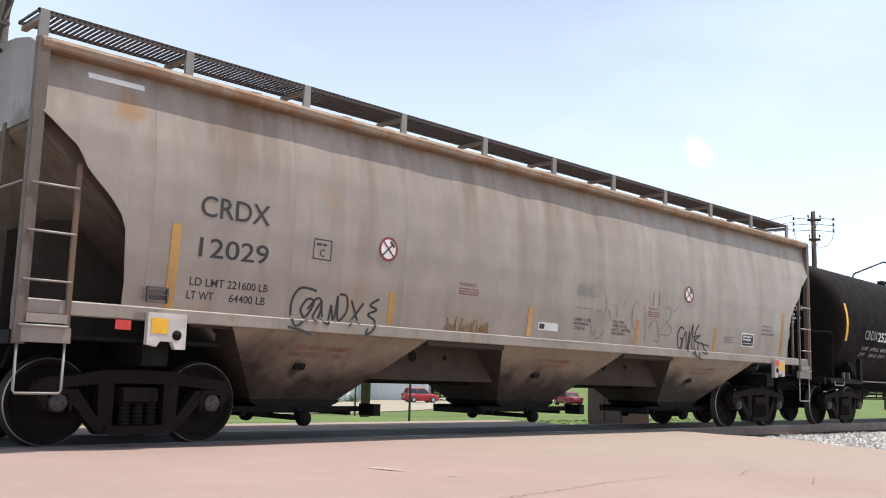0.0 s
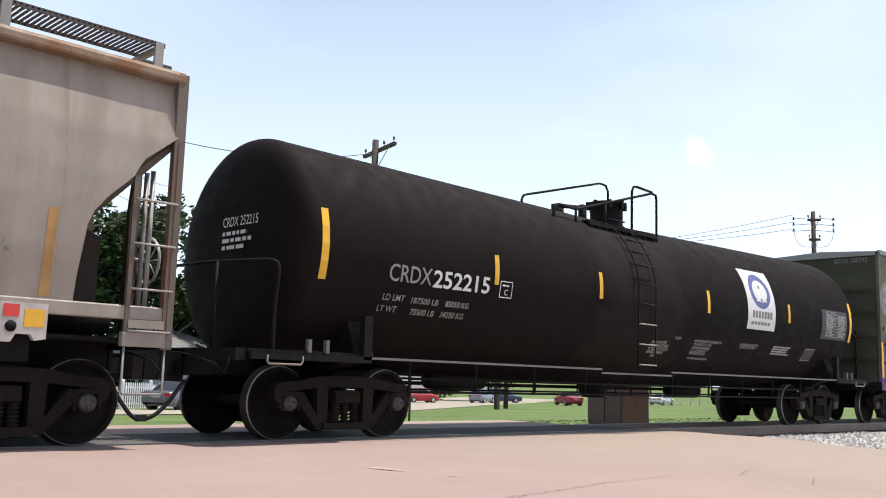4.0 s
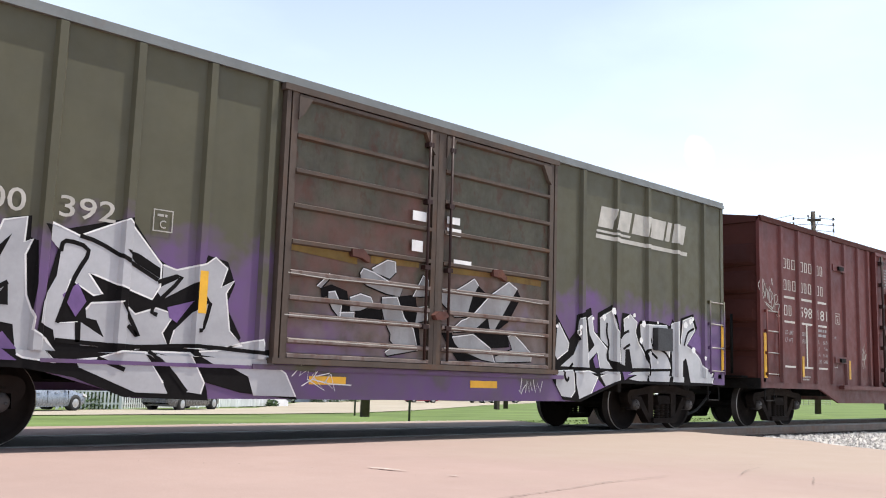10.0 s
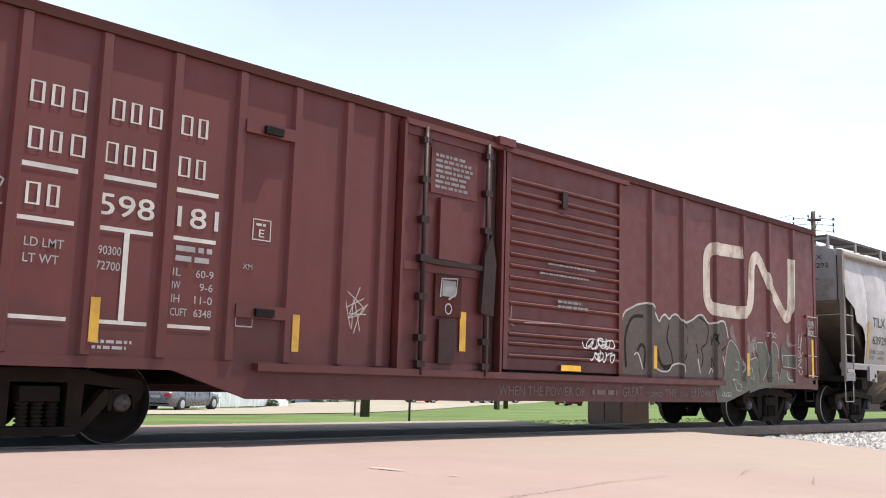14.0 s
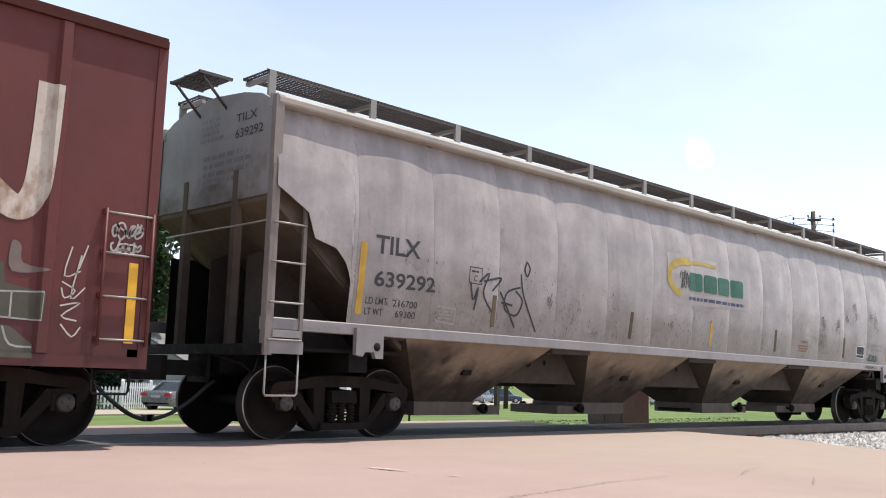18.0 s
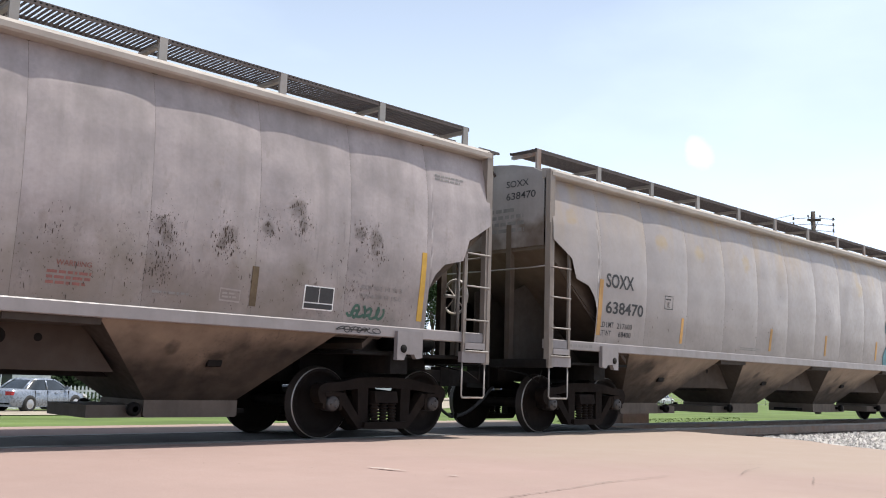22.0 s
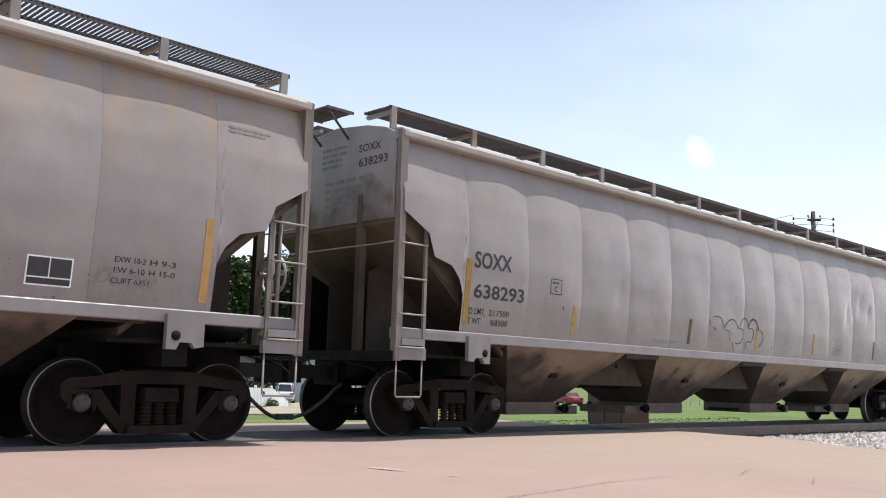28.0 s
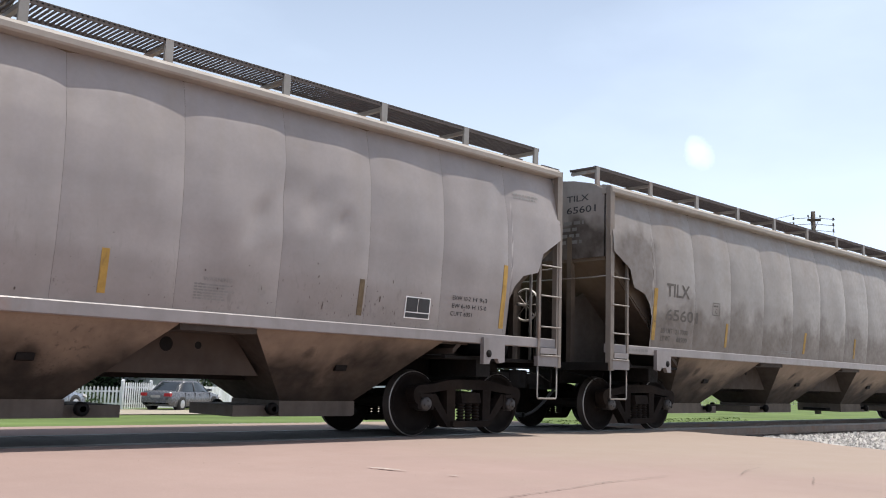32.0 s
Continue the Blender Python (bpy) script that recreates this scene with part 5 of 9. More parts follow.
    # lettering, tapes, placard
    writing(car, "reporting_mark", PALE, lambda b: letters(b, "CRDX", 2.20, 2.97, 2.07, 2.30, surf), "white stencilled reporting mark")
    writing(car, "car_number", WHITE, lambda b: letters(b, "252215", 3.00, 4.13, 2.05, 2.29, surf, weight=.018), "white stencilled car number")
    for words, q0, q1, z0 in (("LD LMT", 2.17, 2.55, 1.82), ("187500 LB", 2.68, 3.18, 1.81), ("85050 KG", 3.32, 3.78, 1.81), ("LT WT", 2.13, 2.46, 1.67), ("75500 LB", 2.72, 3.16, 1.66), ("34250 KG", 3.28, 3.74, 1.66)):
        writing(car, "weight_stencil", PALE, lambda b: letters(b, words, q0, q1, z0, z0 + .08, surf))
    writing(car, "plate_mark", WHITE, lambda b: plate_box(b, 4.36, 4.62, 2.03, 2.26, surf, "C"))
    for x, z0, z1 in ((4.27, 2.20, 2.64), (6.83, 2.20, 2.64), (10.27, 2.20, 2.63), (13.62, 2.22, 2.62)):
        tape(car, surf, [(x, z0, z1)], YELL, .09, "yellow reflector strip")
    tape(car, surf, [(1.13, 1.99, 2.88), (TL - 1.13, 1.95, 2.88)], YELL, .11, "yellow reflector strip")
    b = Build()
    panel(b, 11.80, 12.97, 2.00, 3.24, surf, 0, 12, 1, .003)
    ring = [(12.40 + .36 * math.cos(a), 2.80 + .30 * math.sin(a)) for a in lin(0, 2 * math.pi, 24)[:-1]]
    stroke(b, ring, .13, surf, 1, .006, True)
    for q in (12.22, 12.4, 12.58):
        stroke(b, [(q, 2.58), (q, 2.92)], .07, surf, 0 if q != 12.4 else 2, .009)
    for k in range(7):
        panel(b, 11.98 + .125 * k, 12.07 + .125 * k, 2.24, 2.38, surf, 2, 1, 1, .006)
    for k in range(6):
        panel(b, 11.94 + .14 * k, 12.04 + .14 * k, 2.10, 2.16, surf, 2, 1, 1, .006)
    part("company_placard", b, [WHITE, NAVY, GREYT], car, "white placard with a navy ring emblem")
    def note(name, rows):
        def draw(b):
            for s_, x0, x1, z0, z1 in rows:
                letters(b, s_, x0, x1, z0, z1, surf)
        writing(car, name, PALE, draw, "small faded white stencil lines")

    note("valve_notice", [("HANDLE MUST BE", 8.59, 9.07, 1.560, 1.610), ("LOCKED AND PINNED", 8.59, 9.19, 1.500, 1.550), ("IN CLOSED POSITION", 8.59, 9.21, 1.440, 1.490), ("BEFORE LOADING", 8.59, 9.11, 1.380, 1.430), ("CLOSED", 9.29, 9.50, 1.660, 1.710), ("OPEN", 8.77, 8.90, 1.320, 1.360)])
    note("heater_notice", [("MAXIMUM OPERATING PRESSURE FOR", 10.00, 11.00, 1.640, 1.690), ("HEATER COILS 150 PSI", 10.00, 10.64, 1.580, 1.630), ("EXTERIOR HEATER PIPED", 10.00, 10.66, 1.510, 1.560), ("NO INLET OR OUTLET", 10.00, 10.58, 1.450, 1.500), ("PIPE CAPS REQUIRED", 10.01, 10.57, 1.400, 1.450), ("VENT TANK WHEN UNLOADING", 10.02, 10.79, 1.320, 1.360)])
    note("insulation_notice", [("4 IN FIBERGLASS INSULATION", 11.74, 12.50, 1.650, 1.700), ("DO NOT EXCEED 400 F", 11.75, 12.41, 1.600, 1.650)])
    writing(car, "small_stencil", PALE, lambda b: bars(b, 13.17, 14.13, 1.52, 1.71, 4, surf, 7), "rows of small faded stencils")
    writing(car, "data_panel", FILM, lambda b: panel(b, 15.24, 16.58, 1.97, 2.64, surf, 0, 6, 1, .001), "black decal film")

    def table(b, x0=15.45, x1=16.55, z0=2.03, z1=2.54):
        for k in range(9):
            z = z0 + (z1 - z0) * k / 8
            stroke(b, [(x0, z), (x1, z)], .010, surf, 0, .004)
        for q in (0, .42, .58, .76, 1):
            x = x0 + (x1 - x0) * q
            stroke(b, [(x, z0 + (z1 - z0) * k / 8) for k in range(9)], .010, surf, 0, .004)
        bars(b, x0 + .03, x0 + (x1 - x0) * .4, z0, z1, 8, lambda u, w: surf(u, w) - .004, 4)
        bars(b, x0 + (x1 - x0) * .6, x1 - .03, z0, z1, 8, lambda u, w: surf(u, w) - .004, 5)
        letters(b, "DOT 111A100W1", 15.47, 16.00, 2.55, 2.62, lambda u, w: surf(u, w) - .004)
    writing(car, "data_table", PALE, table, "white lettered data table")
    x0, x1, z0, z1 = 14.70, 15.19, 1.46, 1.71
    writing(car, "consolidated_plate", [FILM, PALE], lambda b: (panel(b, x0, x1, z0, z1, surf, 0, 3, 1, .002), stroke(b, [(x0, z0), (x1, z0), (x1, z1), (x0, z1)], .015, surf, 1, .005, True), stroke(b, [((x0 + x1) / 2, z0), ((x0 + x1) / 2, z1)], .012, surf, 1, .005)), "black inspection panel")
    writing(car, "small_stencil", PALE, lambda b: bars(b, 13.16, 14.12, 1.53, 1.72, 4, surf, 12), "rows of small faded stencils")
    # head lettering
    v, f = glyph_mesh("CRDX 252215")
    b = Build()
    hx = lambda y, z: 1.10 - .45 * max(1 - (math.hypot(y, z - TZ) / TR) ** 3.6, 0) ** .43 - .02
    pts = [(.05 - .80 * u, 2.70 + .13 * q) for u, q in v]
    b.v = [(hx(y, z), y, z) for y, z in pts]
    b.f, b.s, b.smooth = list(f), [0] * len(f), [False] * len(f)
    part("end_stencil", b, WHITE, car, "white number on the tank head")
    b = Build()
    bars(b, -.05, .70, 2.38, 2.66, 3, lambda u, q: 0, 4)
    b.v = [(hx(-p[0], p[2]), -p[0], p[2]) for p in b.v]
    part("end_stencil", b, WHITE, car)
    return car


CARS.append((tank_car(), -41.9))


# ---- boxcars ----
def boxcar(name, label, L, z0, belly, bz, paint, endp, ribs, door_gap, roofp, peak, rib_w=.07, ribs_out=.055, reach=(.77, .77)):
    car = thing(name, label, "boxcar", group="freight train")
    W, ztop = 1.48, 4.36
    b0, b1, b2, b3 = belly
    low = [(0, z0), (b0, z0), (b1, bz), (b2, bz), (b3, z0), (L, z0)]
    for s in (-1, 1):
        b = Build()
        g0, g1 = door_gap
        y = sorted((s * (W - .05), s * W))
        part("side_wall", Build().prism([(0, z0), (g0, z0), (g0, ztop), (0, ztop)], *y), paint, car)
        part("side_wall", Build().prism([(g1, z0), (L, z0), (L, ztop), (g1, ztop)], *y), paint, car)
        part("door_header", Build().box(g0, g1, *y, 4.22, ztop), paint, car)
        part("belly_sill", Build().prism([(b0, z0 - .0), (b1, bz), (b2, bz), (b3, z0)], *sorted((s * (W - .03), s * (W + .02)))), paint, car)
        part("door_lining", Build().box(g0 - .1, g1 + .1, *sorted((s * 1.38, s * 1.42)), z0, 4.34), DARK, car)
        part("door_sill", Build().box(g0, g1, *y, z0, z0 + .1), paint, car)
        b = Build()
        b.box(0, L, *sorted((s * (W - .02), s * (W + .055))), 4.31, 4.37)
        b.box(0, L, *sorted((s * (W - .02), s * (W + .035))), 4.37, 4.43)
        part("roof_rail", b, roofp, car)
        b = Build()
        b.box(.0, L, *sorted((s * (W - .01), s * (W + .018))), z0, z0 + .12)
        part("side_sill", b, paint, car)
        for x in ribs:
            b = Build()
            o = W + ribs_out
            b.prism([(x - rib_w, s * W), (x - rib_w * .6, s * o), (x + rib_w * .6, s * o), (x + rib_w, s * W)], z0 + .13, 4.30, "z")
            part("side_post", b, paint, car)
    b = Build()
    b.prism([(-W - .02, 4.40), (0, peak), (W + .02, 4.40), (W - .05, 4.30), (-W + .05, 4.30)], -.02, L + .02, "x")
    k = int(L / 1.15)
    for q in range(k):
        x = .6 + q * (L - 1.2) / (k - 1)
        b.prism([(-W - .03, 4.42), (0, peak + .04), (W + .03, 4.42), (W, 4.38), (0, peak - .02), (-W, 4.38)], x - .05, x + .05, "x")
    part("roof", b, roofp, car)
    b = Build()
    b.box(.05, L - .05, -W + .05, W - .05, z0 + .03, z0 + .13)
    b.box(.0, L, -.2, .2, .65, z0 + .05)
    for x in lin(3.2, L - 3.2, 8):
        b.box(x - .05, x + .05, -1.3, 1.3, .68, z0 + .05)
    part("underframe", b, DARK, car)
    for s, X in ((-1, lambda d: d), (1, lambda d: L - d)):
        b = Build()
        b.prism([(-W, z0), (W, z0), (W, 4.38), (0, peak - .03), (-W, 4.38)], *sorted((X(.03), X(.07))), "x")
        part("end_wall", b, endp, car, "corrugated steel car end")
        for z in (1.22, 1.82, 2.42, 3.02, 3.60):
            b = Build()
            prof = [(.0, -.24), (.06, -.225), (.105, -.16), (.105, -.09), (.07, .06), (.03, .20), (.0, .26)]
            b.grid(lambda y, k: (X(.035) + s * prof[k][0] * max(0, min(1, (W - .07 - abs(y)) / .30)) ** .5, y, z + prof[k][1]), lin(-W + .06, W - .06, 24), list(range(7)), 0, False)
            part("end_rib", b, endp, car)
        for y in (-1, 1):
            b = Build()
            b.box(*sorted((X(-.02), X(.09))), *sorted((y * (W - .06), y * (W + .012))), z0, 4.38)
            part("corner_post", b, paint, car)
        b = Build()
        b.box(*sorted((X(-.04), X(.2))), -W, W, z0 - .02, z0 + .20)
        b.box(*sorted((X(.1), X(2.2))), -.32, .32, .70, z0 + .02)
        part("end_sill", b, DARK, car)
        b = Build()
        for z in (1.9, 2.3):
            b.tube([(X(-.08), -.2, z), (X(-.08), .4, z)], .013, 6)
        part("grab_iron", b, DARK, car)
        part("card_board", Build().box(*sorted((X(-.12), X(-.06))), -.35, .1, 1.62, 2.05), DARK, car)
        part("brake_box", Build().box(*sorted((X(-.20), X(.0))), .55, .85, 1.3, 2.2), DARK, car)
        part("crossover_step", Build().box(*sorted((X(-.30), X(-.02))), -1.2, 1.2, 1.02, 1.06), DARK, car)
        part("brake_rod", Build().tube([(X(-.14), -.9, 1.1), (X(-.14), -.9, 2.35)], .03, 6), DARK, car)
        xs = sorted((X(.19), X(.71))) if s < 0 else sorted((X(.03), X(.55)))
        ladder(car, xs[0], xs[1], -W - .01, z0, 3, [1.11, 1.55, 2.0, 2.42], paint, stile=False)
        b = Build()
        b.tube([(xs[0], -W - .05, 1.05), (xs[0], -W - .05, 2.46)], .016, 6)
        b.tube([(xs[1], -W - .05, 1.05), (xs[1], -W - .05, 2.46)], .016, 6)
        part("ladder_rail", b, paint, car)
        stirrup(car, xs[0], xs[0] + .4, -W + .02, z0, .56, DARK)
        truck(car, X(1.52))
        coupler(car, X(0), s, reach[0 if s < 0 else 1])
    brake_gear(car, L * .5 - 1.2, 1, DARK)
    return car


def wall_surf(x, z, W=1.484):
    return -W - .006


# -- olive boxcar
GL = 15.72
car = boxcar("boxcar", "olive green boxcar with violet and silver graffiti and rusty double doors", GL, .85, (2.35, 3.6, 11.1, 12.2), .52, GRN, GRN_END,
             (.81, 1.68, 2.55, 3.40, 4.28, 5.10, 11.2, 12.15, 13.1, 14.05, 15.0), (5.25, 10.42), ROOF_G, 4.48, reach=(.44, .77))
CARS.append((car, -23.07))


LATCH = M("rust_red_latch_steel", (0.085, 0.030, 0.021), 0.7, var=0.3, vscale=6, rust=0.6, rust_at=0.5, bump=0.08)
DUSTY = M("dirty_silver_spray", (0.30, 0.295, 0.29), 0.5, var=0.2, vscale=3, streak=0.5, streak_col=(0.14, 0.09, 0.07), rust=0.3, rust_at=0.6, bump=0.0)


RIB_P = M("dirty_silvered_rib", (0.17, 0.135, 0.12), 0.7, var=0.35, vscale=3, streak=0.7, streak_col=(0.07, 0.04, 0.03), rust=0.8, rust_at=0.5, rust_scale=5, rust_col=(0.10, 0.045, 0.03), bump=0.08)


def ribbed_door(car, x0, x1, ribs, mats, name="sliding_door"):
    d = Build()
    y = -1.53
    d.box(x0, x1, y, -1.44, 1.0, 4.22)
    door = part(name, d, mats, car)
    for x in (x0 + .04, x1 - .04):
        part("door_stile", Build().box(x - .045, x + .045, y - .045, y, 1.0, 4.22), DOOR_R, door)
    for z in ribs:
        b = Build()
        b.prism([(y, z - .045), (y - .06, z - .03), (y - .06, z + .012), (y, z + .03)], x0 + .09, x1 - .09, "x")
        part("door_rib", b, DOOR_R if z > 2.1 else RIB_P, door)
    return door


for q in ((5.33, 7.80), (7.86, 10.33)):
    door = ribbed_door(car, *q, (1.04, 1.22, 1.52, 1.73, 2.03, 2.40, 2.84, 3.27, 3.70, 4.19), DOORG)
    for x, s in ((q[0] + .08, 1), (q[1] - .08, -1)):
        part("corner_gusset", Build().prism([(x, 4.17), (x + s * .20, 4.17), (x + s * .16, 4.10), (x + s * .07, 3.95), (x, 3.88)], -1.60, -1.53), DOOR_R, door)
part("door_track", Build().box(5.2, 10.45, -1.62, -1.50, .93, 1.0), DOOR_R, car)
part("door_track", Build().box(5.2, 10.45, -1.60, -1.50, 4.22, 4.30), DOOR_R, car)
for x in (5.27, 7.83, 10.39):
    part("door_post", Build().box(x - .03, x + .03, -1.58, -1.48, .98, 4.24), DOOR_R, car)
b = Build()
for x in (7.62, 8.05):
    b.tube([(x, -1.60, 1.05), (x, -1.60, 4.2)], .022, 6)
    for z in (1.5, 2.3, 3.2, 4.0):
        b.box(x - .05, x + .05, -1.62, -1.53, z - .03, z + .03)
part("door_lock_bar", b, BRN_D, car)
part("door_lock", Build().prism([(7.74, 1.66), (7.82, 1.72), (7.97, 1.71), (8.01, 1.66), (7.94, 1.61), (7.78, 1.60)], -1.66, -1.56), LATCH, car, "rusty red door lock")
for x, z in ((6.47, 2.33), (9.09, 2.33)):
    part("door_latch", Build().prism([(x - .16, z + .07), (x + .02, z + .09), (x + .14, z - .02), (x + .12, z - .08), (x, z - .03), (x - .15, z - .02)], -1.62, -1.55), LATCH, car, "rusty red door latch")
for x0, x1, z0, z1 in ((7.35, 7.6, 2.92, 3.05), (8.0, 8.25, 2.96, 3.06), (8.0, 8.28, 2.8, 2.9), (8.15, 8.5, 2.38, 2.47), (7.35, 7.55, 2.5, 2.65)):
    writing(car, "paper_tag", WHITE, lambda b: panel(b, x0, x1, z0, z1, lambda x, z: -1.58, 0, 1, 1))
b = Build()
b.box(5.0, 10.7, -1.53, -1.49, .86, .92)
b.box(2.6, 5.2, -1.52, -1.49, .86, .90)
part("lower_rail", b, GRN, car)
BW = wall_surf
writing(car, "reporting_mark", CHALK, lambda b: letters(b, "BCOL", .90, 1.52, 2.29, 2.50, BW), "white stencilled reporting mark")
writing(car, "car_number", CHALK, lambda b: (letters(b, "100", 1.84, 2.34, 2.30, 2.53, BW), letters(b, "392", 2.67, 3.26, 2.31, 2.53, BW)), "white stencilled car number")
writing(car, "plate_mark", CHALK, lambda b: plate_box(b, 3.68, 3.90, 2.30, 2.53, BW, "C"))


def data_b(b):
    for k, (s, t) in enumerate((("IL", "50-6"), ("IW", "9-6"), ("IH", "11-0"), ("CUFT", "5277"), ("LD LT", "196000"), ("LT WT", "64000"))):
        z = 2.02 - k * .155
        letters(b, s, .92, .92 + .055 * len(s), z, z + .085, BW)
        letters(b, t, 1.58 - .055 * len(t), 1.58, z, z + .085, BW)


writing(car, "data_stencil", PALE, data_b, "pale stencilled dimension lines")
GB = RibSurf(1.48, .85, (.81, 1.68, 2.55, 3.40, 4.28, 5.10, 11.2, 12.15, 13.1, 14.05, 15.0), .07, .055)
tape(car, lambda x, z: -1.500, [(.045, 1.16, 2.06)], YELL, .10, "yellow reflector strip")
tape(car, lambda x, z: -1.500, [(15.67, 1.1, 2.02)], YELL, .10, "yellow reflector strip")
tape(car, lambda x, z: -1.545, [(1.68, 1.34, 1.83), (4.30, 1.45, 1.92)], YELL, .10, "yellow reflector strip")
for x in (6.1, 8.9):
    writing(car, "reflector_strip", YELL, lambda b: panel(b, x - .28, x + .28, .70, .80, lambda u, w: -1.507, 0, 1, 1), "yellow reflector strip")
end_letters(car, "BCOL 100392", -.35, -1.2, 4.14, 4.26, GREYT, .012)


def slanted_logo(b):
    """Railway emblem as slanted white blocks over a double line."""
    x = 11.62
    for w, gap in ((.42, .06), (.42, .08), (.46, .04), (.50, .06), (.14, .08), (.40, .0)):
        flat(b, [(x, 3.42), (x + w, 3.42), (x + w + .10, 3.78), (x + .10, 3.78)], GB)
        x += w + gap
    flat(b, [(11.58, 3.33), (12.55, 3.33), (12.57, 3.37), (11.59, 3.37)], GB)
    flat(b, [(11.56, 3.22), (14.4, 3.22), (14.42, 3.29), (11.57, 3.29)], GB)


writing(car, "emblem", CHALK, slanted_logo, "white slanted block emblem with underline")


def burst(b, cx, cz, r, surf, seed, slot=0, lift=0.0):
    rnd = random.Random(seed)
    ring = [(cx + r * rnd.uniform(.75, 1.1) * math.cos(a), cz + r * rnd.uniform(.75, 1.1) * math.sin(a)) for a in lin(0, 2 * math.pi, 16)[:-1]]
    flat(b, smooth_line(ring, 3, True), surf, slot, lift)


VIOLET = M("violet_spray_fill", (0.14, 0.075, 0.21), 0.6, var=0.25, vscale=3, bump=0.0)
ALE_L = [[(1.48, 1.54), (1.74, 1.75), (1.99, 1.88), (2.09, 2.01), (2.15, 2.2), (2.37, 2.26), (2.36, 2.01), (2.44, 2.05), (2.38, 1.89), (2.42, 1.5), (2.51, 1.29), (2.5, 1.17), (2.64, 1.09), (2.75, 0.86), (2.43, 0.9), (2.37, 0.93), (2.32, 1.21), (2.0, 1.26), (1.97, 1.06), (1.98, 0.84), (1.62, 0.84), (1.65, 1.16), (1.69, 1.27), (1.62, 1.36), (1.54, 1.46)],
    [(2.61, 2.24), (2.9, 2.14), (3.4, 2.38), (3.81, 1.94), (3.81, 1.7), (3.73, 1.56), (3.09, 1.76), (3.02, 1.77), (3.18, 1.57), (3.09, 1.55), (2.84, 1.69), (2.74, 1.25), (2.94, 1.27), (2.96, 1.07), (2.73, 1.08), (2.71, 1.18), (2.57, 1.24), (2.58, 1.45), (2.7, 1.71), (2.72, 1.96), (2.61, 2.07)],
    [(3.02, 1.4), (3.07, 1.47), (3.4, 1.51), (3.55, 1.39), (3.78, 1.47), (4.0, 1.42), (3.87, 1.21), (3.94, 1.08), (3.57, 1.03), (2.99, 1.04), (2.98, 1.27), (3.23, 1.13), (3.14, 1.3), (3.03, 1.32)],
    [(3.83, 1.94), (3.99, 1.9), (4.36, 2.01), (4.46, 2.09), (4.62, 1.98), (4.55, 1.76), (4.72, 1.85), (4.62, 1.7), (4.69, 1.28), (4.87, 1.12), (4.33, 1.06), (3.96, 1.08), (4.01, 1.25), (4.24, 1.48), (4.43, 1.58), (4.27, 1.81), (3.85, 1.57), (3.76, 1.67), (4.06, 1.83), (3.83, 1.79)],
    [(2.95, 0.89), (3.17, 0.92), (3.42, 1.0), (3.69, 1.0), (3.91, 0.68), (3.97, 0.57), (3.6, 0.58), (2.99, 0.82)],
    [(3.73, 1.01), (4.21, 1.01), (4.4, 0.69), (4.36, 0.57), (4.19, 0.59), (3.95, 0.85)],
    [(4.29, 1.03), (4.55, 1.05), (4.87, 1.15), (5.12, 1.2), (5.18, 1.02), (5.47, 0.82), (5.63, 0.55), (5.04, 0.56), (4.96, 0.77), (4.69, 0.89), (4.56, 0.87)]]
ALE_D = [[(1.78, 1.61), (2.03, 1.84), (2.24, 2.08), (2.05, 1.61), (1.85, 1.57)],
    [(2.1, 1.39), (2.24, 1.61), (2.26, 1.39)],
    [(3.39, 2.06), (3.54, 2.03), (3.8, 1.9), (3.8, 1.79), (3.51, 1.93)]]
ALE_V = [[(2.04, 1.15), (2.15, 1.08), (2.23, 1.14), (2.38, 0.87), (2.01, 0.86)],
    [(2.77, 1.53), (2.92, 1.66), (3.02, 1.48), (2.92, 1.32)],
    [(3.91, 1.49), (4.22, 1.58), (4.03, 1.33), (3.94, 1.38)]]
ALE_S = [[(2.72, 1.96), (2.76, 2.07), (3.0, 2.0), (2.88, 1.72), (2.74, 1.25)],
    [(2.9, 2.14), (3.16, 2.07), (3.78, 1.77)],
    [(2.0, 1.26), (2.06, 1.47), (2.24, 1.61)],
    [(1.98, 1.9), (2.03, 1.83)],
    [(2.01, 1.61), (2.17, 1.51)],
    [(2.94, 1.27), (2.96, 1.07)],
    [(3.78, 1.75), (4.06, 1.83), (3.74, 1.47), (3.8, 1.4)],
    [(2.73, 1.08), (3.57, 1.05), (4.29, 1.09), (5.25, 1.04)],
    [(3.73, 1.01), (3.95, 0.85), (4.19, 0.59)],
    [(3.17, 0.92), (3.47, 0.81)],
    [(3.4, 1.51), (3.6, 1.16), (3.48, 1.27)],
    [(4.43, 1.58), (4.36, 1.3), (4.28, 1.26)]]
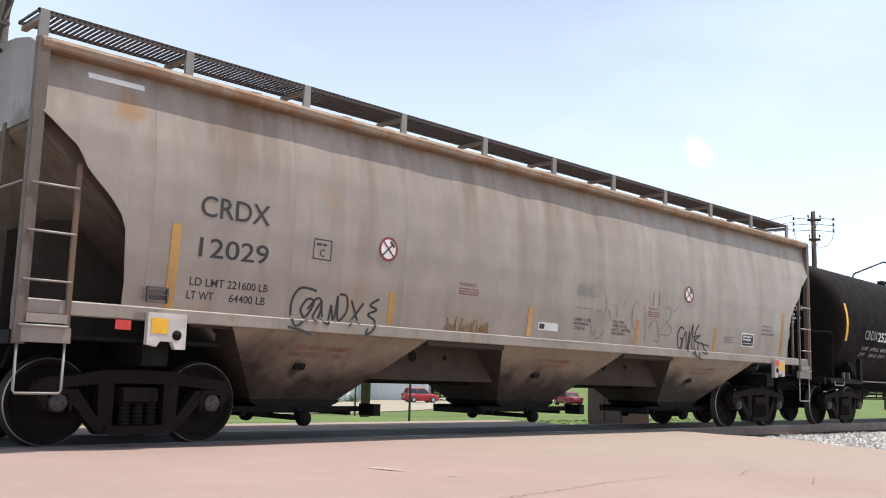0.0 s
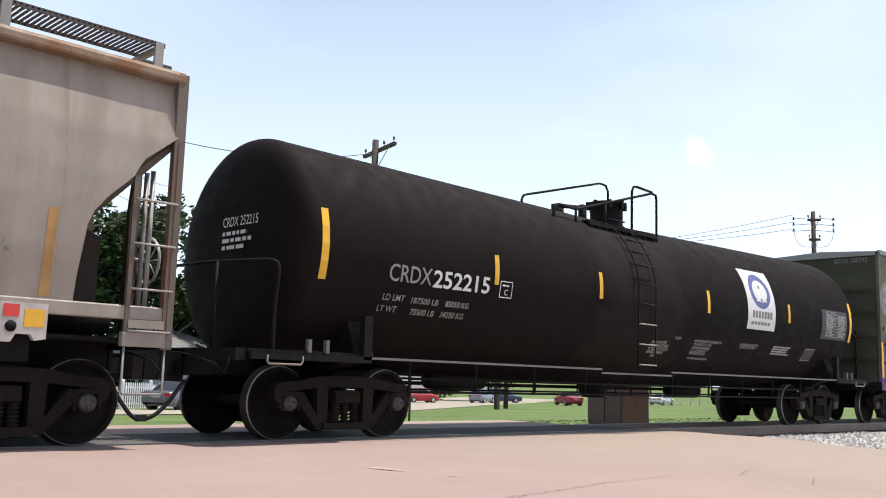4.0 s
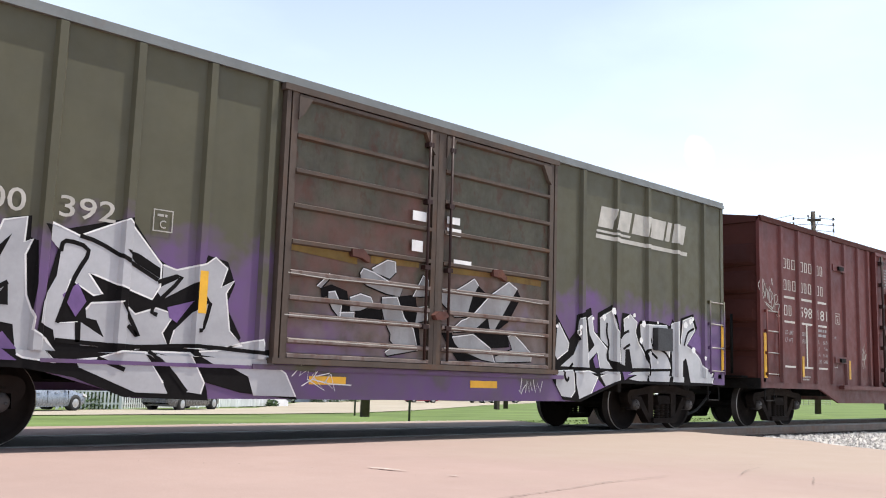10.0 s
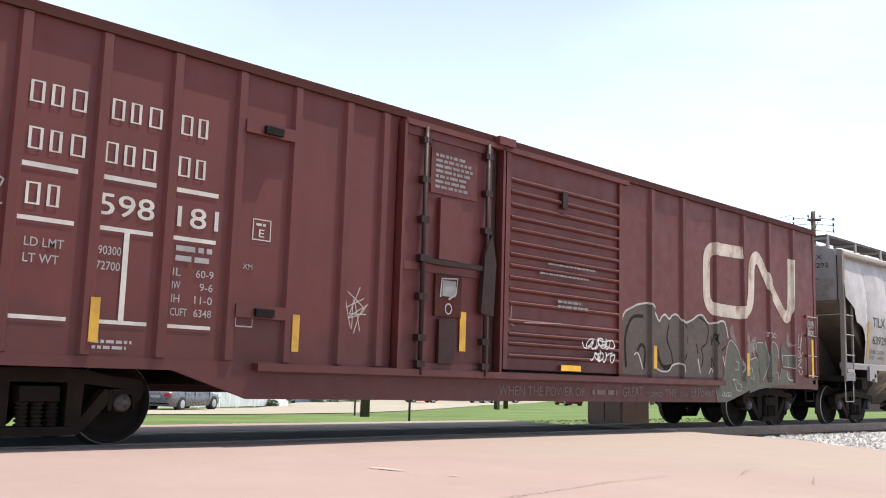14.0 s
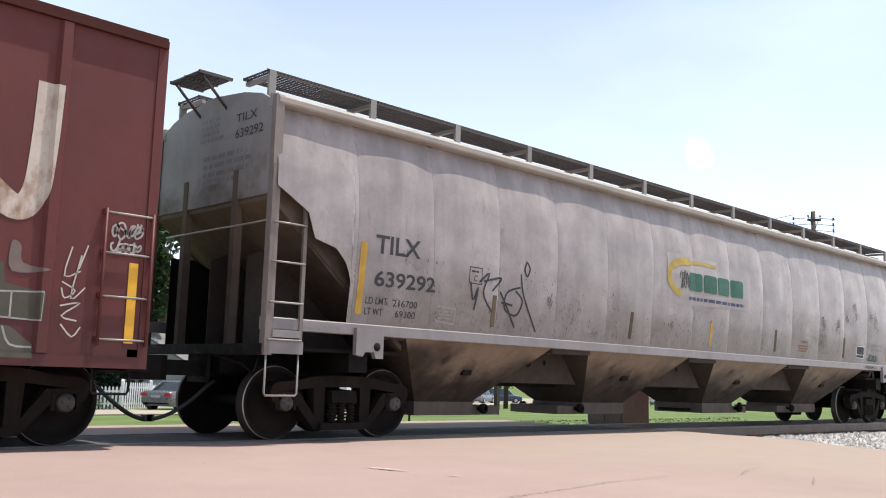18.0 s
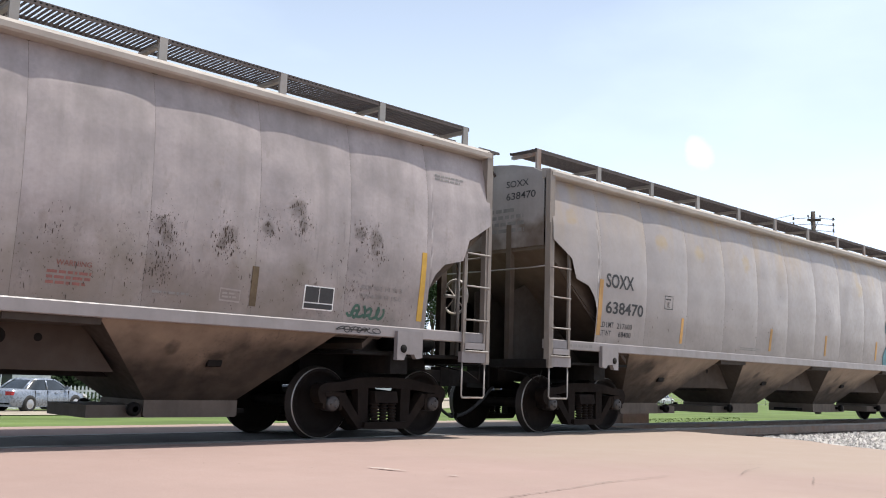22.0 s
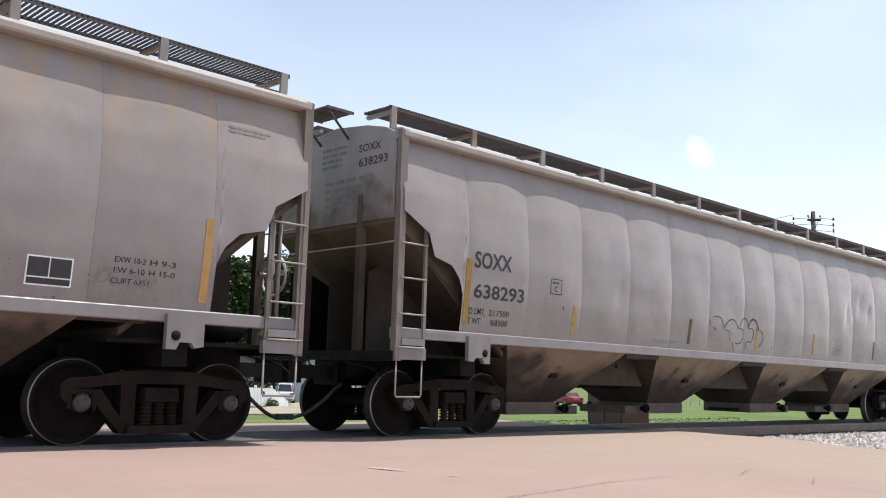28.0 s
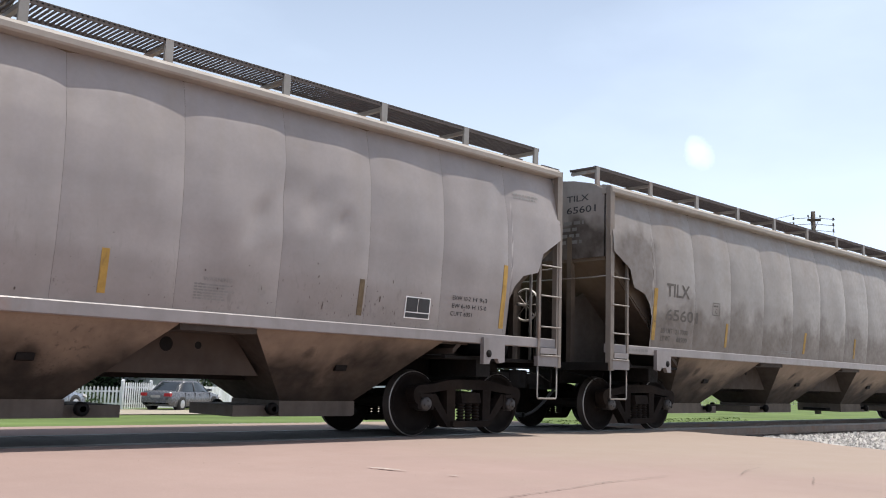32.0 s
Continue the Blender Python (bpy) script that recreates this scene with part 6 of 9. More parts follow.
AHK_L = [[(10.61, 1.74), (10.87, 1.43), (10.84, 1.31), (10.58, 1.17), (10.53, 1.23), (10.57, 1.64)],
    [(11.14, 1.84), (11.3, 1.89), (11.41, 1.05), (10.61, 1.03), (11.0, 1.26), (11.15, 1.51), (11.1, 1.68)],
    [(11.36, 1.85), (11.47, 1.92), (11.52, 1.65), (11.92, 1.37), (11.89, 1.19), (12.05, 1.06), (11.71, 1.03), (11.63, 1.33), (11.4, 1.17), (11.36, 1.28), (11.55, 1.43), (11.41, 1.61)],
    [(11.69, 1.88), (11.88, 1.97), (12.06, 2.05), (12.11, 1.73), (12.24, 1.64), (12.29, 1.15), (11.95, 1.21), (11.93, 1.42), (11.71, 1.54)],
    [(12.28, 1.58), (12.4, 1.7), (12.37, 1.91), (12.57, 2.0), (12.77, 1.88), (12.72, 1.71), (12.81, 1.52), (12.95, 1.4), (13.07, 1.24), (13.07, 1.1), (12.63, 1.09), (12.54, 1.41), (12.42, 1.4), (12.41, 1.1), (12.31, 1.15)],
    [(12.86, 1.85), (13.15, 1.86), (13.71, 1.88), (13.82, 1.48), (13.78, 1.28), (13.83, 1.11), (13.75, 0.87), (13.12, 0.86), (13.09, 1.28), (12.9, 1.49)],
    [(13.85, 1.91), (14.05, 1.98), (14.04, 1.56), (14.16, 1.54), (14.23, 1.82), (14.25, 2.0), (14.55, 2.09), (14.67, 1.85), (14.36, 1.55), (14.63, 1.46), (14.84, 1.32), (14.96, 1.15), (15.32, 1.05), (15.24, 0.83), (14.47, 0.82), (14.43, 1.13), (14.35, 1.32), (14.25, 1.26), (14.24, 0.83), (13.87, 0.87), (13.89, 1.11)],
    [(10.61, 0.99), (10.98, 1.01), (11.01, 0.68), (10.91, 0.58), (10.67, 0.6), (10.53, 0.77), (10.54, 0.93)],
    [(11.04, 0.99), (11.41, 1.01), (11.62, 0.91), (11.44, 0.55), (11.13, 0.55), (11.05, 0.78)],
    [(11.69, 0.93), (11.9, 1.02), (12.25, 1.04), (12.25, 0.68), (12.04, 0.56), (11.84, 0.77)],
    [(12.75, 1.05), (13.06, 1.05), (13.07, 0.85), (12.76, 0.8), (12.5, 0.9)]]
AHK_V = [[(11.51, 1.2), (11.6, 1.3), (11.68, 1.08), (11.59, 1.03)],
    [(11.62, 0.88), (11.78, 0.76), (11.96, 0.56), (11.47, 0.55)],
    [(14.41, 1.59), (14.67, 1.8), (14.88, 1.72), (14.87, 1.4)],
    [(12.33, 1.02), (12.66, 1.05), (12.5, 0.94), (12.37, 0.68)]]
AHK_S = [[(11.89, 1.82), (11.88, 1.65), (11.94, 1.46), (11.91, 1.21), (12.25, 1.14), (12.41, 1.1)],
    [(12.28, 1.58), (12.38, 1.67), (12.53, 1.72)],
    [(12.36, 1.4), (12.46, 1.45), (12.56, 1.49)],
    [(13.14, 1.62), (13.17, 1.53), (13.54, 1.43), (13.73, 1.34), (13.86, 1.11), (13.77, 0.87)],
    [(12.9, 1.51), (13.02, 1.37), (13.1, 1.42), (13.4, 1.28)],
    [(13.02, 1.37), (13.1, 1.08), (13.06, 0.84)],
    [(10.58, 1.04), (11.41, 1.04), (12.33, 1.04), (13.84, 1.09)],
    [(10.76, 1.0), (10.75, 0.91), (10.81, 0.84), (10.85, 0.9)],
    [(10.98, 1.12), (10.88, 1.03)],
    [(14.29, 1.54), (14.41, 1.78), (14.64, 1.88)]]
DOOR_L = [[(5.84, 1.89), (6.03, 2.06), (6.02, 1.99), (5.9, 1.87)],
    [(6.02, 1.83), (6.12, 1.85), (6.23, 1.67), (6.21, 1.52), (6.09, 1.63), (6.02, 1.74)],
    [(6.36, 1.79), (6.53, 1.85), (6.7, 1.82), (6.75, 1.73), (6.54, 1.64), (6.37, 1.62)],
    [(6.2, 1.59), (6.44, 1.61), (6.43, 1.53), (6.19, 1.51)],
    [(6.51, 2.11), (6.56, 2.18), (6.72, 2.15), (7.05, 2.03), (7.25, 2.0), (7.2, 1.87), (6.96, 1.89), (6.62, 1.97), (6.53, 2.04)],
    [(6.7, 2.19), (6.96, 2.33), (7.1, 2.32), (7.11, 2.18), (7.01, 2.09), (6.74, 2.15)],
    [(6.89, 1.83), (7.15, 1.86), (7.29, 1.59), (7.46, 1.45), (7.55, 1.18), (7.14, 1.22), (7.05, 1.29), (7.06, 1.37), (6.95, 1.53), (6.89, 1.7)],
    [(6.97, 1.13), (7.07, 1.19), (7.53, 1.23), (7.53, 1.18), (7.01, 1.09)],
    [(7.43, 1.89), (7.61, 2.19), (7.81, 2.07), (7.74, 1.92), (7.56, 1.9)],
    [(7.53, 1.75), (7.71, 1.78), (7.71, 1.59), (7.49, 1.54)],
    [(7.93, 2.04), (8.24, 2.04), (8.4, 2.12), (8.61, 2.24), (8.7, 2.15), (8.58, 1.98), (8.47, 1.69), (8.23, 1.67), (7.96, 1.86)],
    [(8.22, 1.52), (8.37, 1.63), (8.47, 1.66), (8.64, 1.76), (8.94, 2.02), (9.35, 2.26), (9.54, 2.17), (9.34, 1.91), (9.06, 1.54), (8.97, 1.48), (8.91, 1.71), (8.62, 1.5), (8.21, 1.46)],
    [(8.19, 1.39), (8.61, 1.45), (8.97, 1.27), (9.07, 1.07), (8.8, 1.1), (8.38, 1.21), (8.25, 1.3)],
    [(9.35, 1.45), (9.46, 1.51), (9.68, 1.37), (9.89, 1.22), (9.88, 1.11), (9.1, 1.07), (9.07, 1.15), (9.45, 1.27)]]
DOOR_K = [[(5.9, 1.87), (6.06, 1.93), (6.31, 1.87), (6.39, 1.59), (6.2, 1.59), (6.23, 1.7), (6.12, 1.85), (5.92, 1.74)],
    [(6.45, 1.61), (6.7, 1.68), (6.9, 1.67), (6.91, 1.53), (6.46, 1.5)],
    [(7.17, 1.87), (7.48, 1.92), (7.54, 1.61), (7.6, 1.2), (7.55, 1.18), (7.46, 1.45), (7.29, 1.59)],
    [(8.47, 1.69), (8.58, 1.98), (8.7, 2.15), (8.88, 2.04), (8.94, 2.02), (8.64, 1.76)],
    [(8.61, 1.5), (8.94, 1.71), (8.98, 1.53), (9.34, 1.53), (9.39, 1.3), (9.0, 1.27), (8.64, 1.45)],
    [(9.06, 1.54), (9.34, 1.91), (9.54, 2.17), (9.63, 2.05), (9.36, 1.67), (9.14, 1.54)],
    [(7.98, 1.44), (8.19, 1.45), (8.25, 1.3), (8.38, 1.21), (8.8, 1.1), (8.32, 1.06), (8.11, 1.27)]]
LINES_W = [[(5.37, 2.01), (5.96, 1.99), (7.02, 2.01), (7.51, 2.01)],
    [(5.35, 1.51), (6.52, 1.51), (7.51, 1.51)],
    [(5.43, 1.23), (6.38, 1.22), (7.49, 1.21)],
    [(7.92, 2.03), (8.32, 2.01), (9.25, 2.02), (10.07, 1.99)],
    [(8.03, 1.51), (8.36, 1.5), (9.07, 1.51), (10.13, 1.5)],
    [(7.99, 1.23), (8.98, 1.22), (10.12, 1.21)]]
TAGS_W = [[(5.56, 0.79), (5.73, 0.96), (5.67, 0.8), (5.8, 0.88), (5.79, 0.76), (6.05, 0.63), (5.86, 0.81), (5.98, 0.92), (5.86, 0.76)],
    [(5.92, 0.8), (6.12, 0.84), (6.06, 0.74), (6.21, 0.63), (6.14, 0.83), (6.04, 0.71)],
    [(5.71, 0.68), (5.86, 0.76), (6.13, 0.71), (6.47, 0.7)],
    [(9.73, 0.9), (9.7, 0.72), (9.71, 0.62), (9.66, 0.68)],
    [(9.71, 0.62), (9.76, 0.71), (9.83, 0.77)],
    [(9.81, 0.64), (9.84, 0.83), (9.9, 0.65), (9.92, 0.81), (9.96, 0.67)],
    [(9.98, 0.84), (10.04, 0.65), (10.08, 0.79), (10.15, 0.65), (10.2, 0.82)]]
sill_low = lambda x: float(np.interp(x, (2.35, 3.6, 11.1, 12.2), (.875, .55, .55, .875)))
fit = lambda pts: [(x, max(z, sill_low(x))) for x, z in pts]


def block_piece(car, backing, shapes, darks, violets, lines, label):
    """Sprayed block letters: black backing, silver letters with pale edges, violet gaps, black inner lines."""
    b = Build()
    flat(b, fit(backing), GB, 0, .0005)
    stroke(b, fit(backing), .10, GB, 0, .0008, True)
    g = part("graffiti", b, OUTLINE, car, label)
    for k, q in enumerate(shapes):
        q = fit(q)
        b = Build()
        flat(b, q, GB, 0, .002 + .0002 * k)
        stroke(b, q[:len(q) * 2 // 3], .020, GB, 1, .004)
        part("graffiti_letter", b, [SILVER, WHITE], g)
    for q in darks:
        b = Build()
        flat(b, fit(q), GB, 0, .0045)
        part("graffiti_shadow", b, OUTLINE, g)
    for q in violets:
        b = Build()
        flat(b, fit(q), GB, 0, .005)
        part("graffiti_counter", b, VIOLET, g)
    for q in lines:
        b = Build()
        stroke(b, smooth_line(fit(q), 3), .045, GB, 0, .0055)
        part("graffiti_outline", b, OUTLINE, g)


block_piece(car, [(1.6, 0.87), (1.61, 1.35), (1.77, 1.72), (2.16, 2.03), (2.21, 2.19), (2.38, 2.24), (2.37, 2.05), (2.44, 2.03), (2.46, 1.62), (2.42, 0.97), (2.57, 1.02), (2.62, 1.42), (2.74, 1.98), (2.58, 2.2), (2.79, 2.15), (3.43, 2.35), (3.73, 1.97), (4.03, 1.8), (4.25, 1.84), (4.39, 2.06), (4.59, 2.02), (4.68, 1.81), (4.58, 1.55), (4.8, 1.19), (4.76, 1.06), (5.25, 1.04), (5.62, 0.54), (4.87, 0.64), (4.39, 0.75), (4.45, 0.55), (3.48, 0.54), (2.95, 0.77), (2.46, 0.84)], ALE_L, ALE_D, ALE_V, ALE_S, "silver block graffiti outlined in black")
LIFT_D = lambda x, z: -1.541
for q in DOOR_K:
    writing(car, "graffiti_shadow", OUTLINE, lambda b: flat(b, q, LIFT_D), "black sprayed shadow across the doors")
for k, q in enumerate(DOOR_L):
    def one(b):
        stroke(b, q, .035, LIFT_D, 1, .0006 + .0001 * k, True)
        flat(b, q, LIFT_D, 0, .003 + .0001 * k)
        stroke(b, q[:len(q) // 2 + 1], .016, LIFT_D, 2, .005)
    writing(car, "graffiti_letter", [DUSTY, OUTLINE, WHITE], one, "dirty silver graffiti across the doors")
# pale lines paint both the sprayed rib tops and the sunlight they catch
for q in LINES_W:
    writing(car, "rib_line", CHALK, lambda b: stroke(b, q, .012, lambda x, z: -1.597), "thin white line on a sprayed, sunlit door rib")
for q in ([(5.43, 2.41), (6.45, 2.37), (6.46, 2.22), (5.44, 2.29)], [(6.67, 2.37), (7.52, 2.4), (7.53, 2.29), (6.68, 2.26)], [(8.13, 2.4), (8.96, 2.39), (8.97, 2.29), (8.13, 2.27)], [(9.26, 2.37), (10.09, 2.35), (10.09, 2.26), (9.27, 2.27)]):
    writing(car, "worn_strip", WORN_Y, lambda b: flat(b, q, LIFT_D, 0, -.001), "worn ochre strip across the door")
block_piece(car, [(10.51, 1.18), (10.54, 1.87), (10.86, 1.45), (11.08, 1.6), (11.11, 1.86), (11.42, 2.0), (11.5, 1.63), (11.68, 1.6), (11.68, 1.94), (12.02, 2.09), (12.14, 1.69), (12.31, 1.54), (12.37, 1.99), (12.66, 1.96), (12.74, 1.74), (12.87, 1.87), (13.28, 1.88), (13.57, 1.87), (13.83, 1.83), (13.9, 1.96), (14.02, 1.85), (14.18, 1.8), (14.17, 1.99), (14.61, 2.1), (14.71, 1.91), (14.35, 1.56), (14.74, 1.33), (14.88, 1.08), (15.36, 1.04), (15.23, 0.86), (14.4, 0.82), (13.07, 0.8), (12.49, 0.76), (12.2, 0.55), (11.14, 0.53), (10.73, 0.59), (10.49, 0.87)], AHK_L, [], AHK_V, AHK_S, "silver block graffiti outlined in black")
b = Build()
for k, (x, z) in enumerate([(10.5, 1.68), (11.11, 1.7), (11.73, 1.9), (12.01, 2.02), (12.42, 1.95), (12.6, 1.99), (12.81, 1.57), (12.89, 1.86), (13.33, 1.91), (14.51, 2.05), (14.42, 2.0), (14.52, 1.47), (11.43, 1.86), (11.05, 1.62), (11.08, 1.61), (14.25, 1.92), (13.32, 1.21), (14.95, 1.34)]):
    burst(b, x, z, .03 + .012 * (k % 4), lambda u, w: -1.548, k)
part("graffiti_spray", b, WHITE, car, "white sprayed dots")
b = Build()
b.box(13.26, 13.73, -1.60, -1.49, 1.42, 1.82)
cbx = part("card_box", b, BLACK, car, "black steel routing card holder")
MOON = M("chalky_white_spray", (0.19, 0.195, 0.185), 0.8, var=0.35, vscale=7, rust=0.85, rust_at=0.49, rust_scale=4.0, rust_col=(0.085, 0.083, 0.062), bump=0.0)
moon_at = lambda x, z: -1.493
b = Build()
flat(b, [(.41 + .39 * math.cos(a), 3.17 + .45 * math.sin(a)) for a in lin(0, 2 * math.pi, 40)[:-1]], moon_at)
part("chalk_disc", b, MOON, car, "chalky sprayed moon disc")
rm = random.Random(21)
b = Build()
for k in range(26):
    a, r, d = rm.uniform(0, 6.28), rm.uniform(.1, .85), rm.uniform(.4, 1.1)
    pts = [(.41 + (r + .1 * math.sin(9 * t)) * .39 * math.cos(a + d * t), 3.17 + (r + .1 * math.sin(9 * t)) * .45 * math.sin(a + d * t)) for t in lin(0, 1, 6)]
    stroke(b, pts, rm.uniform(.008, .03), moon_at, 0, .0006 + .0002 * k)
part("chalk_swirl", b, M("bright_chalk_spray", (0.34, 0.345, 0.33), 0.8, var=0.3, vscale=8, bump=0.0), car, "pale swirls on the moon disc")
writing(car, "graffiti_tag", WHITE, lambda b: [stroke(b, q, .014, lambda x, z: -1.511) for q in TAGS_W], "thin white sprayed tag")
writing(car, "door_handle", GALV, lambda b: b.tube([(1.12, -1.56, .93), (1.42, -1.56, .93)], .012, 6))

# -- brown boxcar
CL = 18.6
car = boxcar("boxcar", "brown boxcar with white lettering, ribbon emblem and bubble graffiti", CL, .82, (2.75, 3.7, 14.4, 15.2), .52, BRN, BRN_END,
             (.93, 1.76, 2.58, 3.41, 4.20, 5.0, 5.62, 11.95, 13.0, 14.2, 15.3, 16.4, 17.5), (5.85, 11.0), BRN_END, 4.62, .08, .05)
CARS.append((car, -5.81))
# plug door with lock bars
b = Build()
b.box(5.95, 7.68, -1.53, -1.44, .92, 4.26)
plug = part("plug_door", b, BRN, car, "brown plug door with vertical lock rods")
for x in (6.28, 7.53):
    b = Build().tube([(x, -1.60, .86), (x, -1.60, 4.24)], .032, 8)
    for z in (1.0, 1.35, 1.9, 2.42, 2.95, 3.5, 4.05):
        b.box(x - .075, x + .075, -1.63, -1.53, z - .045, z + .045)
    part("lock_rod", b, BRN_D, plug, "dark greasy upright lock rod")
part("lock_arm", Build().box(6.3, 7.52, -1.62, -1.57, 2.36, 2.43), BRN_D, plug)
part("lock_handle", Build().prism([(7.40, 1.75), (7.66, 1.72), (7.70, 2.5), (7.60, 2.9), (7.46, 2.6)], -1.64, -1.56), BRN_D, plug)
part("gear_cover", Build().box(6.58, 6.98, -1.60, -1.53, 2.44, 3.30), BRN, plug, "raised gearbox cover on the door")
part("gear_cover", Build().box(6.62, 6.92, -1.60, -1.53, 1.02, 1.62), BRN_D, plug)
b = Build()
b.box(5.97, 7.66, -1.555, -1.53, 2.25, 2.36)
b.box(5.97, 7.66, -1.555, -1.53, 4.10, 4.24)
b.box(5.97, 7.66, -1.555, -1.53, .92, 1.02)
part("door_brace", b, BRN, plug)
part("notice_plate", Build().box(6.42, 7.34, -1.555, -1.53, 3.36, 4.0), BRN, plug, "brown stencilled notice plate")
cb = part("card_board", Build().box(6.55, 7.06, -1.575, -1.53, 1.66, 2.24), BRN_END, plug, "small brown routing board")
writing(plug, "paper_card", GREYT, lambda b: panel(b, 6.68, 6.94, 1.94, 2.16, lambda x, z: -1.58, 0, 1, 1), "torn pale paper card")
writing(plug, "chalk_mark", PALE, lambda b: (stroke(b, [(6.64, 1.92), (6.66, 2.18), (6.97, 2.2), (6.94, 1.98), (6.8, 1.90)], .025, lambda x, z: -1.586), stroke(b, [(6.80 + .06 * math.cos(a), 1.77 + .07 * math.sin(a)) for a in lin(0, 6.283, 14)[:-1]], .02, lambda x, z: -1.586, closed=True)), "chalk marks on the board")
ld = lambda x, z: -1.56
writing(plug, "door_stencil", GREYT, lambda b: bars(b, 6.5, 7.25, 3.42, 3.94, 7, ld, 4))
tape(plug, ld, [(7.12, 1.2, 1.75)], AMBER, .12, "yellow reflector strip")
part("door_hook", Build().box(7.70, 8.06, -1.66, -1.5, 4.28, 4.40), BRN, car, "pale brown roller housing above the doors")
# dark strip standing in for the shaded gap between the doors
part("door_gap_post", Build().box(7.70, 7.80, -1.50, -1.43, .9, 4.25), BRN_D, car)
b = Build()
b.box(7.98, 10.95, -1.52, -1.44, .98, 4.22)
slide = part("sliding_door", b, BRN, car, "brown corrugated sliding door")
writing(slide, "chalk_mark", PALE, lambda b: (stroke(b, [(8.24, 1.62), (8.16, 1.66), (8.18, 1.98), (8.6, 1.97)], .02, lambda x, z: -1.526), stroke(b, [(8.4, 1.68), (9.3, 1.72)], .012, lambda x, z: -1.585)), "chalky scraped lines")
for x in (8.02, 10.91):
    part("door_stile", Build().box(x - .05, x + .05, -1.565, -1.52, .98, 4.22), BRN, slide)
for k, z in enumerate((3.84, 3.66, 3.46, 3.27, 3.09, 2.89, 2.71, 2.54, 2.36, 2.18, 1.98, 1.71, 1.52, 1.38, 1.2)):
    b = Build()
    b.prism([(-1.52, z - .055), (-1.575, z - .03), (-1.58, z - .005), (-1.52, z + .03)], 8.08, 10.85, "x")
    part("door_rib", b, BRN, slide)
part("lock_hasp", Build().box(9.28, 9.40, -1.60, -1.53, 3.55, 3.82), BRN_D, slide)
ds = lambda x, z: -1.585
writing(slide, "door_stencil", GREYT, lambda b: (bars(b, 8.95, 10.2, 2.60, 2.66, 1, ds, 2), bars(b, 8.75, 10.35, 2.44, 2.5, 1, ds, 8), bars(b, 9.2, 10.0, 1.95, 2.1, 2, ds, 3)))
writing(slide, "graffiti_tag", WHITE, lambda b: (scribble(b, 9.85, 10.7, 1.35, 1.55, 7, .018, ds, 6), scribble(b, 10.05, 10.7, 1.15, 1.35, 6, .018, ds, 7)), "white sprayed tag")
writing(slide, "reflector_strip", YELL, lambda b: panel(b, 9.3, 9.8, .99, 1.08, ds, 0, 1, 1), "yellow reflector strip")
part("door_track", Build().box(3.75, 14.3, -1.62, -1.48, .84, .93), BRN, car, "long steel door track")
part("door_track", Build().box(5.9, 11.1, -1.60, -1.48, 4.22, 4.30), BRN, car, "long steel door track")
for x in (7.88, 5.9):
    part("door_post", Build().box(x - .025, x + .025, -1.60, -1.46, .9, 4.25), BRN, car)
for z in (1.50, 3.66):
    b = Build()
    b.box(3.46, 4.16, -1.55, -1.48, z - .06, z + .09)
    b.box(3.7, 3.95, -1.60, -1.54, z - .04, z + .05, 1)
    part("door_stop", b, [BRN, DARK], car)


def block_name(b):
    """The owner's name as upright blocks, one to a letter."""
    for x0, n, z in ((1.02, 3, 3.40), (1.86, 3, 3.40), (2.66, 2, 3.40), (1.04, 3, 2.93), (1.82, 3, 2.93), (2.66, 2, 2.93), (1.06, 2, 2.38)):
        for k in range(n):
            x = x0 + .21 * k
            h = .24
            w = (.13, .11, .14)[k % 3]
            stroke(b, [(x + .017, z + .017), (x + w, z + .017), (x + w, z + h - .017), (x + .017, z + h - .017)], .034, BW, closed=True)
    for x0, x1 in ((1.0, 1.56), (1.82, 2.42), (2.66, 3.18)):
        flat(b, [(x0, 2.76), (x1, 2.76), (x1, 2.81), (x0, 2.81)], BW)
        flat(b, [(x0, 2.23), (x1, 2.23), (x1, 2.275), (x0, 2.275)], BW)
        flat(b, [(x0, 1.27), (x1, 1.27), (x1, 1.31), (x0, 1.31)], BW)
    flat(b, [(2.10, 1.31), (2.16, 1.31), (2.16, 2.23), (2.10, 2.23)], BW, 0, .001)


writing(car, "owner_name", CHALK, block_name, "rows of white block lettering between lines")
writing(car, "car_number", CHALK, lambda b: (letters(b, "598", 1.80, 2.42, 2.39, 2.62, BW), letters(b, "181", 2.69, 3.20, 2.38, 2.61, BW)), "white stencilled car number")


def data_c(b):
    letters(b, "LD LMT", 1.09, 1.48, 1.98, 2.07, BW)
    letters(b, "LT WT", 1.09, 1.44, 1.82, 1.91, BW)
    letters(b, "190300", 1.80, 2.08, 1.98, 2.07, BW)
    letters(b, "72700", 1.82, 2.08, 1.82, 1.91, BW)
    for k, (s, t) in enumerate((("IL", "60-9"), ("IW", "9-6"), ("IH", "11-0"), ("CUFT", "6348"))):
        z = 1.84 - k * .145
        letters(b, s, 2.68, 2.68 + .05 * len(s), z, z + .085, BW)
        letters(b, t, 3.18 - .055 * len(t), 3.18, z, z + .085, BW)
    letters(b, "XM", 3.55, 3.68, 2.0, 2.06, BW)
    bars(b, 2.7, 3.15, 1.98, 2.2, 2, BW, 2)
    bars(b, 1.75, 2.4, 1.0, 1.12, 2, BW, 7)


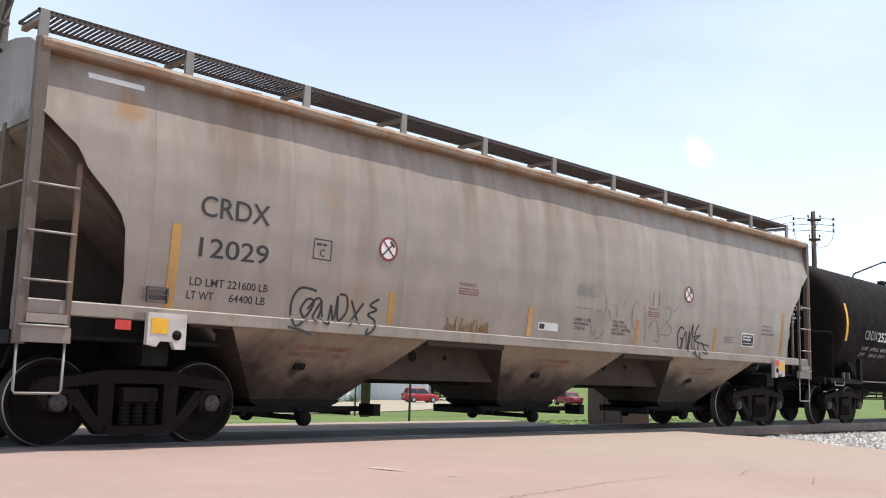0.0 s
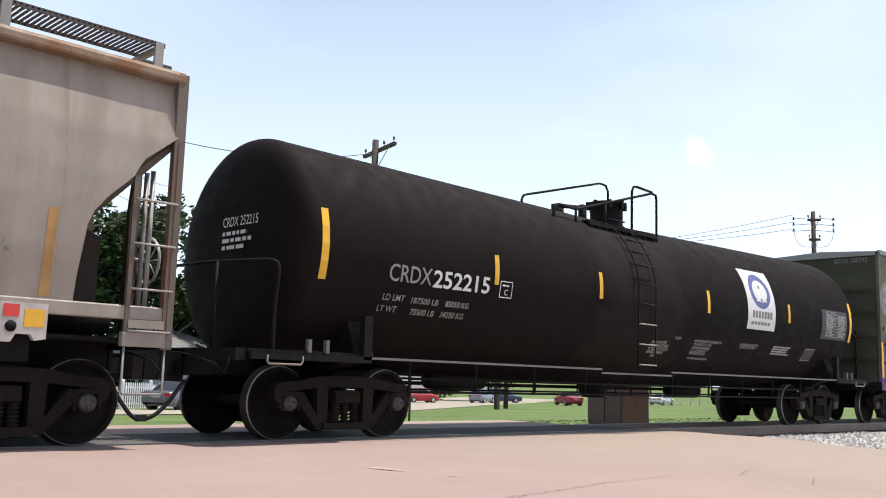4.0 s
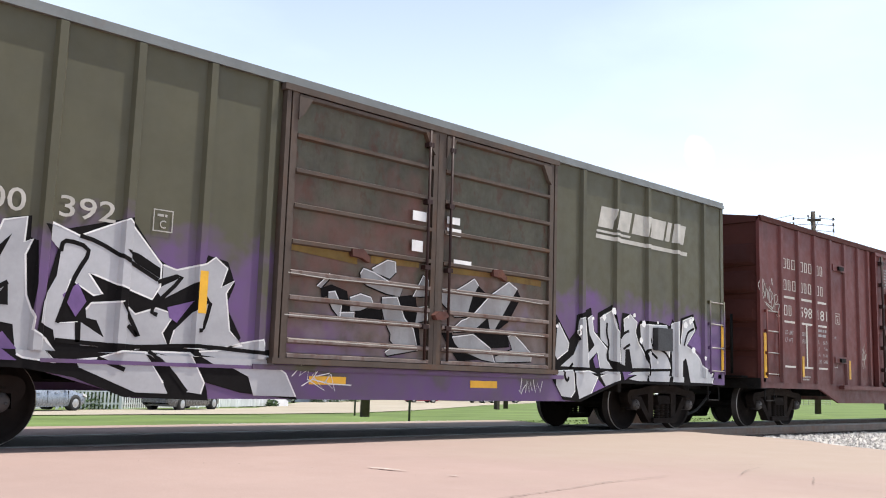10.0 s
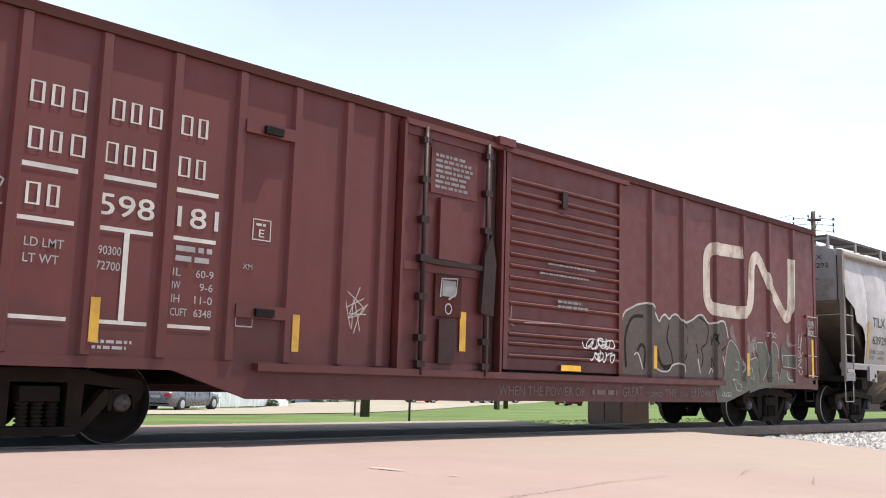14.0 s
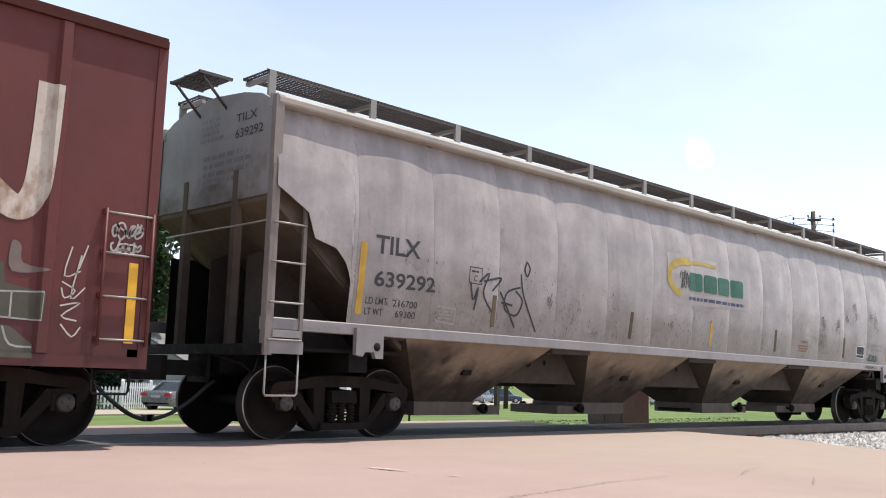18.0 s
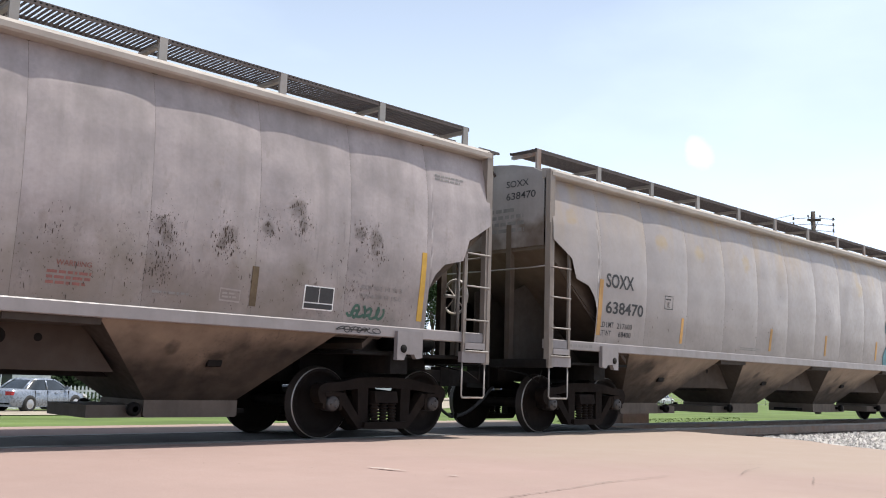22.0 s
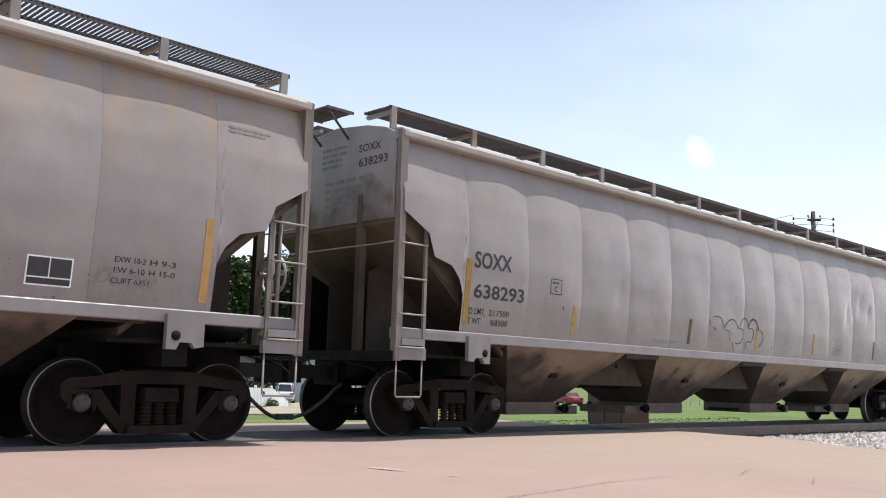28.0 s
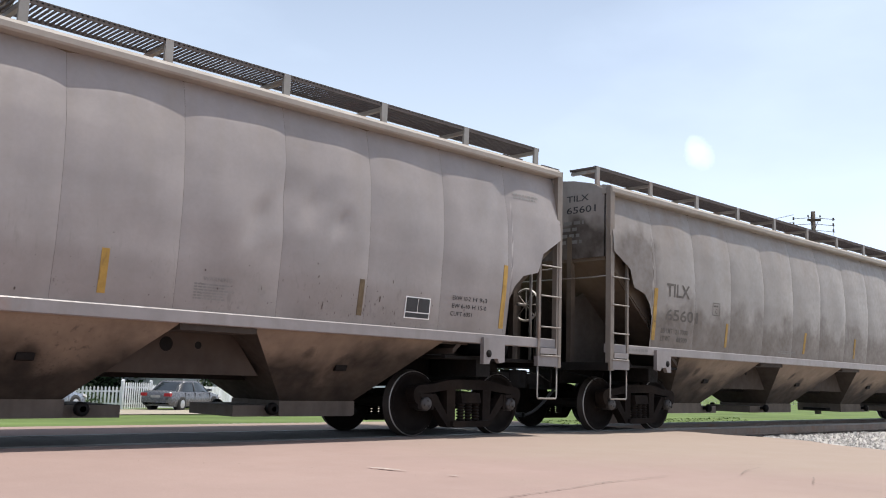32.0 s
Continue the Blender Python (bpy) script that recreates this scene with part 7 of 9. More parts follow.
writing(car, "data_stencil", PALE, data_c, "white stencilled weights and dimensions")
writing(car, "plate_mark", CHALK, lambda b: (plate_box(b, 3.66, 3.90, 2.36, 2.60, BW, "E"), plate_box(b, 3.5, 3.72, 1.34, 1.46, BW)))
tape(car, BW, [(.19, 1.03, 1.96)], YELL, .13, "yellow reflector strip")
tape(car, BW, [(18.40, 1.08, 1.92)], YELL, .10, "yellow reflector strip")
tape(car, lambda x, z: -1.54, [(1.83, 1.08, 1.53), (4.30, 1.08, 1.52), (12.0, 1.1, 1.5), (15.35, 1.05, 1.5)], AMBER, .10, "yellow reflector strip")
TAG_A = [[(-0.03, 2.84), (-0.09, 2.96), (0.02, 3.05), (0.06, 3.18), (0.11, 2.83)], [(-0.03, 3.04), (0.07, 2.72), (0.11, 2.83)], [(0.09, 3.08), (0.19, 2.74), (0.25, 3.01)], [(0.12, 3.07), (0.26, 2.86)], [(0.09, 2.83), (0.2, 2.78), (0.03, 2.6), (0.03, 2.55)], [(0.25, 3.01), (0.19, 2.68), (0.29, 2.9), (0.33, 2.65), (0.4, 2.95)], [(0.31, 2.76), (0.45, 2.91)], [(0.45, 2.91), (0.39, 2.6), (0.56, 2.74), (0.49, 2.86)], [(0.51, 2.83), (0.47, 2.51), (0.59, 2.57), (0.61, 2.81)], [(0.61, 2.8), (0.64, 2.4)], [(0.61, 2.76), (0.72, 2.8), (0.77, 2.7), (0.64, 2.58)], [(0.64, 2.58), (0.85, 2.59), (0.7, 2.34), (0.92, 2.37), (0.95, 2.33)], [(0.18, 2.61), (0.56, 2.48)], [(0.24, 2.56), (0.55, 2.43)], [(0.48, 3.0), (0.51, 3.13), (0.54, 2.99)]]
TAG_B = [[(5.07, 1.77), (5.18, 1.4), (5.2, 1.78), (5.32, 1.38)], [(5.1, 1.87), (5.38, 1.65), (5.11, 1.54), (5.44, 1.73)], [(5.14, 1.59), (5.41, 1.6)], [(5.3, 1.94), (5.14, 1.59)], [(5.04, 1.65), (5.37, 1.8)], [(5.22, 1.35), (5.31, 1.6), (5.41, 1.7)]]
writing(car, "graffiti_tag", CHALK, lambda b: [stroke(b, smooth_line(q, 4), .020, BW) for q in TAG_A], "thin white sprayed tag")
writing(car, "graffiti_tag", CHALK, lambda b: [stroke(b, smooth_line(q, 4), .012, BW) for q in TAG_B], "thin white scratched tag")
writing(car, "graffiti_tag", CHALK, lambda b: [stroke(b, smooth_line(q, 3), .016, BW) for q in ([(17.74, 2.02), (17.68, 1.72), (17.84, 1.78)], [(17.66, 1.66), (17.80, 1.58), (17.70, 1.50), (17.66, 1.60)], [(17.84, 1.94), (17.76, 1.50), (17.90, 1.62)], [(17.66, 1.42), (17.86, 1.46), (17.68, 1.32), (17.84, 1.28)], [(17.68, 1.24), (17.80, 1.12), (17.88, 1.22)], [(17.90, 2.05), (17.82, 1.80)])], "thin white upright tag")
writing(car, "graffiti_tag", CHALK, lambda b: (scribble(b, 18.14, 18.46, 2.16, 2.34, 5, .022, BW, 41), scribble(b, 18.14, 18.46, 2.00, 2.14, 5, .020, BW, 42)), "pale sprayed patch above the ladder")


def ribbon(b):
    """The railway's emblem: one continuous cream ribbon."""
    pts = [(15.24, 3.53), (14.42, 3.50), (14.06, 3.47), (13.87, 3.31), (13.84, 2.9), (13.86, 2.51), (14.04, 2.32), (14.5, 2.30), (15.2, 2.31), (15.48, 2.42), (15.60, 2.69), (15.65, 3.3), (15.83, 3.50), (16.02, 3.40), (16.44, 2.94), (16.91, 2.50), (17.17, 2.34), (17.32, 2.51), (17.37, 3.01), (17.39, 3.63)]
    stroke(b, [pts[0]] + smooth_line(pts[1:], 5), .25, RB)


RB = RibSurf(1.48, .82, (.93, 1.76, 2.58, 3.41, 4.20, 5.0, 5.62, 11.95, 13.0, 14.2, 15.3, 16.4, 17.5), .08, .05)
writing(car, "ribbon_emblem", EMBLEM, ribbon, "cream ribbon emblem")
bub = [(10.98, .98), (11.0, 1.75), (11.12, 2.02)] + [(11.35, 2.13), (11.55, 2.2), (11.88, 2.24), (12.03, 2.14), (12.19, 1.95), (12.27, 2.02), (12.39, 2.08), (12.53, 2.01), (12.63, 2.08), (12.79, 2.1), (12.99, 1.98), (13.12, 1.98), (13.36, 2.06), (13.52, 2.14), (13.7, 2.15), (13.86, 2.03), (14.04, 2.02), (14.42, 2.09), (14.55, 2.02), (14.65, 1.76), (14.54, 1.62), (14.41, 1.34), (14.41, 1.07)] + [(14.41, .98)]
b = Build()
flat(b, bub, RB, 0, 0)
g = part("graffiti", b, TAUPE, car, "taupe bubble graffiti edged in white")
b = Build()
stroke(b, smooth_line(bub[1:-4], 4), .035, RB, 0, .002)
for q in [[(11.42, 1.32), (11.5, 1.36), (11.58, 1.29), (11.68, 1.08)],
    [(12.13, 1.1), (12.27, 1.06), (12.5, 1.07), (12.64, 1.18), (12.93, 1.21), (13.0, 1.06)],
    [(13.51, 1.32), (13.59, 1.05)],
    [(13.9, 1.06), (13.99, 1.16), (14.03, 1.08)],
    [(14.43, 1.41), (14.5, 1.22)]]:
    stroke(b, smooth_line(q, 4), .03, RB, 0, .003)
part("graffiti_highlight", b, CHALK, g, "white sprayed edge")
b = Build()
for q in [[(12.52, 1.91), (12.45, 1.64), (12.59, 1.41), (12.64, 1.21)],
    [(12.99, 1.96), (13.13, 1.7), (13.07, 1.45), (12.98, 1.29)],
    [(12.14, 1.49), (12.22, 1.27), (12.34, 1.16), (12.61, 1.19)],
    [(13.56, 2.11), (13.82, 2.01), (13.89, 1.86), (13.81, 1.63), (13.64, 1.52), (13.69, 1.36), (13.63, 1.17)],
    [(13.46, 1.6), (13.51, 1.42)],
    [(14.38, 1.51), (14.54, 1.59)],
    [(13.98, 1.77), (14.03, 1.61)],
    [(14.0, 1.61), (14.13, 1.82), (14.19, 1.59)],
    [(14.21, 1.82), (14.14, 1.72), (14.26, 1.63)],
    [(14.0, 1.1), (14.0, 1.35), (14.1, 1.2)]]:
    stroke(b, smooth_line(q, 4), .035, RB, 0, .002)
for q in ([(11.18, 1.1), (11.15, 1.6), (11.35, 1.95), (11.7, 2.0)], [(11.5, 1.36), (11.62, 1.5), (11.75, 1.42), (11.72, 1.1)], [(12.15, 1.3), (12.35, 1.12), (12.6, 1.15)]):
    stroke(b, smooth_line(q, 4), .06, RB, 0, .0015)
part("graffiti_outline", b, FADED, g, "faded black sprayed lines")
b = Build()
for q in ([(14.11, 0.78), (14.42, 0.88), (14.5, 1.16), (14.55, 1.45), (14.64, 1.65), (14.76, 1.73), (14.93, 1.65), (15.05, 1.53), (15.23, 1.25), (15.28, 1.04), (15.43, 0.96), (15.44, 0.76), (14.95, 0.63), (14.55, 0.53), (14.18, 0.53)],
          [(15.28, 1.04), (15.4, 1.33), (15.8, 1.43), (15.86, 1.23), (15.96, 0.93), (15.61, 0.76), (15.43, 0.75)],
          [(15.43, 0.96), (15.96, 0.93), (16.72, 1.11), (16.86, 1.01), (16.86, 0.9), (15.85, 0.79), (15.44, 0.71)]):
    flat(b, q, RB, 0, .001 + .0004 * (q[0][0] > 15.4) + .0004 * (q[0][0] > 15.2))
g = part("graffiti", b, OLIVE_S, car, "grey olive block graffiti")
for q in ([(15.81, 1.72), (16.03, 1.74), (16.18, 1.78), (16.33, 1.47), (16.2, 1.04), (15.96, 0.93), (15.85, 1.44)],
          [(16.35, 1.63), (16.41, 1.77), (16.71, 1.71), (16.73, 1.44), (16.65, 1.05), (16.26, 1.04)],
          [(16.92, 1.78), (17.09, 1.8), (17.12, 1.6), (17.5, 1.54), (17.48, 1.26), (16.95, 1.29), (16.84, 1.53)],
          [(16.84, 1.25), (17.2, 1.19), (17.42, 1.03), (17.43, 0.89), (16.86, 0.9)]):
    b = Build()
    flat(b, q, RB, 0, .0026)
    part("graffiti_letter", b, OLIVE_S, g)
for q in ([(14.7, 1.94), (14.82, 2.03), (14.89, 1.86), (14.98, 1.68), (14.76, 1.8)], [(15.31, 1.8), (15.39, 1.89), (15.51, 1.85), (15.59, 1.42), (15.45, 1.41), (15.38, 1.61)], [(17.15, 2.0), (17.24, 1.98), (17.27, 1.81), (17.53, 1.76), (17.17, 1.72)]):
    b = Build()
    flat(b, smooth_line(q, 4, True), RB, 0, .0014)
    part("graffiti_drip", b, FOG, g, "thin grey spray")
b = Build()
for q in ([(14.5, 1.16), (14.55, 1.45), (14.64, 1.65), (14.76, 1.73), (14.93, 1.65), (15.05, 1.53), (15.23, 1.25)], [(15.4, 1.33), (15.8, 1.43), (15.85, 1.23)], [(15.82, 1.51), (15.8, 1.72), (16.06, 1.74)],
          [(16.16, 1.78), (16.31, 1.52), (16.28, 1.25), (16.05, 0.97)], [(16.36, 1.55), (16.4, 1.78), (16.71, 1.71), (16.74, 1.44)], [(15.2, 1.39), (15.25, 1.2), (15.17, 1.04)], [(17.13, 1.19), (17.21, 1.02), (17.42, 1.0)]):
    stroke(b, smooth_line(q, 3), .020, RB, 0, .003)
for q in ([(16.93, 1.51), (17.48, 1.54), (17.47, 1.26), (16.95, 1.28), (16.93, 1.51)], [(17.19, 1.52), (17.19, 1.27)], [(14.82, 0.98), (15.12, 0.86), (15.08, 0.74), (14.92, 0.76), (14.82, 0.98)],
          [(15.48, 1.19), (15.59, 1.22), (15.68, 0.97), (15.55, 1.01), (15.48, 1.19)], [(14.93, 1.33), (15.05, 1.31), (15.05, 1.16), (14.91, 1.16)], [(16.65, 1.16), (16.75, 1.14), (16.72, 1.0)], [(16.82, 1.14), (16.82, 1.01)], [(14.11, 0.78), (14.2, 0.53)]):
    stroke(b, q, .018, RB, 0, .003)
scribble(b, 15.58, 15.74, 1.46, 1.85, 4, .014, RB, 63, 0, .003)
scribble(b, 16.2, 16.66, 1.87, 1.98, 4, .014, RB, 64, 0, .003)
scribble(b, 14.36, 14.67, .62, .73, 4, .012, RB, 65, 0, .003)
part("graffiti_highlight", b, PALE, g, "thin pale outlines")
SB = lambda x, z: -1.512
writing(car, "chalk_line", FOG, lambda b: (letters(b, "WHEN THE POWER OF", 7.95, 10.0, .60, .74, SB, weight=-.01), bars(b, 10.2, 10.9, .60, .74, 1, SB, 52), letters(b, "GREAT", 11.05, 11.65, .60, .76, SB, 0, .02, 0), letters(b, "THE", 12.35, 12.72, .60, .74, SB, 0, .02, 0), scribble(b, 11.75, 12.25, .60, .70, 5, .012, SB, 66), scribble(b, 12.85, 13.12, .61, .70, 4, .012, SB, 68), letters(b, "of Power", 13.22, 14.05, .60, .78, SB, 0, .03, .003)), "chalk-like white scrawl on the sill")

FAINT = M("soot_dimmed_stencil", (0.10, 0.086, 0.076), 0.7, var=0.3, vscale=5, bump=0.0)
CHIP = M("bare_rusty_paint_chips", (0.092, 0.074, 0.064), 0.9, spec=0.1, var=0.3, vscale=8, bump=0.0)
# -- pale covered hoppers
HOPS = []
DENTS = (((8.4, 2.9, .3, .02), (13.0, 3.0, .35, .02), (5.2, 2.4, .3, .015)), ((7.5, 3.0, .5, .03), (10.8, 2.9, .4, .03), (4.4, 3.1, .5, .02), (13.4, 3.2, .5, .03)),
         ((14.22, 2.62, .24, .06), (14.62, 2.95, .30, .04), (14.98, 2.86, .20, .05), (15.44, 2.72, .16, .05), (5.0, 2.4, .2, .03), (18.4, 3.4, .35, .05)), ())
for i, (x0, L, paint, mk, num, ld_, lt_, lab, plate) in enumerate((
        (14.28, 20.04, HOP_C, "TILX", "639292", "216700", "69300", "pale grey grime-streaked four-bay covered hopper with faded logo", "C"),
        (35.78, 20.05, HOP_Y, "SOXX", "638470", "217600", "68400", "pale grey four-bay covered hopper with teal graffiti", "E"),
        (57.42, 19.82, HOP_B, "SOXX", "638293", "217500", "68500", "pale grey four-bay covered hopper with dented side panels", "C"),
        (78.66, 20.05, HOP_D, "TILX", "65601", "217000", "68900", "pale grey covered hopper with brown-stained ends", "C"))):
    car, sf = hopper("covered_hopper", lab, L, paint, ROOF_B, BAYS_B, CUT_B, 1.345, (.030, .020, .036, .028)[i], 4.58, dents=DENTS[i], gap=.0011)
    CARS.append((car, x0))
    HOPS.append((car, sf))
    hopper_marks(car, sf, mk, num, ld_, lt_, x=(1.53, 1.38, 1.36, 1.58)[i], ink=FAINT if i == 3 else None, plate=plate, plate_x=(3.29, 3.15, 3.08, 3.2)[i])
    strip = (YELL_W, YELL_D, OCHRE, OCHRE)[i]
    tape(car, sf, [((1.35, 1.26, 1.27, 1.27)[i], 1.60, 2.52), (L - 1.30, 1.57, 2.50)], strip, .10)
    for q, x in enumerate(((3.87, 7.33, 10.0, 12.64, 16.1), (3.79, 7.23, 9.9, 12.82, 16.0), (3.73, 7.19, 9.79, 12.42, 15.82), (3.8, 7.2, 9.9, 12.6, 16.0))[i]):
        tape(car, sf, [(x, 1.58, 2.04)], TAPE_W if (i, q) in ((0, 0), (0, 1), (0, 3), (0, 4), (2, 1), (2, 4)) else strip, .085, "sooty reflector strip" if i == 0 else "faded yellow reflector strip")
    end_letters(car, mk, -.55, -1.03, 3.97, 4.08, BLACK)
    end_letters(car, num, -.55, -1.18, 3.76, 3.88, BLACK)
    end_bars(car, .2, -1.0, 3.2, 3.65, 4, GREYT, 3 + i)
    end_bars(car, .3, -.3, 3.8, 4.15, 4, GREYT, 13 + i)
    for words, q0, q1, z0 in (("EXW 10-2", 2.36, 2.02, 1.91), ("H 9-3", 1.97, 1.67, 1.91), ("EW 6-10", 2.36, 2.02, 1.80), ("H 15-0", 1.97, 1.67, 1.80), ("CUFT 6351", 2.38, 1.96, 1.69)):
        if i or z0 > 1.7:
            writing(car, "dimension_stencil", GREYT if i == 0 else BLACK, lambda b: letters(b, words, L - q0, L - q1, z0, z0 + .06, sf))
    writing(car, "sill_stencil", GREYT, lambda b: bars(b, .5, 1.25, 1.36, 1.44, 1, lambda x, z: -1.519, 4))
    writing(car, "side_stencil", GREYT, lambda b: bars(b, 6.0, 6.9, 1.55, 1.62, 2, sf, 5))
    writing(car, "side_stencil", GREYT, lambda b: bars(b, L - 1.1, L - .5, 3.55, 3.65, 2, sf, 6))
    writing(car, "notice_panel", [BLACK, WHITE], lambda b: (panel(b, L - 3.24, L - 2.78, 1.60, 1.89, sf, 1, 2, 1, .002), panel(b, L - 3.225, L - 3.02, 1.69, 1.875, sf, 0, 1, 1, .004), panel(b, L - 3.005, L - 2.795, 1.69, 1.875, sf, 0, 1, 1, .004), panel(b, L - 3.225, L - 2.795, 1.615, 1.675, sf, 0, 1, 1, .004)), "black inspection panel")

car, sf = HOPS[0]


writing(car, "decal", DECAL, lambda b: drape(b, [(8.48, 2.30), (11.45, 2.34), (11.40, 2.72), (10.16, 2.96), (10.14, 3.20), (8.43, 3.22)], sf, 0, -.003), "pale square decal film")


def arc(b):
    ring = smooth_line([(8.86, 2.49), (8.60, 2.58), (8.48, 2.78), (8.58, 2.98), (8.86, 3.08), (9.2, 3.10)], 6)
    stroke(b, ring, .13, sf, 0, .002)
    stroke(b, smooth_line([(9.2, 3.10), (9.7, 3.11), (10.12, 3.09)], 6), .06, sf, 0, .002)


writing(car, "emblem_arc", GOLD_L, arc, "faded gold arc of the emblem")
for k in range(4):
    x = 9.13 + .52 * k
    writing(car, "emblem_block", GREEN_L, lambda b: drape(b, [(x + .02, 2.57), (x + .44, 2.57), (x + .47, 2.61), (x + .47, 2.86), (x + .43, 2.91), (x + .03, 2.91), (x, 2.87), (x, 2.61)], sf, 0, .004), "dark green emblem block")
writing(car, "emblem_line", NAVY_D, lambda b: bars(b, 9.14, 11.45, 2.37, 2.48, 1, lambda x, z: sf(x, z) - .004, 4, 1.0), "navy line of small lettering")
writing(car, "spray_scrawl", BLACK, lambda b: scribble(b, 8.82, 9.16, 2.58, 2.94, 5, .016, lambda x, z: sf(x, z) - .004, 19), "black scrawl over the emblem")
writing(car, "graffiti_tag", BLACK, lambda b: [stroke(b, smooth_line(q, 5), .032, sf) for q in ([(3.32, 2.19), (3.40, 1.94), (3.48, 2.12), (3.44, 1.80)], [(3.50, 2.20), (3.71, 2.34), (3.60, 2.05), (3.82, 1.80)], [(3.60, 2.22), (3.99, 2.30), (3.80, 2.10)],
        [(4.40, 2.20), (4.12, 2.10), (4.10, 1.86), (4.35, 1.78), (4.46, 2.0), (4.30, 2.14)], [(3.98, 2.1), (4.35, 1.60)], [(4.52, 2.60), (4.60, 2.50), (4.54, 2.38), (4.48, 2.48), (4.52, 2.60)], [(4.40, 2.40), (4.50, 2.05), (4.84, 1.56)], [(4.02, 1.95), (4.25, 1.92)])], "worn black sprayed tag")
writing(car, "repair_stencil", DECAL, lambda b: (stroke(b, [(2.72, 1.60), (3.06, 1.57), (3.08, 1.78), (2.74, 1.80)], .03, sf, closed=True), bars(b, 2.76, 3.04, 1.62, 1.76, 3, sf, 5)), "pale stencilled repair box")
writing(car, "graffiti_tag", TAG_G, lambda b: scribble(b, 17.48, 18.08, 1.55, 1.71, 6, .036, sf, 73), "green sprayed tag")
writing(car, "faded_stencil", DIM_R, lambda b: letters(b, "WARNING", 13.80, 14.16, 1.82, 1.875, sf), "faded red stencilled word")
writing(car, "faded_stencil", DIM_R, lambda b: bars(b, 13.72, 14.20, 1.62, 1.78, 3, sf, 6), "faded red stencilled lines")
writing(car, "faded_stencil", GREYT, lambda b: bars(b, 14.85, 15.40, 1.62, 1.67, 1, sf, 8), "worn stencilled line")
writing(car, "repair_stencil", DECAL, lambda b: (stroke(b, [(15.66, 1.62), (15.92, 1.61), (15.92, 1.74), (15.66, 1.75)], .02, sf, closed=True), bars(b, 15.69, 15.89, 1.64, 1.72, 2, sf, 5)), "pale stencilled repair box")
writing(car, "graffiti_tag", BLACK, lambda b: (scribble(b, 17.35, 18.02, 1.36, 1.43, 7, .013, lambda x, z: -1.52, 74),), "small black marker tag")


def stuff(ob):
    return tagged(ob, ob["label"], kind="stuff")


def chips(b, seed, n, spots, sx, sz, lo=1.5, hi=3.3, rmax=.015):
    """Small ragged flakes of lost paint, thicker towards the sill."""
    r = random.Random(seed)
    for k in range(n):
        c = r.choice(spots)
        cx, cz = c[0] + r.gauss(0, sx), c[1] + r.gauss(0, sz)
        if not (lo < cz < hi and cx > 1.35):
            continue
        q = rmax * r.random() ** 2.2 + .003
        tall, lean = r.choice((.8, 1.5, 2.4, 3.6, 5.0)), r.uniform(-.5, .5)
        pts = []
        for a in range(6):
            t, m = a * 1.047 + r.uniform(-.3, .3), .62 * q * r.uniform(.35, 1.15)
            pts.append((cx + m * math.cos(t) + lean * m * math.sin(t), cz + tall * m * math.sin(t)))
        flat(b, pts, sf, 0, .001)


rc = random.Random(31)
CLUMPS = [(rc.uniform(1.6, 18.6), rc.choice((1.62, 1.75, 1.9, 2.1, 2.3)) + rc.gauss(0, .08)) for k in range(110)] + [(x, z) for x, z, r in SMEARS for k in range(3)]
stuff(writing(car, "paint_wear", CHIP, lambda b: (chips(b, 5, 3600, CLUMPS, .11, .13, rmax=.010), chips(b, 6, 700, [(x * 1.5, 1.62) for x in range(1, 13)], .6, .10, rmax=.009)), "dark chipped paint spots in clumps"))
stuff(writing(car, "soot_smear", CHIP, lambda b: chips(b, 7, 420, [(x, z) for x, z, r in SMEARS], .06, .09, rmax=.016), "dark smeared scuffs"))
car, sf = HOPS[1]
stuff(writing(car, "paint_wear", CHIP, lambda b: (chips(b, 15, 130, [(x * 1.5, 1.9) for x in range(1, 13)], .7, .35, rmax=.014), chips(b, 16, 40, ((7.2, 2.05), (9.9, 2.6)), .25, .06)), "dark chipped paint spots"))
writing(car, "scuff_marks", GREYT, lambda b: (scribble(b, 17.45, 17.75, 1.66, 1.86, 3, .016, sf, 81), scribble(b, 17.85, 18.2, 1.62, 1.80, 4, .012, sf, 83)), "dark scrawled scuffs")
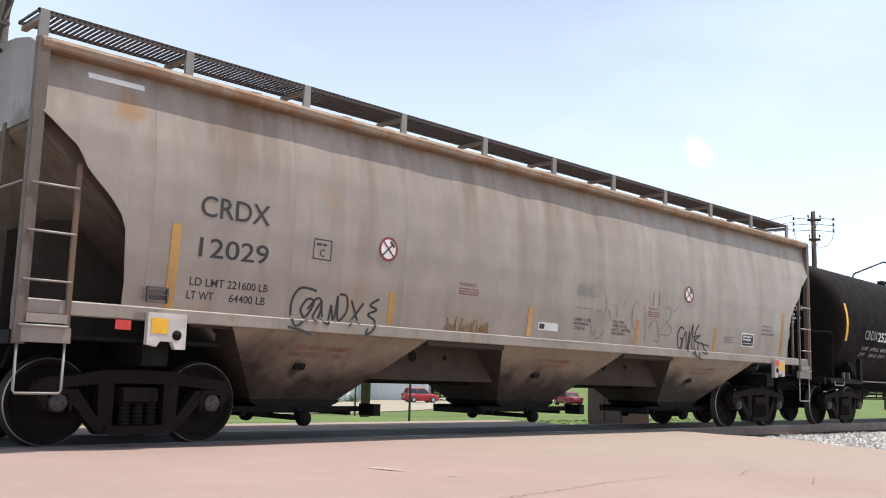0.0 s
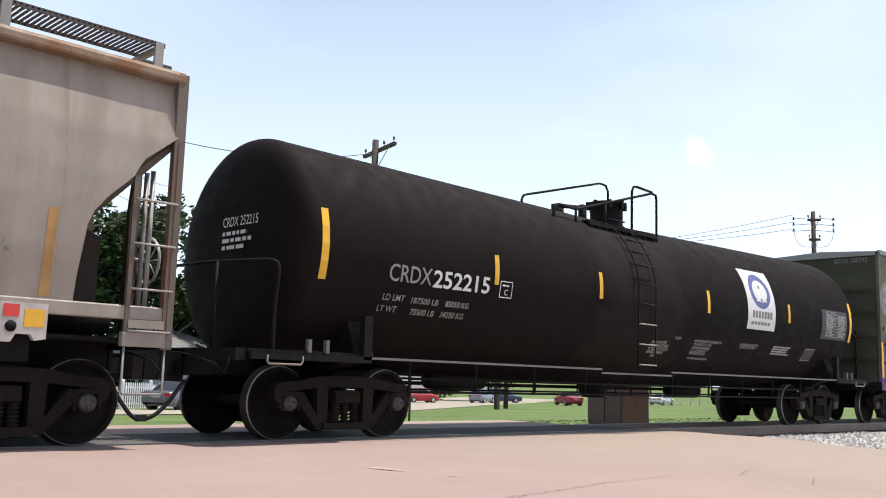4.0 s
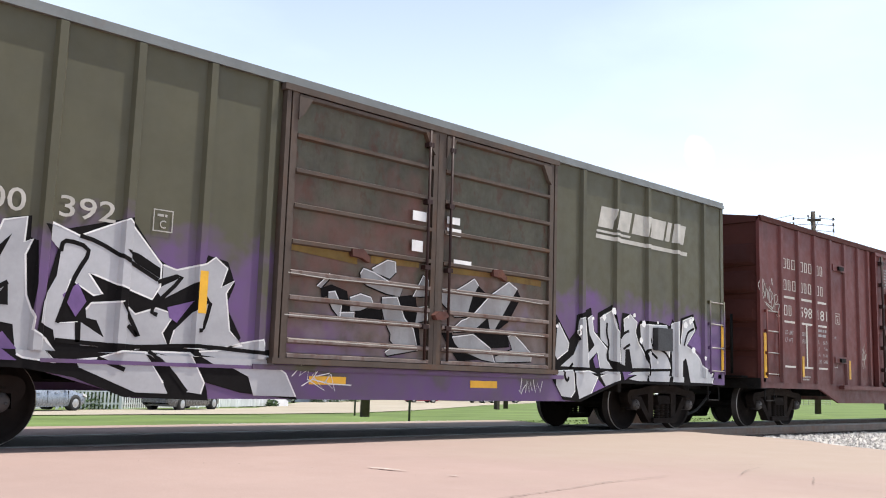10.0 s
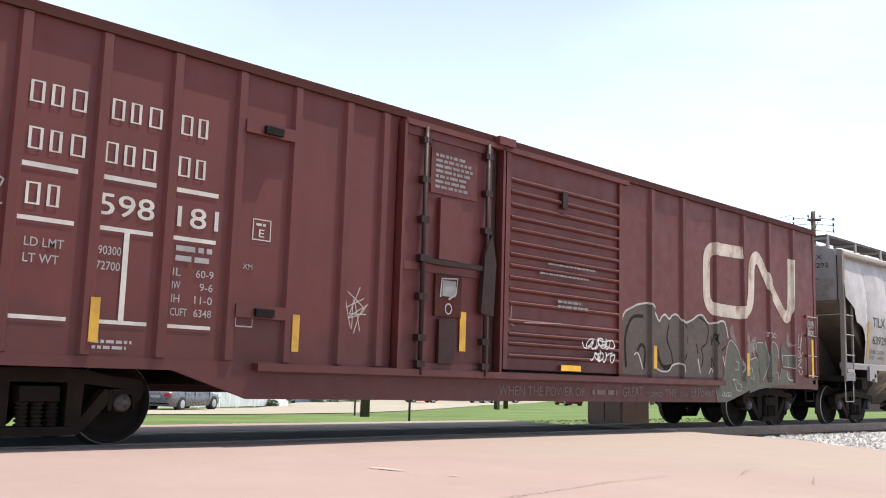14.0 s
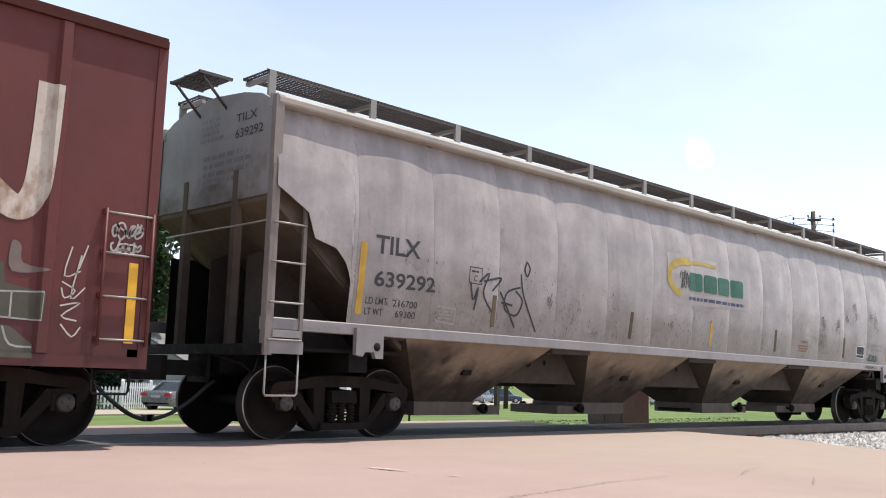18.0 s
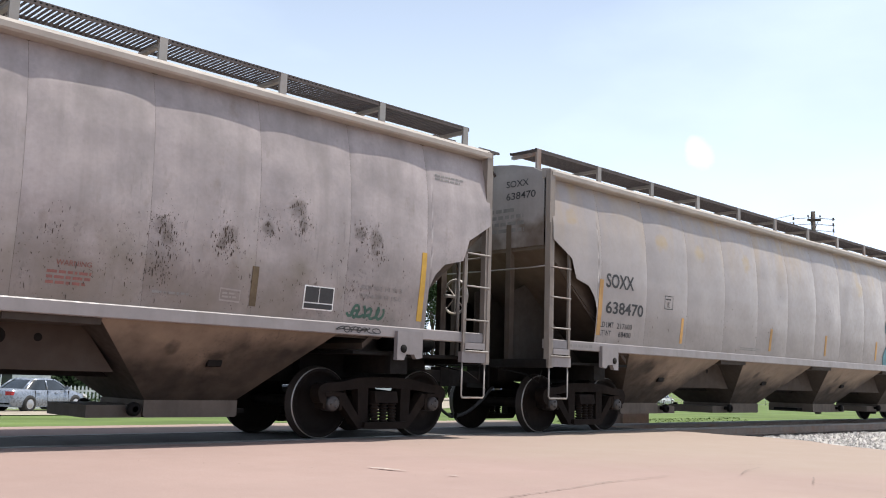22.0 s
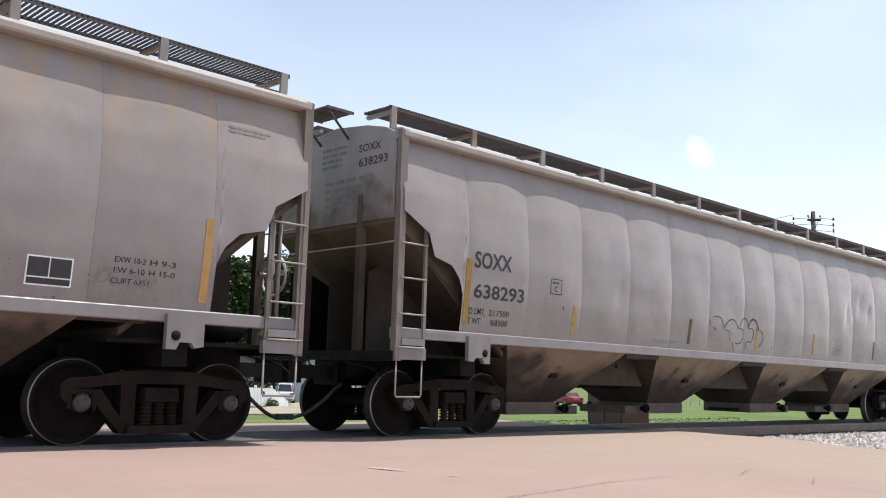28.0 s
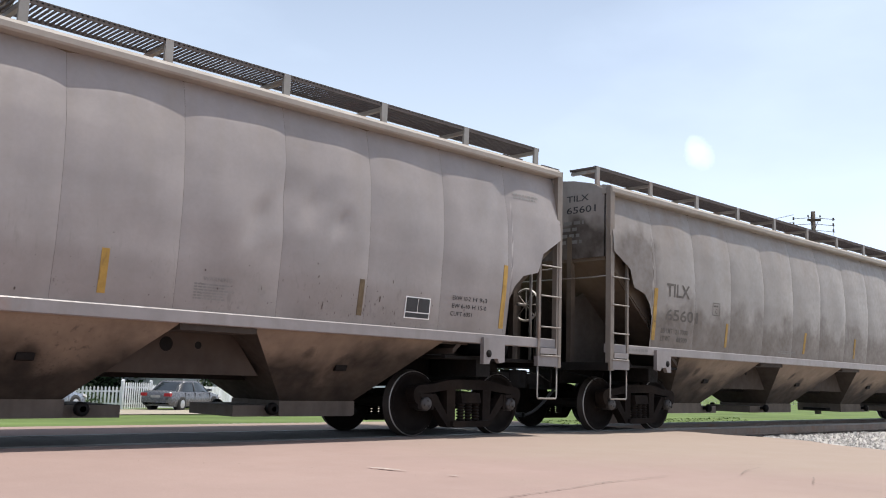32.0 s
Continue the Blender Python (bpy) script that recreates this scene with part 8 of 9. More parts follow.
TEAL_OUT = [[(13.44, 2.57), (13.62, 2.63), (13.95, 2.62), (14.09, 2.46), (14.07, 2.27), (13.95, 2.19), (13.78, 2.2), (13.71, 2.31), (13.73, 2.1), (14.15, 2.12), (14.18, 1.94), (14.14, 1.79), (14.01, 1.77), (14.12, 1.63), (14.16, 1.45), (14.04, 1.41), (13.81, 1.43), (13.54, 1.39), (13.32, 1.48), (13.28, 1.62), (13.3, 1.74), (13.41, 1.89), (13.52, 1.99), (13.54, 2.17), (13.4, 2.33), (13.39, 2.45)],
    [(14.09, 2.46), (14.25, 2.52), (14.43, 2.51), (14.54, 2.49), (14.68, 2.52), (14.79, 2.46), (14.82, 2.21), (14.89, 2.12), (14.8, 1.82), (14.82, 1.53), (14.37, 1.48), (14.18, 1.48), (14.14, 1.76), (14.2, 1.88), (14.17, 2.13), (14.1, 2.18)],
    [(14.79, 2.46), (14.82, 2.56), (14.97, 2.6), (15.4, 2.54), (15.36, 2.17), (15.03, 2.16), (14.95, 2.09), (15.46, 2.16), (15.5, 2.08), (15.5, 1.9), (15.2, 1.92), (14.98, 1.9), (15.14, 1.65), (15.28, 1.4), (14.9, 1.39), (14.84, 1.53), (14.88, 1.76), (14.94, 1.96), (14.88, 2.21)],
    [(15.48, 2.18), (15.57, 2.36), (15.73, 2.46), (15.89, 2.47), (15.98, 2.38), (16.03, 2.28), (16.06, 2.46), (16.32, 2.47), (16.3, 2.05), (16.09, 2.03), (16.18, 1.94), (16.28, 1.74), (16.25, 1.53), (15.96, 1.38), (15.63, 1.36), (15.35, 1.47), (15.26, 1.6), (15.33, 1.8), (15.52, 1.88)]]
for k, q in enumerate(TEAL_OUT):
    b = Build()
    drape(b, q, sf, 0, .0004 * k)
    g = part("graffiti_letter", b, TEAL, car, "teal sprayed letter with dark outline")
    b = Build()
    stroke(b, smooth_line(q, 3, True), .05, sf, 0, .003, True)
    part("graffiti_outline", b, TEAL_D, g)
b = Build()
for q in [[(14.43, 2.48), (14.56, 2.17), (14.61, 1.93), (14.5, 1.6), (14.37, 1.49)],
    [(14.18, 1.76), (14.39, 2.09), (14.52, 2.23)],
    [(14.3, 1.89), (14.45, 1.69)],
    [(14.65, 1.96), (14.8, 1.75)],
    [(13.71, 2.34), (13.75, 2.08), (13.71, 1.89), (13.59, 1.83)],
    [(14.14, 1.76), (14.46, 1.66)],
    [(14.78, 2.13), (14.65, 1.93)]]:
    stroke(b, smooth_line(q, 4), .045, sf, 0, .0035)
part("graffiti_outline", b, TEAL_D, g)
b = Build()
for q in [[(13.77, 2.18), (14.05, 2.19), (14.05, 2.13), (13.78, 2.1)],
    [(13.75, 1.87), (13.97, 1.92), (13.87, 1.76)],
    [(15.7, 2.17), (15.83, 2.12), (16.09, 2.01), (15.83, 2.05)],
    [(15.56, 1.85), (15.68, 1.93), (15.78, 1.8), (15.74, 1.63), (15.62, 1.62), (15.54, 1.75)]]:
    drape(b, q, sf, 0, .0025)
    stroke(b, q, .03, sf, 1, .004, True)
part("graffiti_counter", b, [DECAL, TEAL_D], g)
car, sf = HOPS[2]
b = Build()
for k, q in enumerate([[(8.04, 2.14), (8.18, 2.16), (8.34, 2.11), (8.38, 1.98)],
    [(8.42, 1.95), (8.53, 2.06), (8.69, 2.13), (8.85, 2.11), (8.94, 2.02), (9.02, 1.99)],
    [(9.06, 2.02), (9.13, 2.14), (9.24, 2.19), (9.35, 2.15), (9.4, 2.01)],
    [(9.41, 2.03), (9.48, 2.14), (9.61, 2.19), (9.75, 2.12), (9.83, 1.98)],
    [(9.89, 1.99), (10.03, 1.89), (10.02, 1.75), (9.86, 1.64)],
    [(8.98, 1.97), (9.19, 1.96), (9.22, 1.79), (9.08, 1.68), (8.92, 1.68)],
    [(9.4, 1.98), (9.57, 2.0), (9.64, 1.86), (9.55, 1.73), (9.41, 1.74)],
    [(8.47, 1.92), (8.66, 1.88), (8.67, 1.71)],
    [(8.79, 1.69), (8.89, 1.53)],
    [(9.35, 1.73), (9.34, 1.58)],
    [(7.91, 2.09), (7.96, 1.97)],
    [(8.05, 1.95), (8.16, 1.89)]]):
    stroke(b, smooth_line(q, 5), (.022, .026, .024, .045)[k] if k < 4 else .018, sf, 0, .001)
part("graffiti_tag", b, M("worn_grey_marker", (0.10, 0.095, 0.09), 0.7, var=0.4, vscale=6, bump=0.0), car, "worn grey bubble tag")
stuff(writing(car, "paint_wear", CHIP, lambda b: (chips(b, 25, 260, [(x * 1.5, 1.7) for x in range(1, 13)], .7, .22, rmax=.016), chips(b, 26, 60, ((3.2, 2.1), (16.0, 1.75), (15.6, 1.7)), .3, .12)), "dark chipped paint spots"))
writing(car, "warning_stencil", GREYT, lambda b: (letters(b, "WARNING", 13.56, 13.93, 1.815, 1.86, sf), bars(b, 13.46, 14.0, 1.6, 1.79, 6, sf, 9)))


# ---- the ground ----
FALL_Y = (2.6, 3.2, 6.0, 25.5, 29.5, 68.6, 120.0, 400.0)
FALL_Z = (-0.05, -0.14, -0.30, -0.96, -1.09, -2.10, -2.6, -3.2)


def ground_z(x, y):
    """Level by the track, falling away beyond it."""
    if y > 2.6:
        z = float(np.interp(y, FALL_Y, FALL_Z))
        if x > 14:
            z -= .25 * min((x - 14) / 3, 1) * max(0, 1 - abs(y - 3.5) / 3)
        return z
    if x > 15.6:
        return -.52
    return -.30


ASPH, asph = mat("bleached_pinkish_concrete", (0.305, 0.222, 0.196), 0.9, var=0.10, vscale=0.35, rust=0.25, rust_at=0.6, rust_col=(0.25, 0.20, 0.17), rust_scale=0.8, bump=0.35, bscale=25, spread=0.0, spec=0.2)
# the older pink concrete gives way to a creamier pour
cream = asph["math2"]("ADD", asph["sep"].outputs[0], asph["rng"](asph["noi"](0.5), 0.3, 0.7, -1.5, 1.5))
asph["l"].new(asph["mix"](asph["rng"](cream, 6.5, 11.0, 0, 0.85), asph["col"], (0.305, 0.245, 0.200)), asph["b"].inputs["Base Color"])
PATCH = M("dark_crossing_asphalt", (0.10, 0.095, 0.09), 0.9, var=0.2, vscale=1.0, bump=0.5, bscale=30, spec=0.2)
ROADF = M("pale_far_concrete", (0.33, 0.29, 0.23), 0.9, var=0.12, vscale=0.3, bump=0.2, bscale=12, spec=0.2)
GRASS = M("mown_summer_grass", (0.105, 0.146, 0.048), 0.9, var=0.3, vscale=0.25, rust=0.3, rust_at=0.58, rust_col=(0.15, 0.19, 0.05), rust_scale=0.5, bump=0.25, bscale=10, spec=0.1)
BLADE = M("grass_blades", (0.110, 0.150, 0.050), 0.8, var=0.2, island=True, spread=0.22, bump=0.0, spec=0.15)
STONE = M("pale_ballast_stone", (0.40, 0.38, 0.36), 0.9, var=0.2, island=True, spread=0.35, bump=0.2)
STEEL = M("rail_steel", (0.20, 0.15, 0.12), 0.5, 0.5, rust=0.5, rust_at=0.5, bump=0.1)
RAILTOP = M("bright_rail_head", (0.16, 0.15, 0.145), 0.45, 0.6, bump=0.0)
TIE = M("creosoted_tie", (0.06, 0.045, 0.035), 0.9, var=0.3, bump=0.5)

b = Build()
ys = [-400, -120, -60, -30, -12, -6, -3.2, -2.4, 2.59, 2.65, 3.2, 4.5, 6.0, 10, 16, 25.5, 29.5, 45, 68.6, 95, 120, 200, 400, 900, 2500]
xs = [-1500, -500, -200, -100, -60, -40, -20, -10, 0, 5, 10, 13, 15.3, 15.8, 17, 20, 25, 30, 40, 60, 80, 120, 180, 260, 400, 700, 1500, 3000]
b.grid(lambda x, y: (x, y, ground_z(x, y)), xs, ys)
for k, q in enumerate(b.f):
    if sum(b.v[i][1] for i in q) / 4 < 1 and sum(b.v[i][0] for i in q) / 4 > 5:
        b.s[k] = 1
DIRT = M("pale_gravelly_dirt", (0.33, 0.29, 0.25), 0.95, var=0.2, vscale=0.4, bump=0.6, bscale=14)
solo("ground", b, [GRASS, DIRT], "green mown grass falling gently away from the track", "ground", kind="structure")


def edge_x(y):
    """The ragged right-hand edge of the crossing pavement."""
    return float(np.interp(y, (-40, -9, -5.4, -3.4, -1.8, 2.3), (8, 11.5, 14.2, 15.4, 15.35, 14.9))) + .10 * math.sin(y * 3.1) + .05 * math.sin(y * 9.7)


def slab(name, y0, y1, z, label, mats, left=-60, steps=26, zf=None):
    b = Build()
    ysl = lin(y0, y1, steps)
    top = [[(x, y, z + (zf(x, y) if zf else 0)) for x in (left, -10, -3, 0, 3, 6, 9, edge_x(y) - .6, edge_x(y))] for y in ysl]
    i0 = len(b.v)
    for r in top:
        b.v += r
    m = len(top[0])
    for a in range(len(top) - 1):
        for c in range(m - 1):
            k = i0 + a * m + c
            b.f.append((k, k + 1, k + m + 1, k + m))
            b.s.append(0)
            b.smooth.append(True)
    for r, q in zip(top, top[1:]):
        p, s = r[-1], q[-1]
        b.face([p, s, (s[0] + .05, s[1], -.5), (p[0] + .05, p[1], -.5)])
    for r in (top[0], top[-1]):
        for p, s in zip(r, r[1:]):
            b.face([p, s, (s[0], s[1], -.5), (p[0], p[1], -.5)])
    return solo(name, b, mats, label, "pavement", kind="structure")


slab("pavement", -45, -.86, -.012, "sun-bleached pinkish concrete crossing pavement with fine cracks", ASPH, steps=60, zf=lambda x, y: .006 * math.sin(.8 * x + .3 * y))
slab("pavement_centre", -.62, .62, -.012, "worn dark crossing panel between the rails", PATCH)
slab("pavement_far", .86, 2.65, -.015, "concrete strip beyond the rails", ASPH)
for s in (-1, 1):
    b = Build()
    y = s * .7525
    b.box(-90, 260, y - .0365, y + .0365, -.045, -.004, 0)
    b.box(-90, 260, y - .009, y + .009, -.17, -.045, 1)
    b.box(-90, 260, y - .07, y + .07, -.19, -.17, 1)
    solo("rail", b, [RAILTOP, STEEL], "steel rail with a bright worn head", "rail", kind="structure", group="rails")
tie = Build().box(-.115, .115, -1.3, 1.3, -.36, -.19).mesh("tie", [TIE])
ties = thing("railway_ties", "row of dark creosoted wooden ties", "railway ties", kind="structure")
for k in range(150):
    part("tie", tie, None, ties, at=pose(15.8 + .52 * k, 0, 0))
# ballast: sloped bed and loose stones
b = Build()
b.prism([(-3.1, -.60), (-1.75, -.22), (-1.3, -.20), (1.3, -.20), (1.75, -.22), (3.1, -.60)], 15.0, 300, "x")
solo("ballast_bed", b, STONE, "pale crushed stone ballast bed", "ballast", kind="structure")
rnd = random.Random(11)
b = Build()
for k in range(5200):
    far = k % 3 == 0
    x = rnd.uniform(15.2, 45) if far else rnd.uniform(13.0, 24)
    y = -rnd.uniform(1.3, 4.6) if k % 8 else rnd.uniform(1.2, 2.6)
    if y < 0 and x < edge_x(y) + .02:
        continue
    if y > 0 and x < 15.2:
        continue
    z = float(np.interp(abs(y), (1.3, 1.75, 3.1, 5), (-.20, -.22, -.50, -.50)))
    r = rnd.uniform(.02, .05)
    a = rnd.uniform(0, 6.28)
    vs = []
    for q in range(4):
        t = a + q * math.pi / 2
        vs.append((x + r * math.cos(t) * rnd.uniform(.7, 1.2), y + r * math.sin(t) * rnd.uniform(.7, 1.2), z + rnd.uniform(-.01, .02)))
    topv = (x + rnd.uniform(-.3, .3) * r, y + rnd.uniform(-.3, .3) * r, z + r * rnd.uniform(.9, 1.5))
    i = len(b.v)
    b.v += vs + [topv]
    for q in range(4):
        b.f.append((i + q, i + (q + 1) % 4, i + 4))
        b.s.append(0)
        b.smooth.append(False)
solo("ballast_stones", b, STONE, "loose pale ballast stones beside the pavement", "gravel", kind="stuff")
# gravel lip beyond the rails
b = Build()
for k in range(1500):
    x, y = rnd.uniform(7.5, 14.5), 2.62 + abs(rnd.gauss(0, .22))
    r = rnd.uniform(.015, .04)
    z = ground_z(x, y)
    i = len(b.v)
    b.v += [(x - r, y - r, z), (x + r, y - r * .8, z), (x + r * .9, y + r, z), (x - r, y + r, z), (x, y, z + r * 1.4)]
    b.f += [(i, i + 1, i + 4), (i + 1, i + 2, i + 4), (i + 2, i + 3, i + 4), (i + 3, i, i + 4)]
    b.s += [0] * 4
    b.smooth += [False] * 4
solo("gravel_edge", b, STONE, "crumbled gravel along the far pavement edge", "gravel", kind="stuff")
# grass blades
b = Build()
for k in range(9000):
    t = rnd.random()
    y = 2.9 + 4.5 * t * t
    x = rnd.uniform(-2 + .15 * y, 24 + 1.3 * y)
    if y < 3.4 and x < 14.6 and rnd.random() < .6:
        continue
    z = ground_z(x, y)
    h = rnd.uniform(.01, .04)
    a = rnd.uniform(0, 3.14)
    w = rnd.uniform(.02, .05)
    dx, dy = w * math.cos(a), w * math.sin(a)
    i = len(b.v)
    b.v += [(x - dx, y - dy, z - .01), (x + dx, y + dy, z - .01), (x + rnd.uniform(-.06, .06), y + rnd.uniform(-.06, .06), z + h)]
    b.f.append((i, i + 1, i + 2))
    b.s.append(0)
    b.smooth.append(False)
solo("grass", b, BLADE, "short green grass tufts with seed heads", "grass", kind="stuff")


# ---- beyond the track ----
WOODP = M("grey_brown_pole_wood", (0.060, 0.047, 0.038), 0.9, var=0.25, vscale=3, streak=0.5, bump=0.4)
PORC = M("dark_insulator", (0.07, 0.05, 0.045), 0.3, bump=0.0)
WIRE = M("dark_wire", (0.05, 0.05, 0.055), 0.5, bump=0.0)
LEAF = M("broadleaf_foliage", (0.034, 0.064, 0.017), 0.65, var=0.2, island=True, spread=0.5, bump=0.0, spec=0.25)
LEAF2 = M("dark_broadleaf_foliage", (0.026, 0.050, 0.014), 0.65, var=0.2, island=True, spread=0.5, bump=0.0, spec=0.25)
# darker leaf colour puts the shade of the low canopy into the shrub row
LEAF_SHADE = M("dark_evergreen_hedge", (0.010, 0.022, 0.008), 0.7, var=0.2, island=True, spread=0.5, bump=0.0, spec=0.15)
BARK = M("grey_bark", (0.10, 0.08, 0.06), 0.9, var=0.3, bump=0.5)
VINYL = M("white_vinyl", (0.74, 0.74, 0.76), 0.5, var=0.05, streak=0.1, bump=0.0)
SIDING = M("white_lap_siding", (0.70, 0.70, 0.70), 0.6, var=0.06, streak=0.15, bump=0.02)
SIDING_G = M("grey_lap_siding", (0.36, 0.37, 0.38), 0.6, var=0.06, streak=0.15, bump=0.02)
METAL_W = M("pale_metal_wall", (0.42, 0.45, 0.50), 0.5, var=0.06, streak=0.15, bump=0.02)
METAL_W2 = M("white_metal_wall", (0.68, 0.71, 0.74), 0.5, var=0.06, streak=0.1, bump=0.02)
SHING = M("grey_asphalt_shingles", (0.17, 0.165, 0.16), 0.9, var=0.2, bump=0.4)
CABIN = M("brown_painted_steel_case", (0.085, 0.045, 0.040), 0.55, var=0.2, streak=0.4, rust=0.3, bump=0.05)
GLASS = M("tinted_car_glass", (0.02, 0.025, 0.03), 0.06, var=0.05, bump=0.0, spec=0.8)
TYRE = M("tyre_rubber", (0.025, 0.025, 0.025), 0.8, bump=0.1)
ALLOY = M("silver_wheel", (0.45, 0.45, 0.46), 0.35, 0.6, bump=0.0)
LAMP_R = M("red_lamp_lens", (0.35, 0.015, 0.02), 0.2, bump=0.0)
LAMP_W = M("clear_lamp_lens", (0.6, 0.6, 0.6), 0.15, bump=0.0)
SILVER_C = M("silver_blue_car_paint", (0.24, 0.27, 0.32), 0.28, 0.35, var=0.04, bump=0.0)
GREY_C = M("silver_grey_car_paint", (0.13, 0.133, 0.145), 0.25, 0.35, var=0.04, bump=0.0)
RED_C = M("red_car_paint", (0.42, 0.035, 0.04), 0.3, var=0.05, bump=0.0)
MAROON_C = M("maroon_car_paint", (0.28, 0.03, 0.045), 0.3, var=0.05, bump=0.0)
WHITE_C = M("white_car_paint", (0.65, 0.66, 0.68), 0.3, var=0.04, bump=0.0)
BLUE_C = M("dark_blue_car_paint", (0.04, 0.06, 0.12), 0.3, var=0.05, bump=0.0)
POST_S = M("green_steel_post", (0.06, 0.07, 0.06), 0.6, bump=0.05)

# street and lot: a draped strip between two kerb lines
near_k = [(-40, 20.5), (11, 20.6), (17, 20.6), (21, 20.3), (26.6, 21.8), (44, 34.2), (65, 50), (88, 65), (130, 92)]
far_k = [(-40, 32.0), (11, 32.0), (17, 32.0), (22.7, 33.0), (31, 36.5), (42, 50), (57, 68), (80, 82), (130, 112)]
b = Build()
rows = []
for k in range(65):
    t = k / 64 * (len(near_k) - 1)
    i, f = min(int(t), len(near_k) - 2), t - min(int(t), len(near_k) - 2)
    p = [near_k[i][q] + (near_k[i + 1][q] - near_k[i][q]) * f for q in (0, 1)]
    s = [far_k[i][q] + (far_k[i + 1][q] - far_k[i][q]) * f for q in (0, 1)]
    rows.append([(p[0] + (s[0] - p[0]) * u, p[1] + (s[1] - p[1]) * u) for u in lin(0, 1, 16)])
b.grid(lambda i, j: (*rows[i][j], ground_z(*rows[i][j]) + .03), list(range(65)), list(range(17)))
solo("street", b, ROADF, "pale concrete street and lot beyond the grass", "road", kind="structure")


def utility_pole(x, y, top, arm_dir, arms, lab, tf=False):
    base = ground_z(x, y) - .3
    p = thing("utility_pole", lab, "utility pole", pose(x, y, base), "utility poles")
    h = top - base
    b = Build().tube([(0, 0, 0), (.01, 0, h * .5), (0, 0.01, h)], [.17, .15, .115], 12)
    part("pole", b, WOODP, p)
    d = Vector((*arm_dir, 0)).normalized()
    n = Vector((-d.y, d.x, 0))
    for z, half, pins in arms:
        b = Build()
        q = [d * half + n * .06, d * half - n * .06, -d * half - n * .06, -d * half + n * .06]
        b.prism([(v.x + n.x * .15, v.y + n.y * .15) for v in q], z - base - .06, z - base + .06, "z")
        arm = part("crossarm", b, WOODP, p, "weathered wooden crossarm")
        for u in lin(-half * .92, half * .92, pins - 1):
            c = d * u + n * .15
            b = Build().lathe([(z - base + .05, .012), (z - base + .16, .012), (z - base + .16, .04), (z - base + .25, .045), (z - base + .28, 0)], 10, "z", (c.x, c.y, 0))
            part("insulator", b, PORC, arm)
        b = Build()
        for s in (-1, 1):
            b.tube([d * (s * half * .6) + n * .15 + Vector((0, 0, z - base - .05)), n * .1 + Vector((0, 0, z - base - .65))], .015, 5)
        part("arm_brace", b, GALV, arm)
    return p


AD = (-.295, -1.16)
utility_pole(21.1, 14.6, 9.25, AD, [(8.90, 1.25, 4)], "weathered wooden utility pole with one crossarm")
pr = utility_pole(50.3, 11.6, 10.6, (-.75, .9), [(10.1, .35, 2), (9.0, .3, 2)], "utility pole with switch gear and looped leads")
b = Build()
for z in (10.5, 10.15, 9.8):
    b.tube([(-1.4 * .55, 1.4 * .62, z + .45), (0, 0, z + .55), (1.4 * .55, -1.4 * .62, z + .45)], .016, 5)
for s in (-1, 1):
    b.tube(smooth_line([(s * .72, -s * .8, 10.6), (s * .66, -s * .75, 9.9), (s * .42, -s * .5, 9.45), (0, 0, 9.4)], 6), .014, 5)
    for z in (10.95, 10.65, 10.3):
        b.lathe([(z - .05, .05), (z + .1, .05)], 8, "z", (s * .72, -s * .8, 0))
part("switch_gear", b, PORC, pr, "dark insulators and looped leads")
utility_pole(7.15, 11.6, 9.95, AD, [(9.55, 1.25, 4)], "wooden utility pole with crossarm")
FARP = (50.7, 34.5)
utility_pole(*FARP, 10.8, (1, 0), [(10.5, 1.0, 3)], "wooden utility pole behind the train")
utility_pole(93.0, 24.0, 9.0, (-.75, .9), [(8.7, 1.2, 3)], "distant wooden utility pole")


def wire(p, q, sag, label="thin black sagging overhead wire"):
    pts = [(p[0] + (q[0] - p[0]) * t, p[1] + (q[1] - p[1]) * t, p[2] + (q[2] - p[2]) * t - 4 * sag * t * (1 - t)) for t in lin(0, 1, 24)]
    solo("overhead_wire", Build().tube(pts, .013, 5), WIRE, label, "wire", "overhead wires")


wire((7.2, 11.5, 7.30), (21.0, 14.6, 8.75), .75)
wire((7.2, 11.5, 7.25), (25.4, 38.0, 11.2), .4)
wire((7.2, 11.5, 6.40), (25.5, 38.0, 9.7), .4)
wire((7.2, 11.5, 5.50), (25.5, 38.0, 8.6), .4)
for k, z in enumerate((10.5, 10.1, 9.7)):
    wire((49.6, 12.4, z - .1), (FARP[0] + .3 * (k - 1), FARP[1], 10.4 + .3 * (k - 1)), .5)


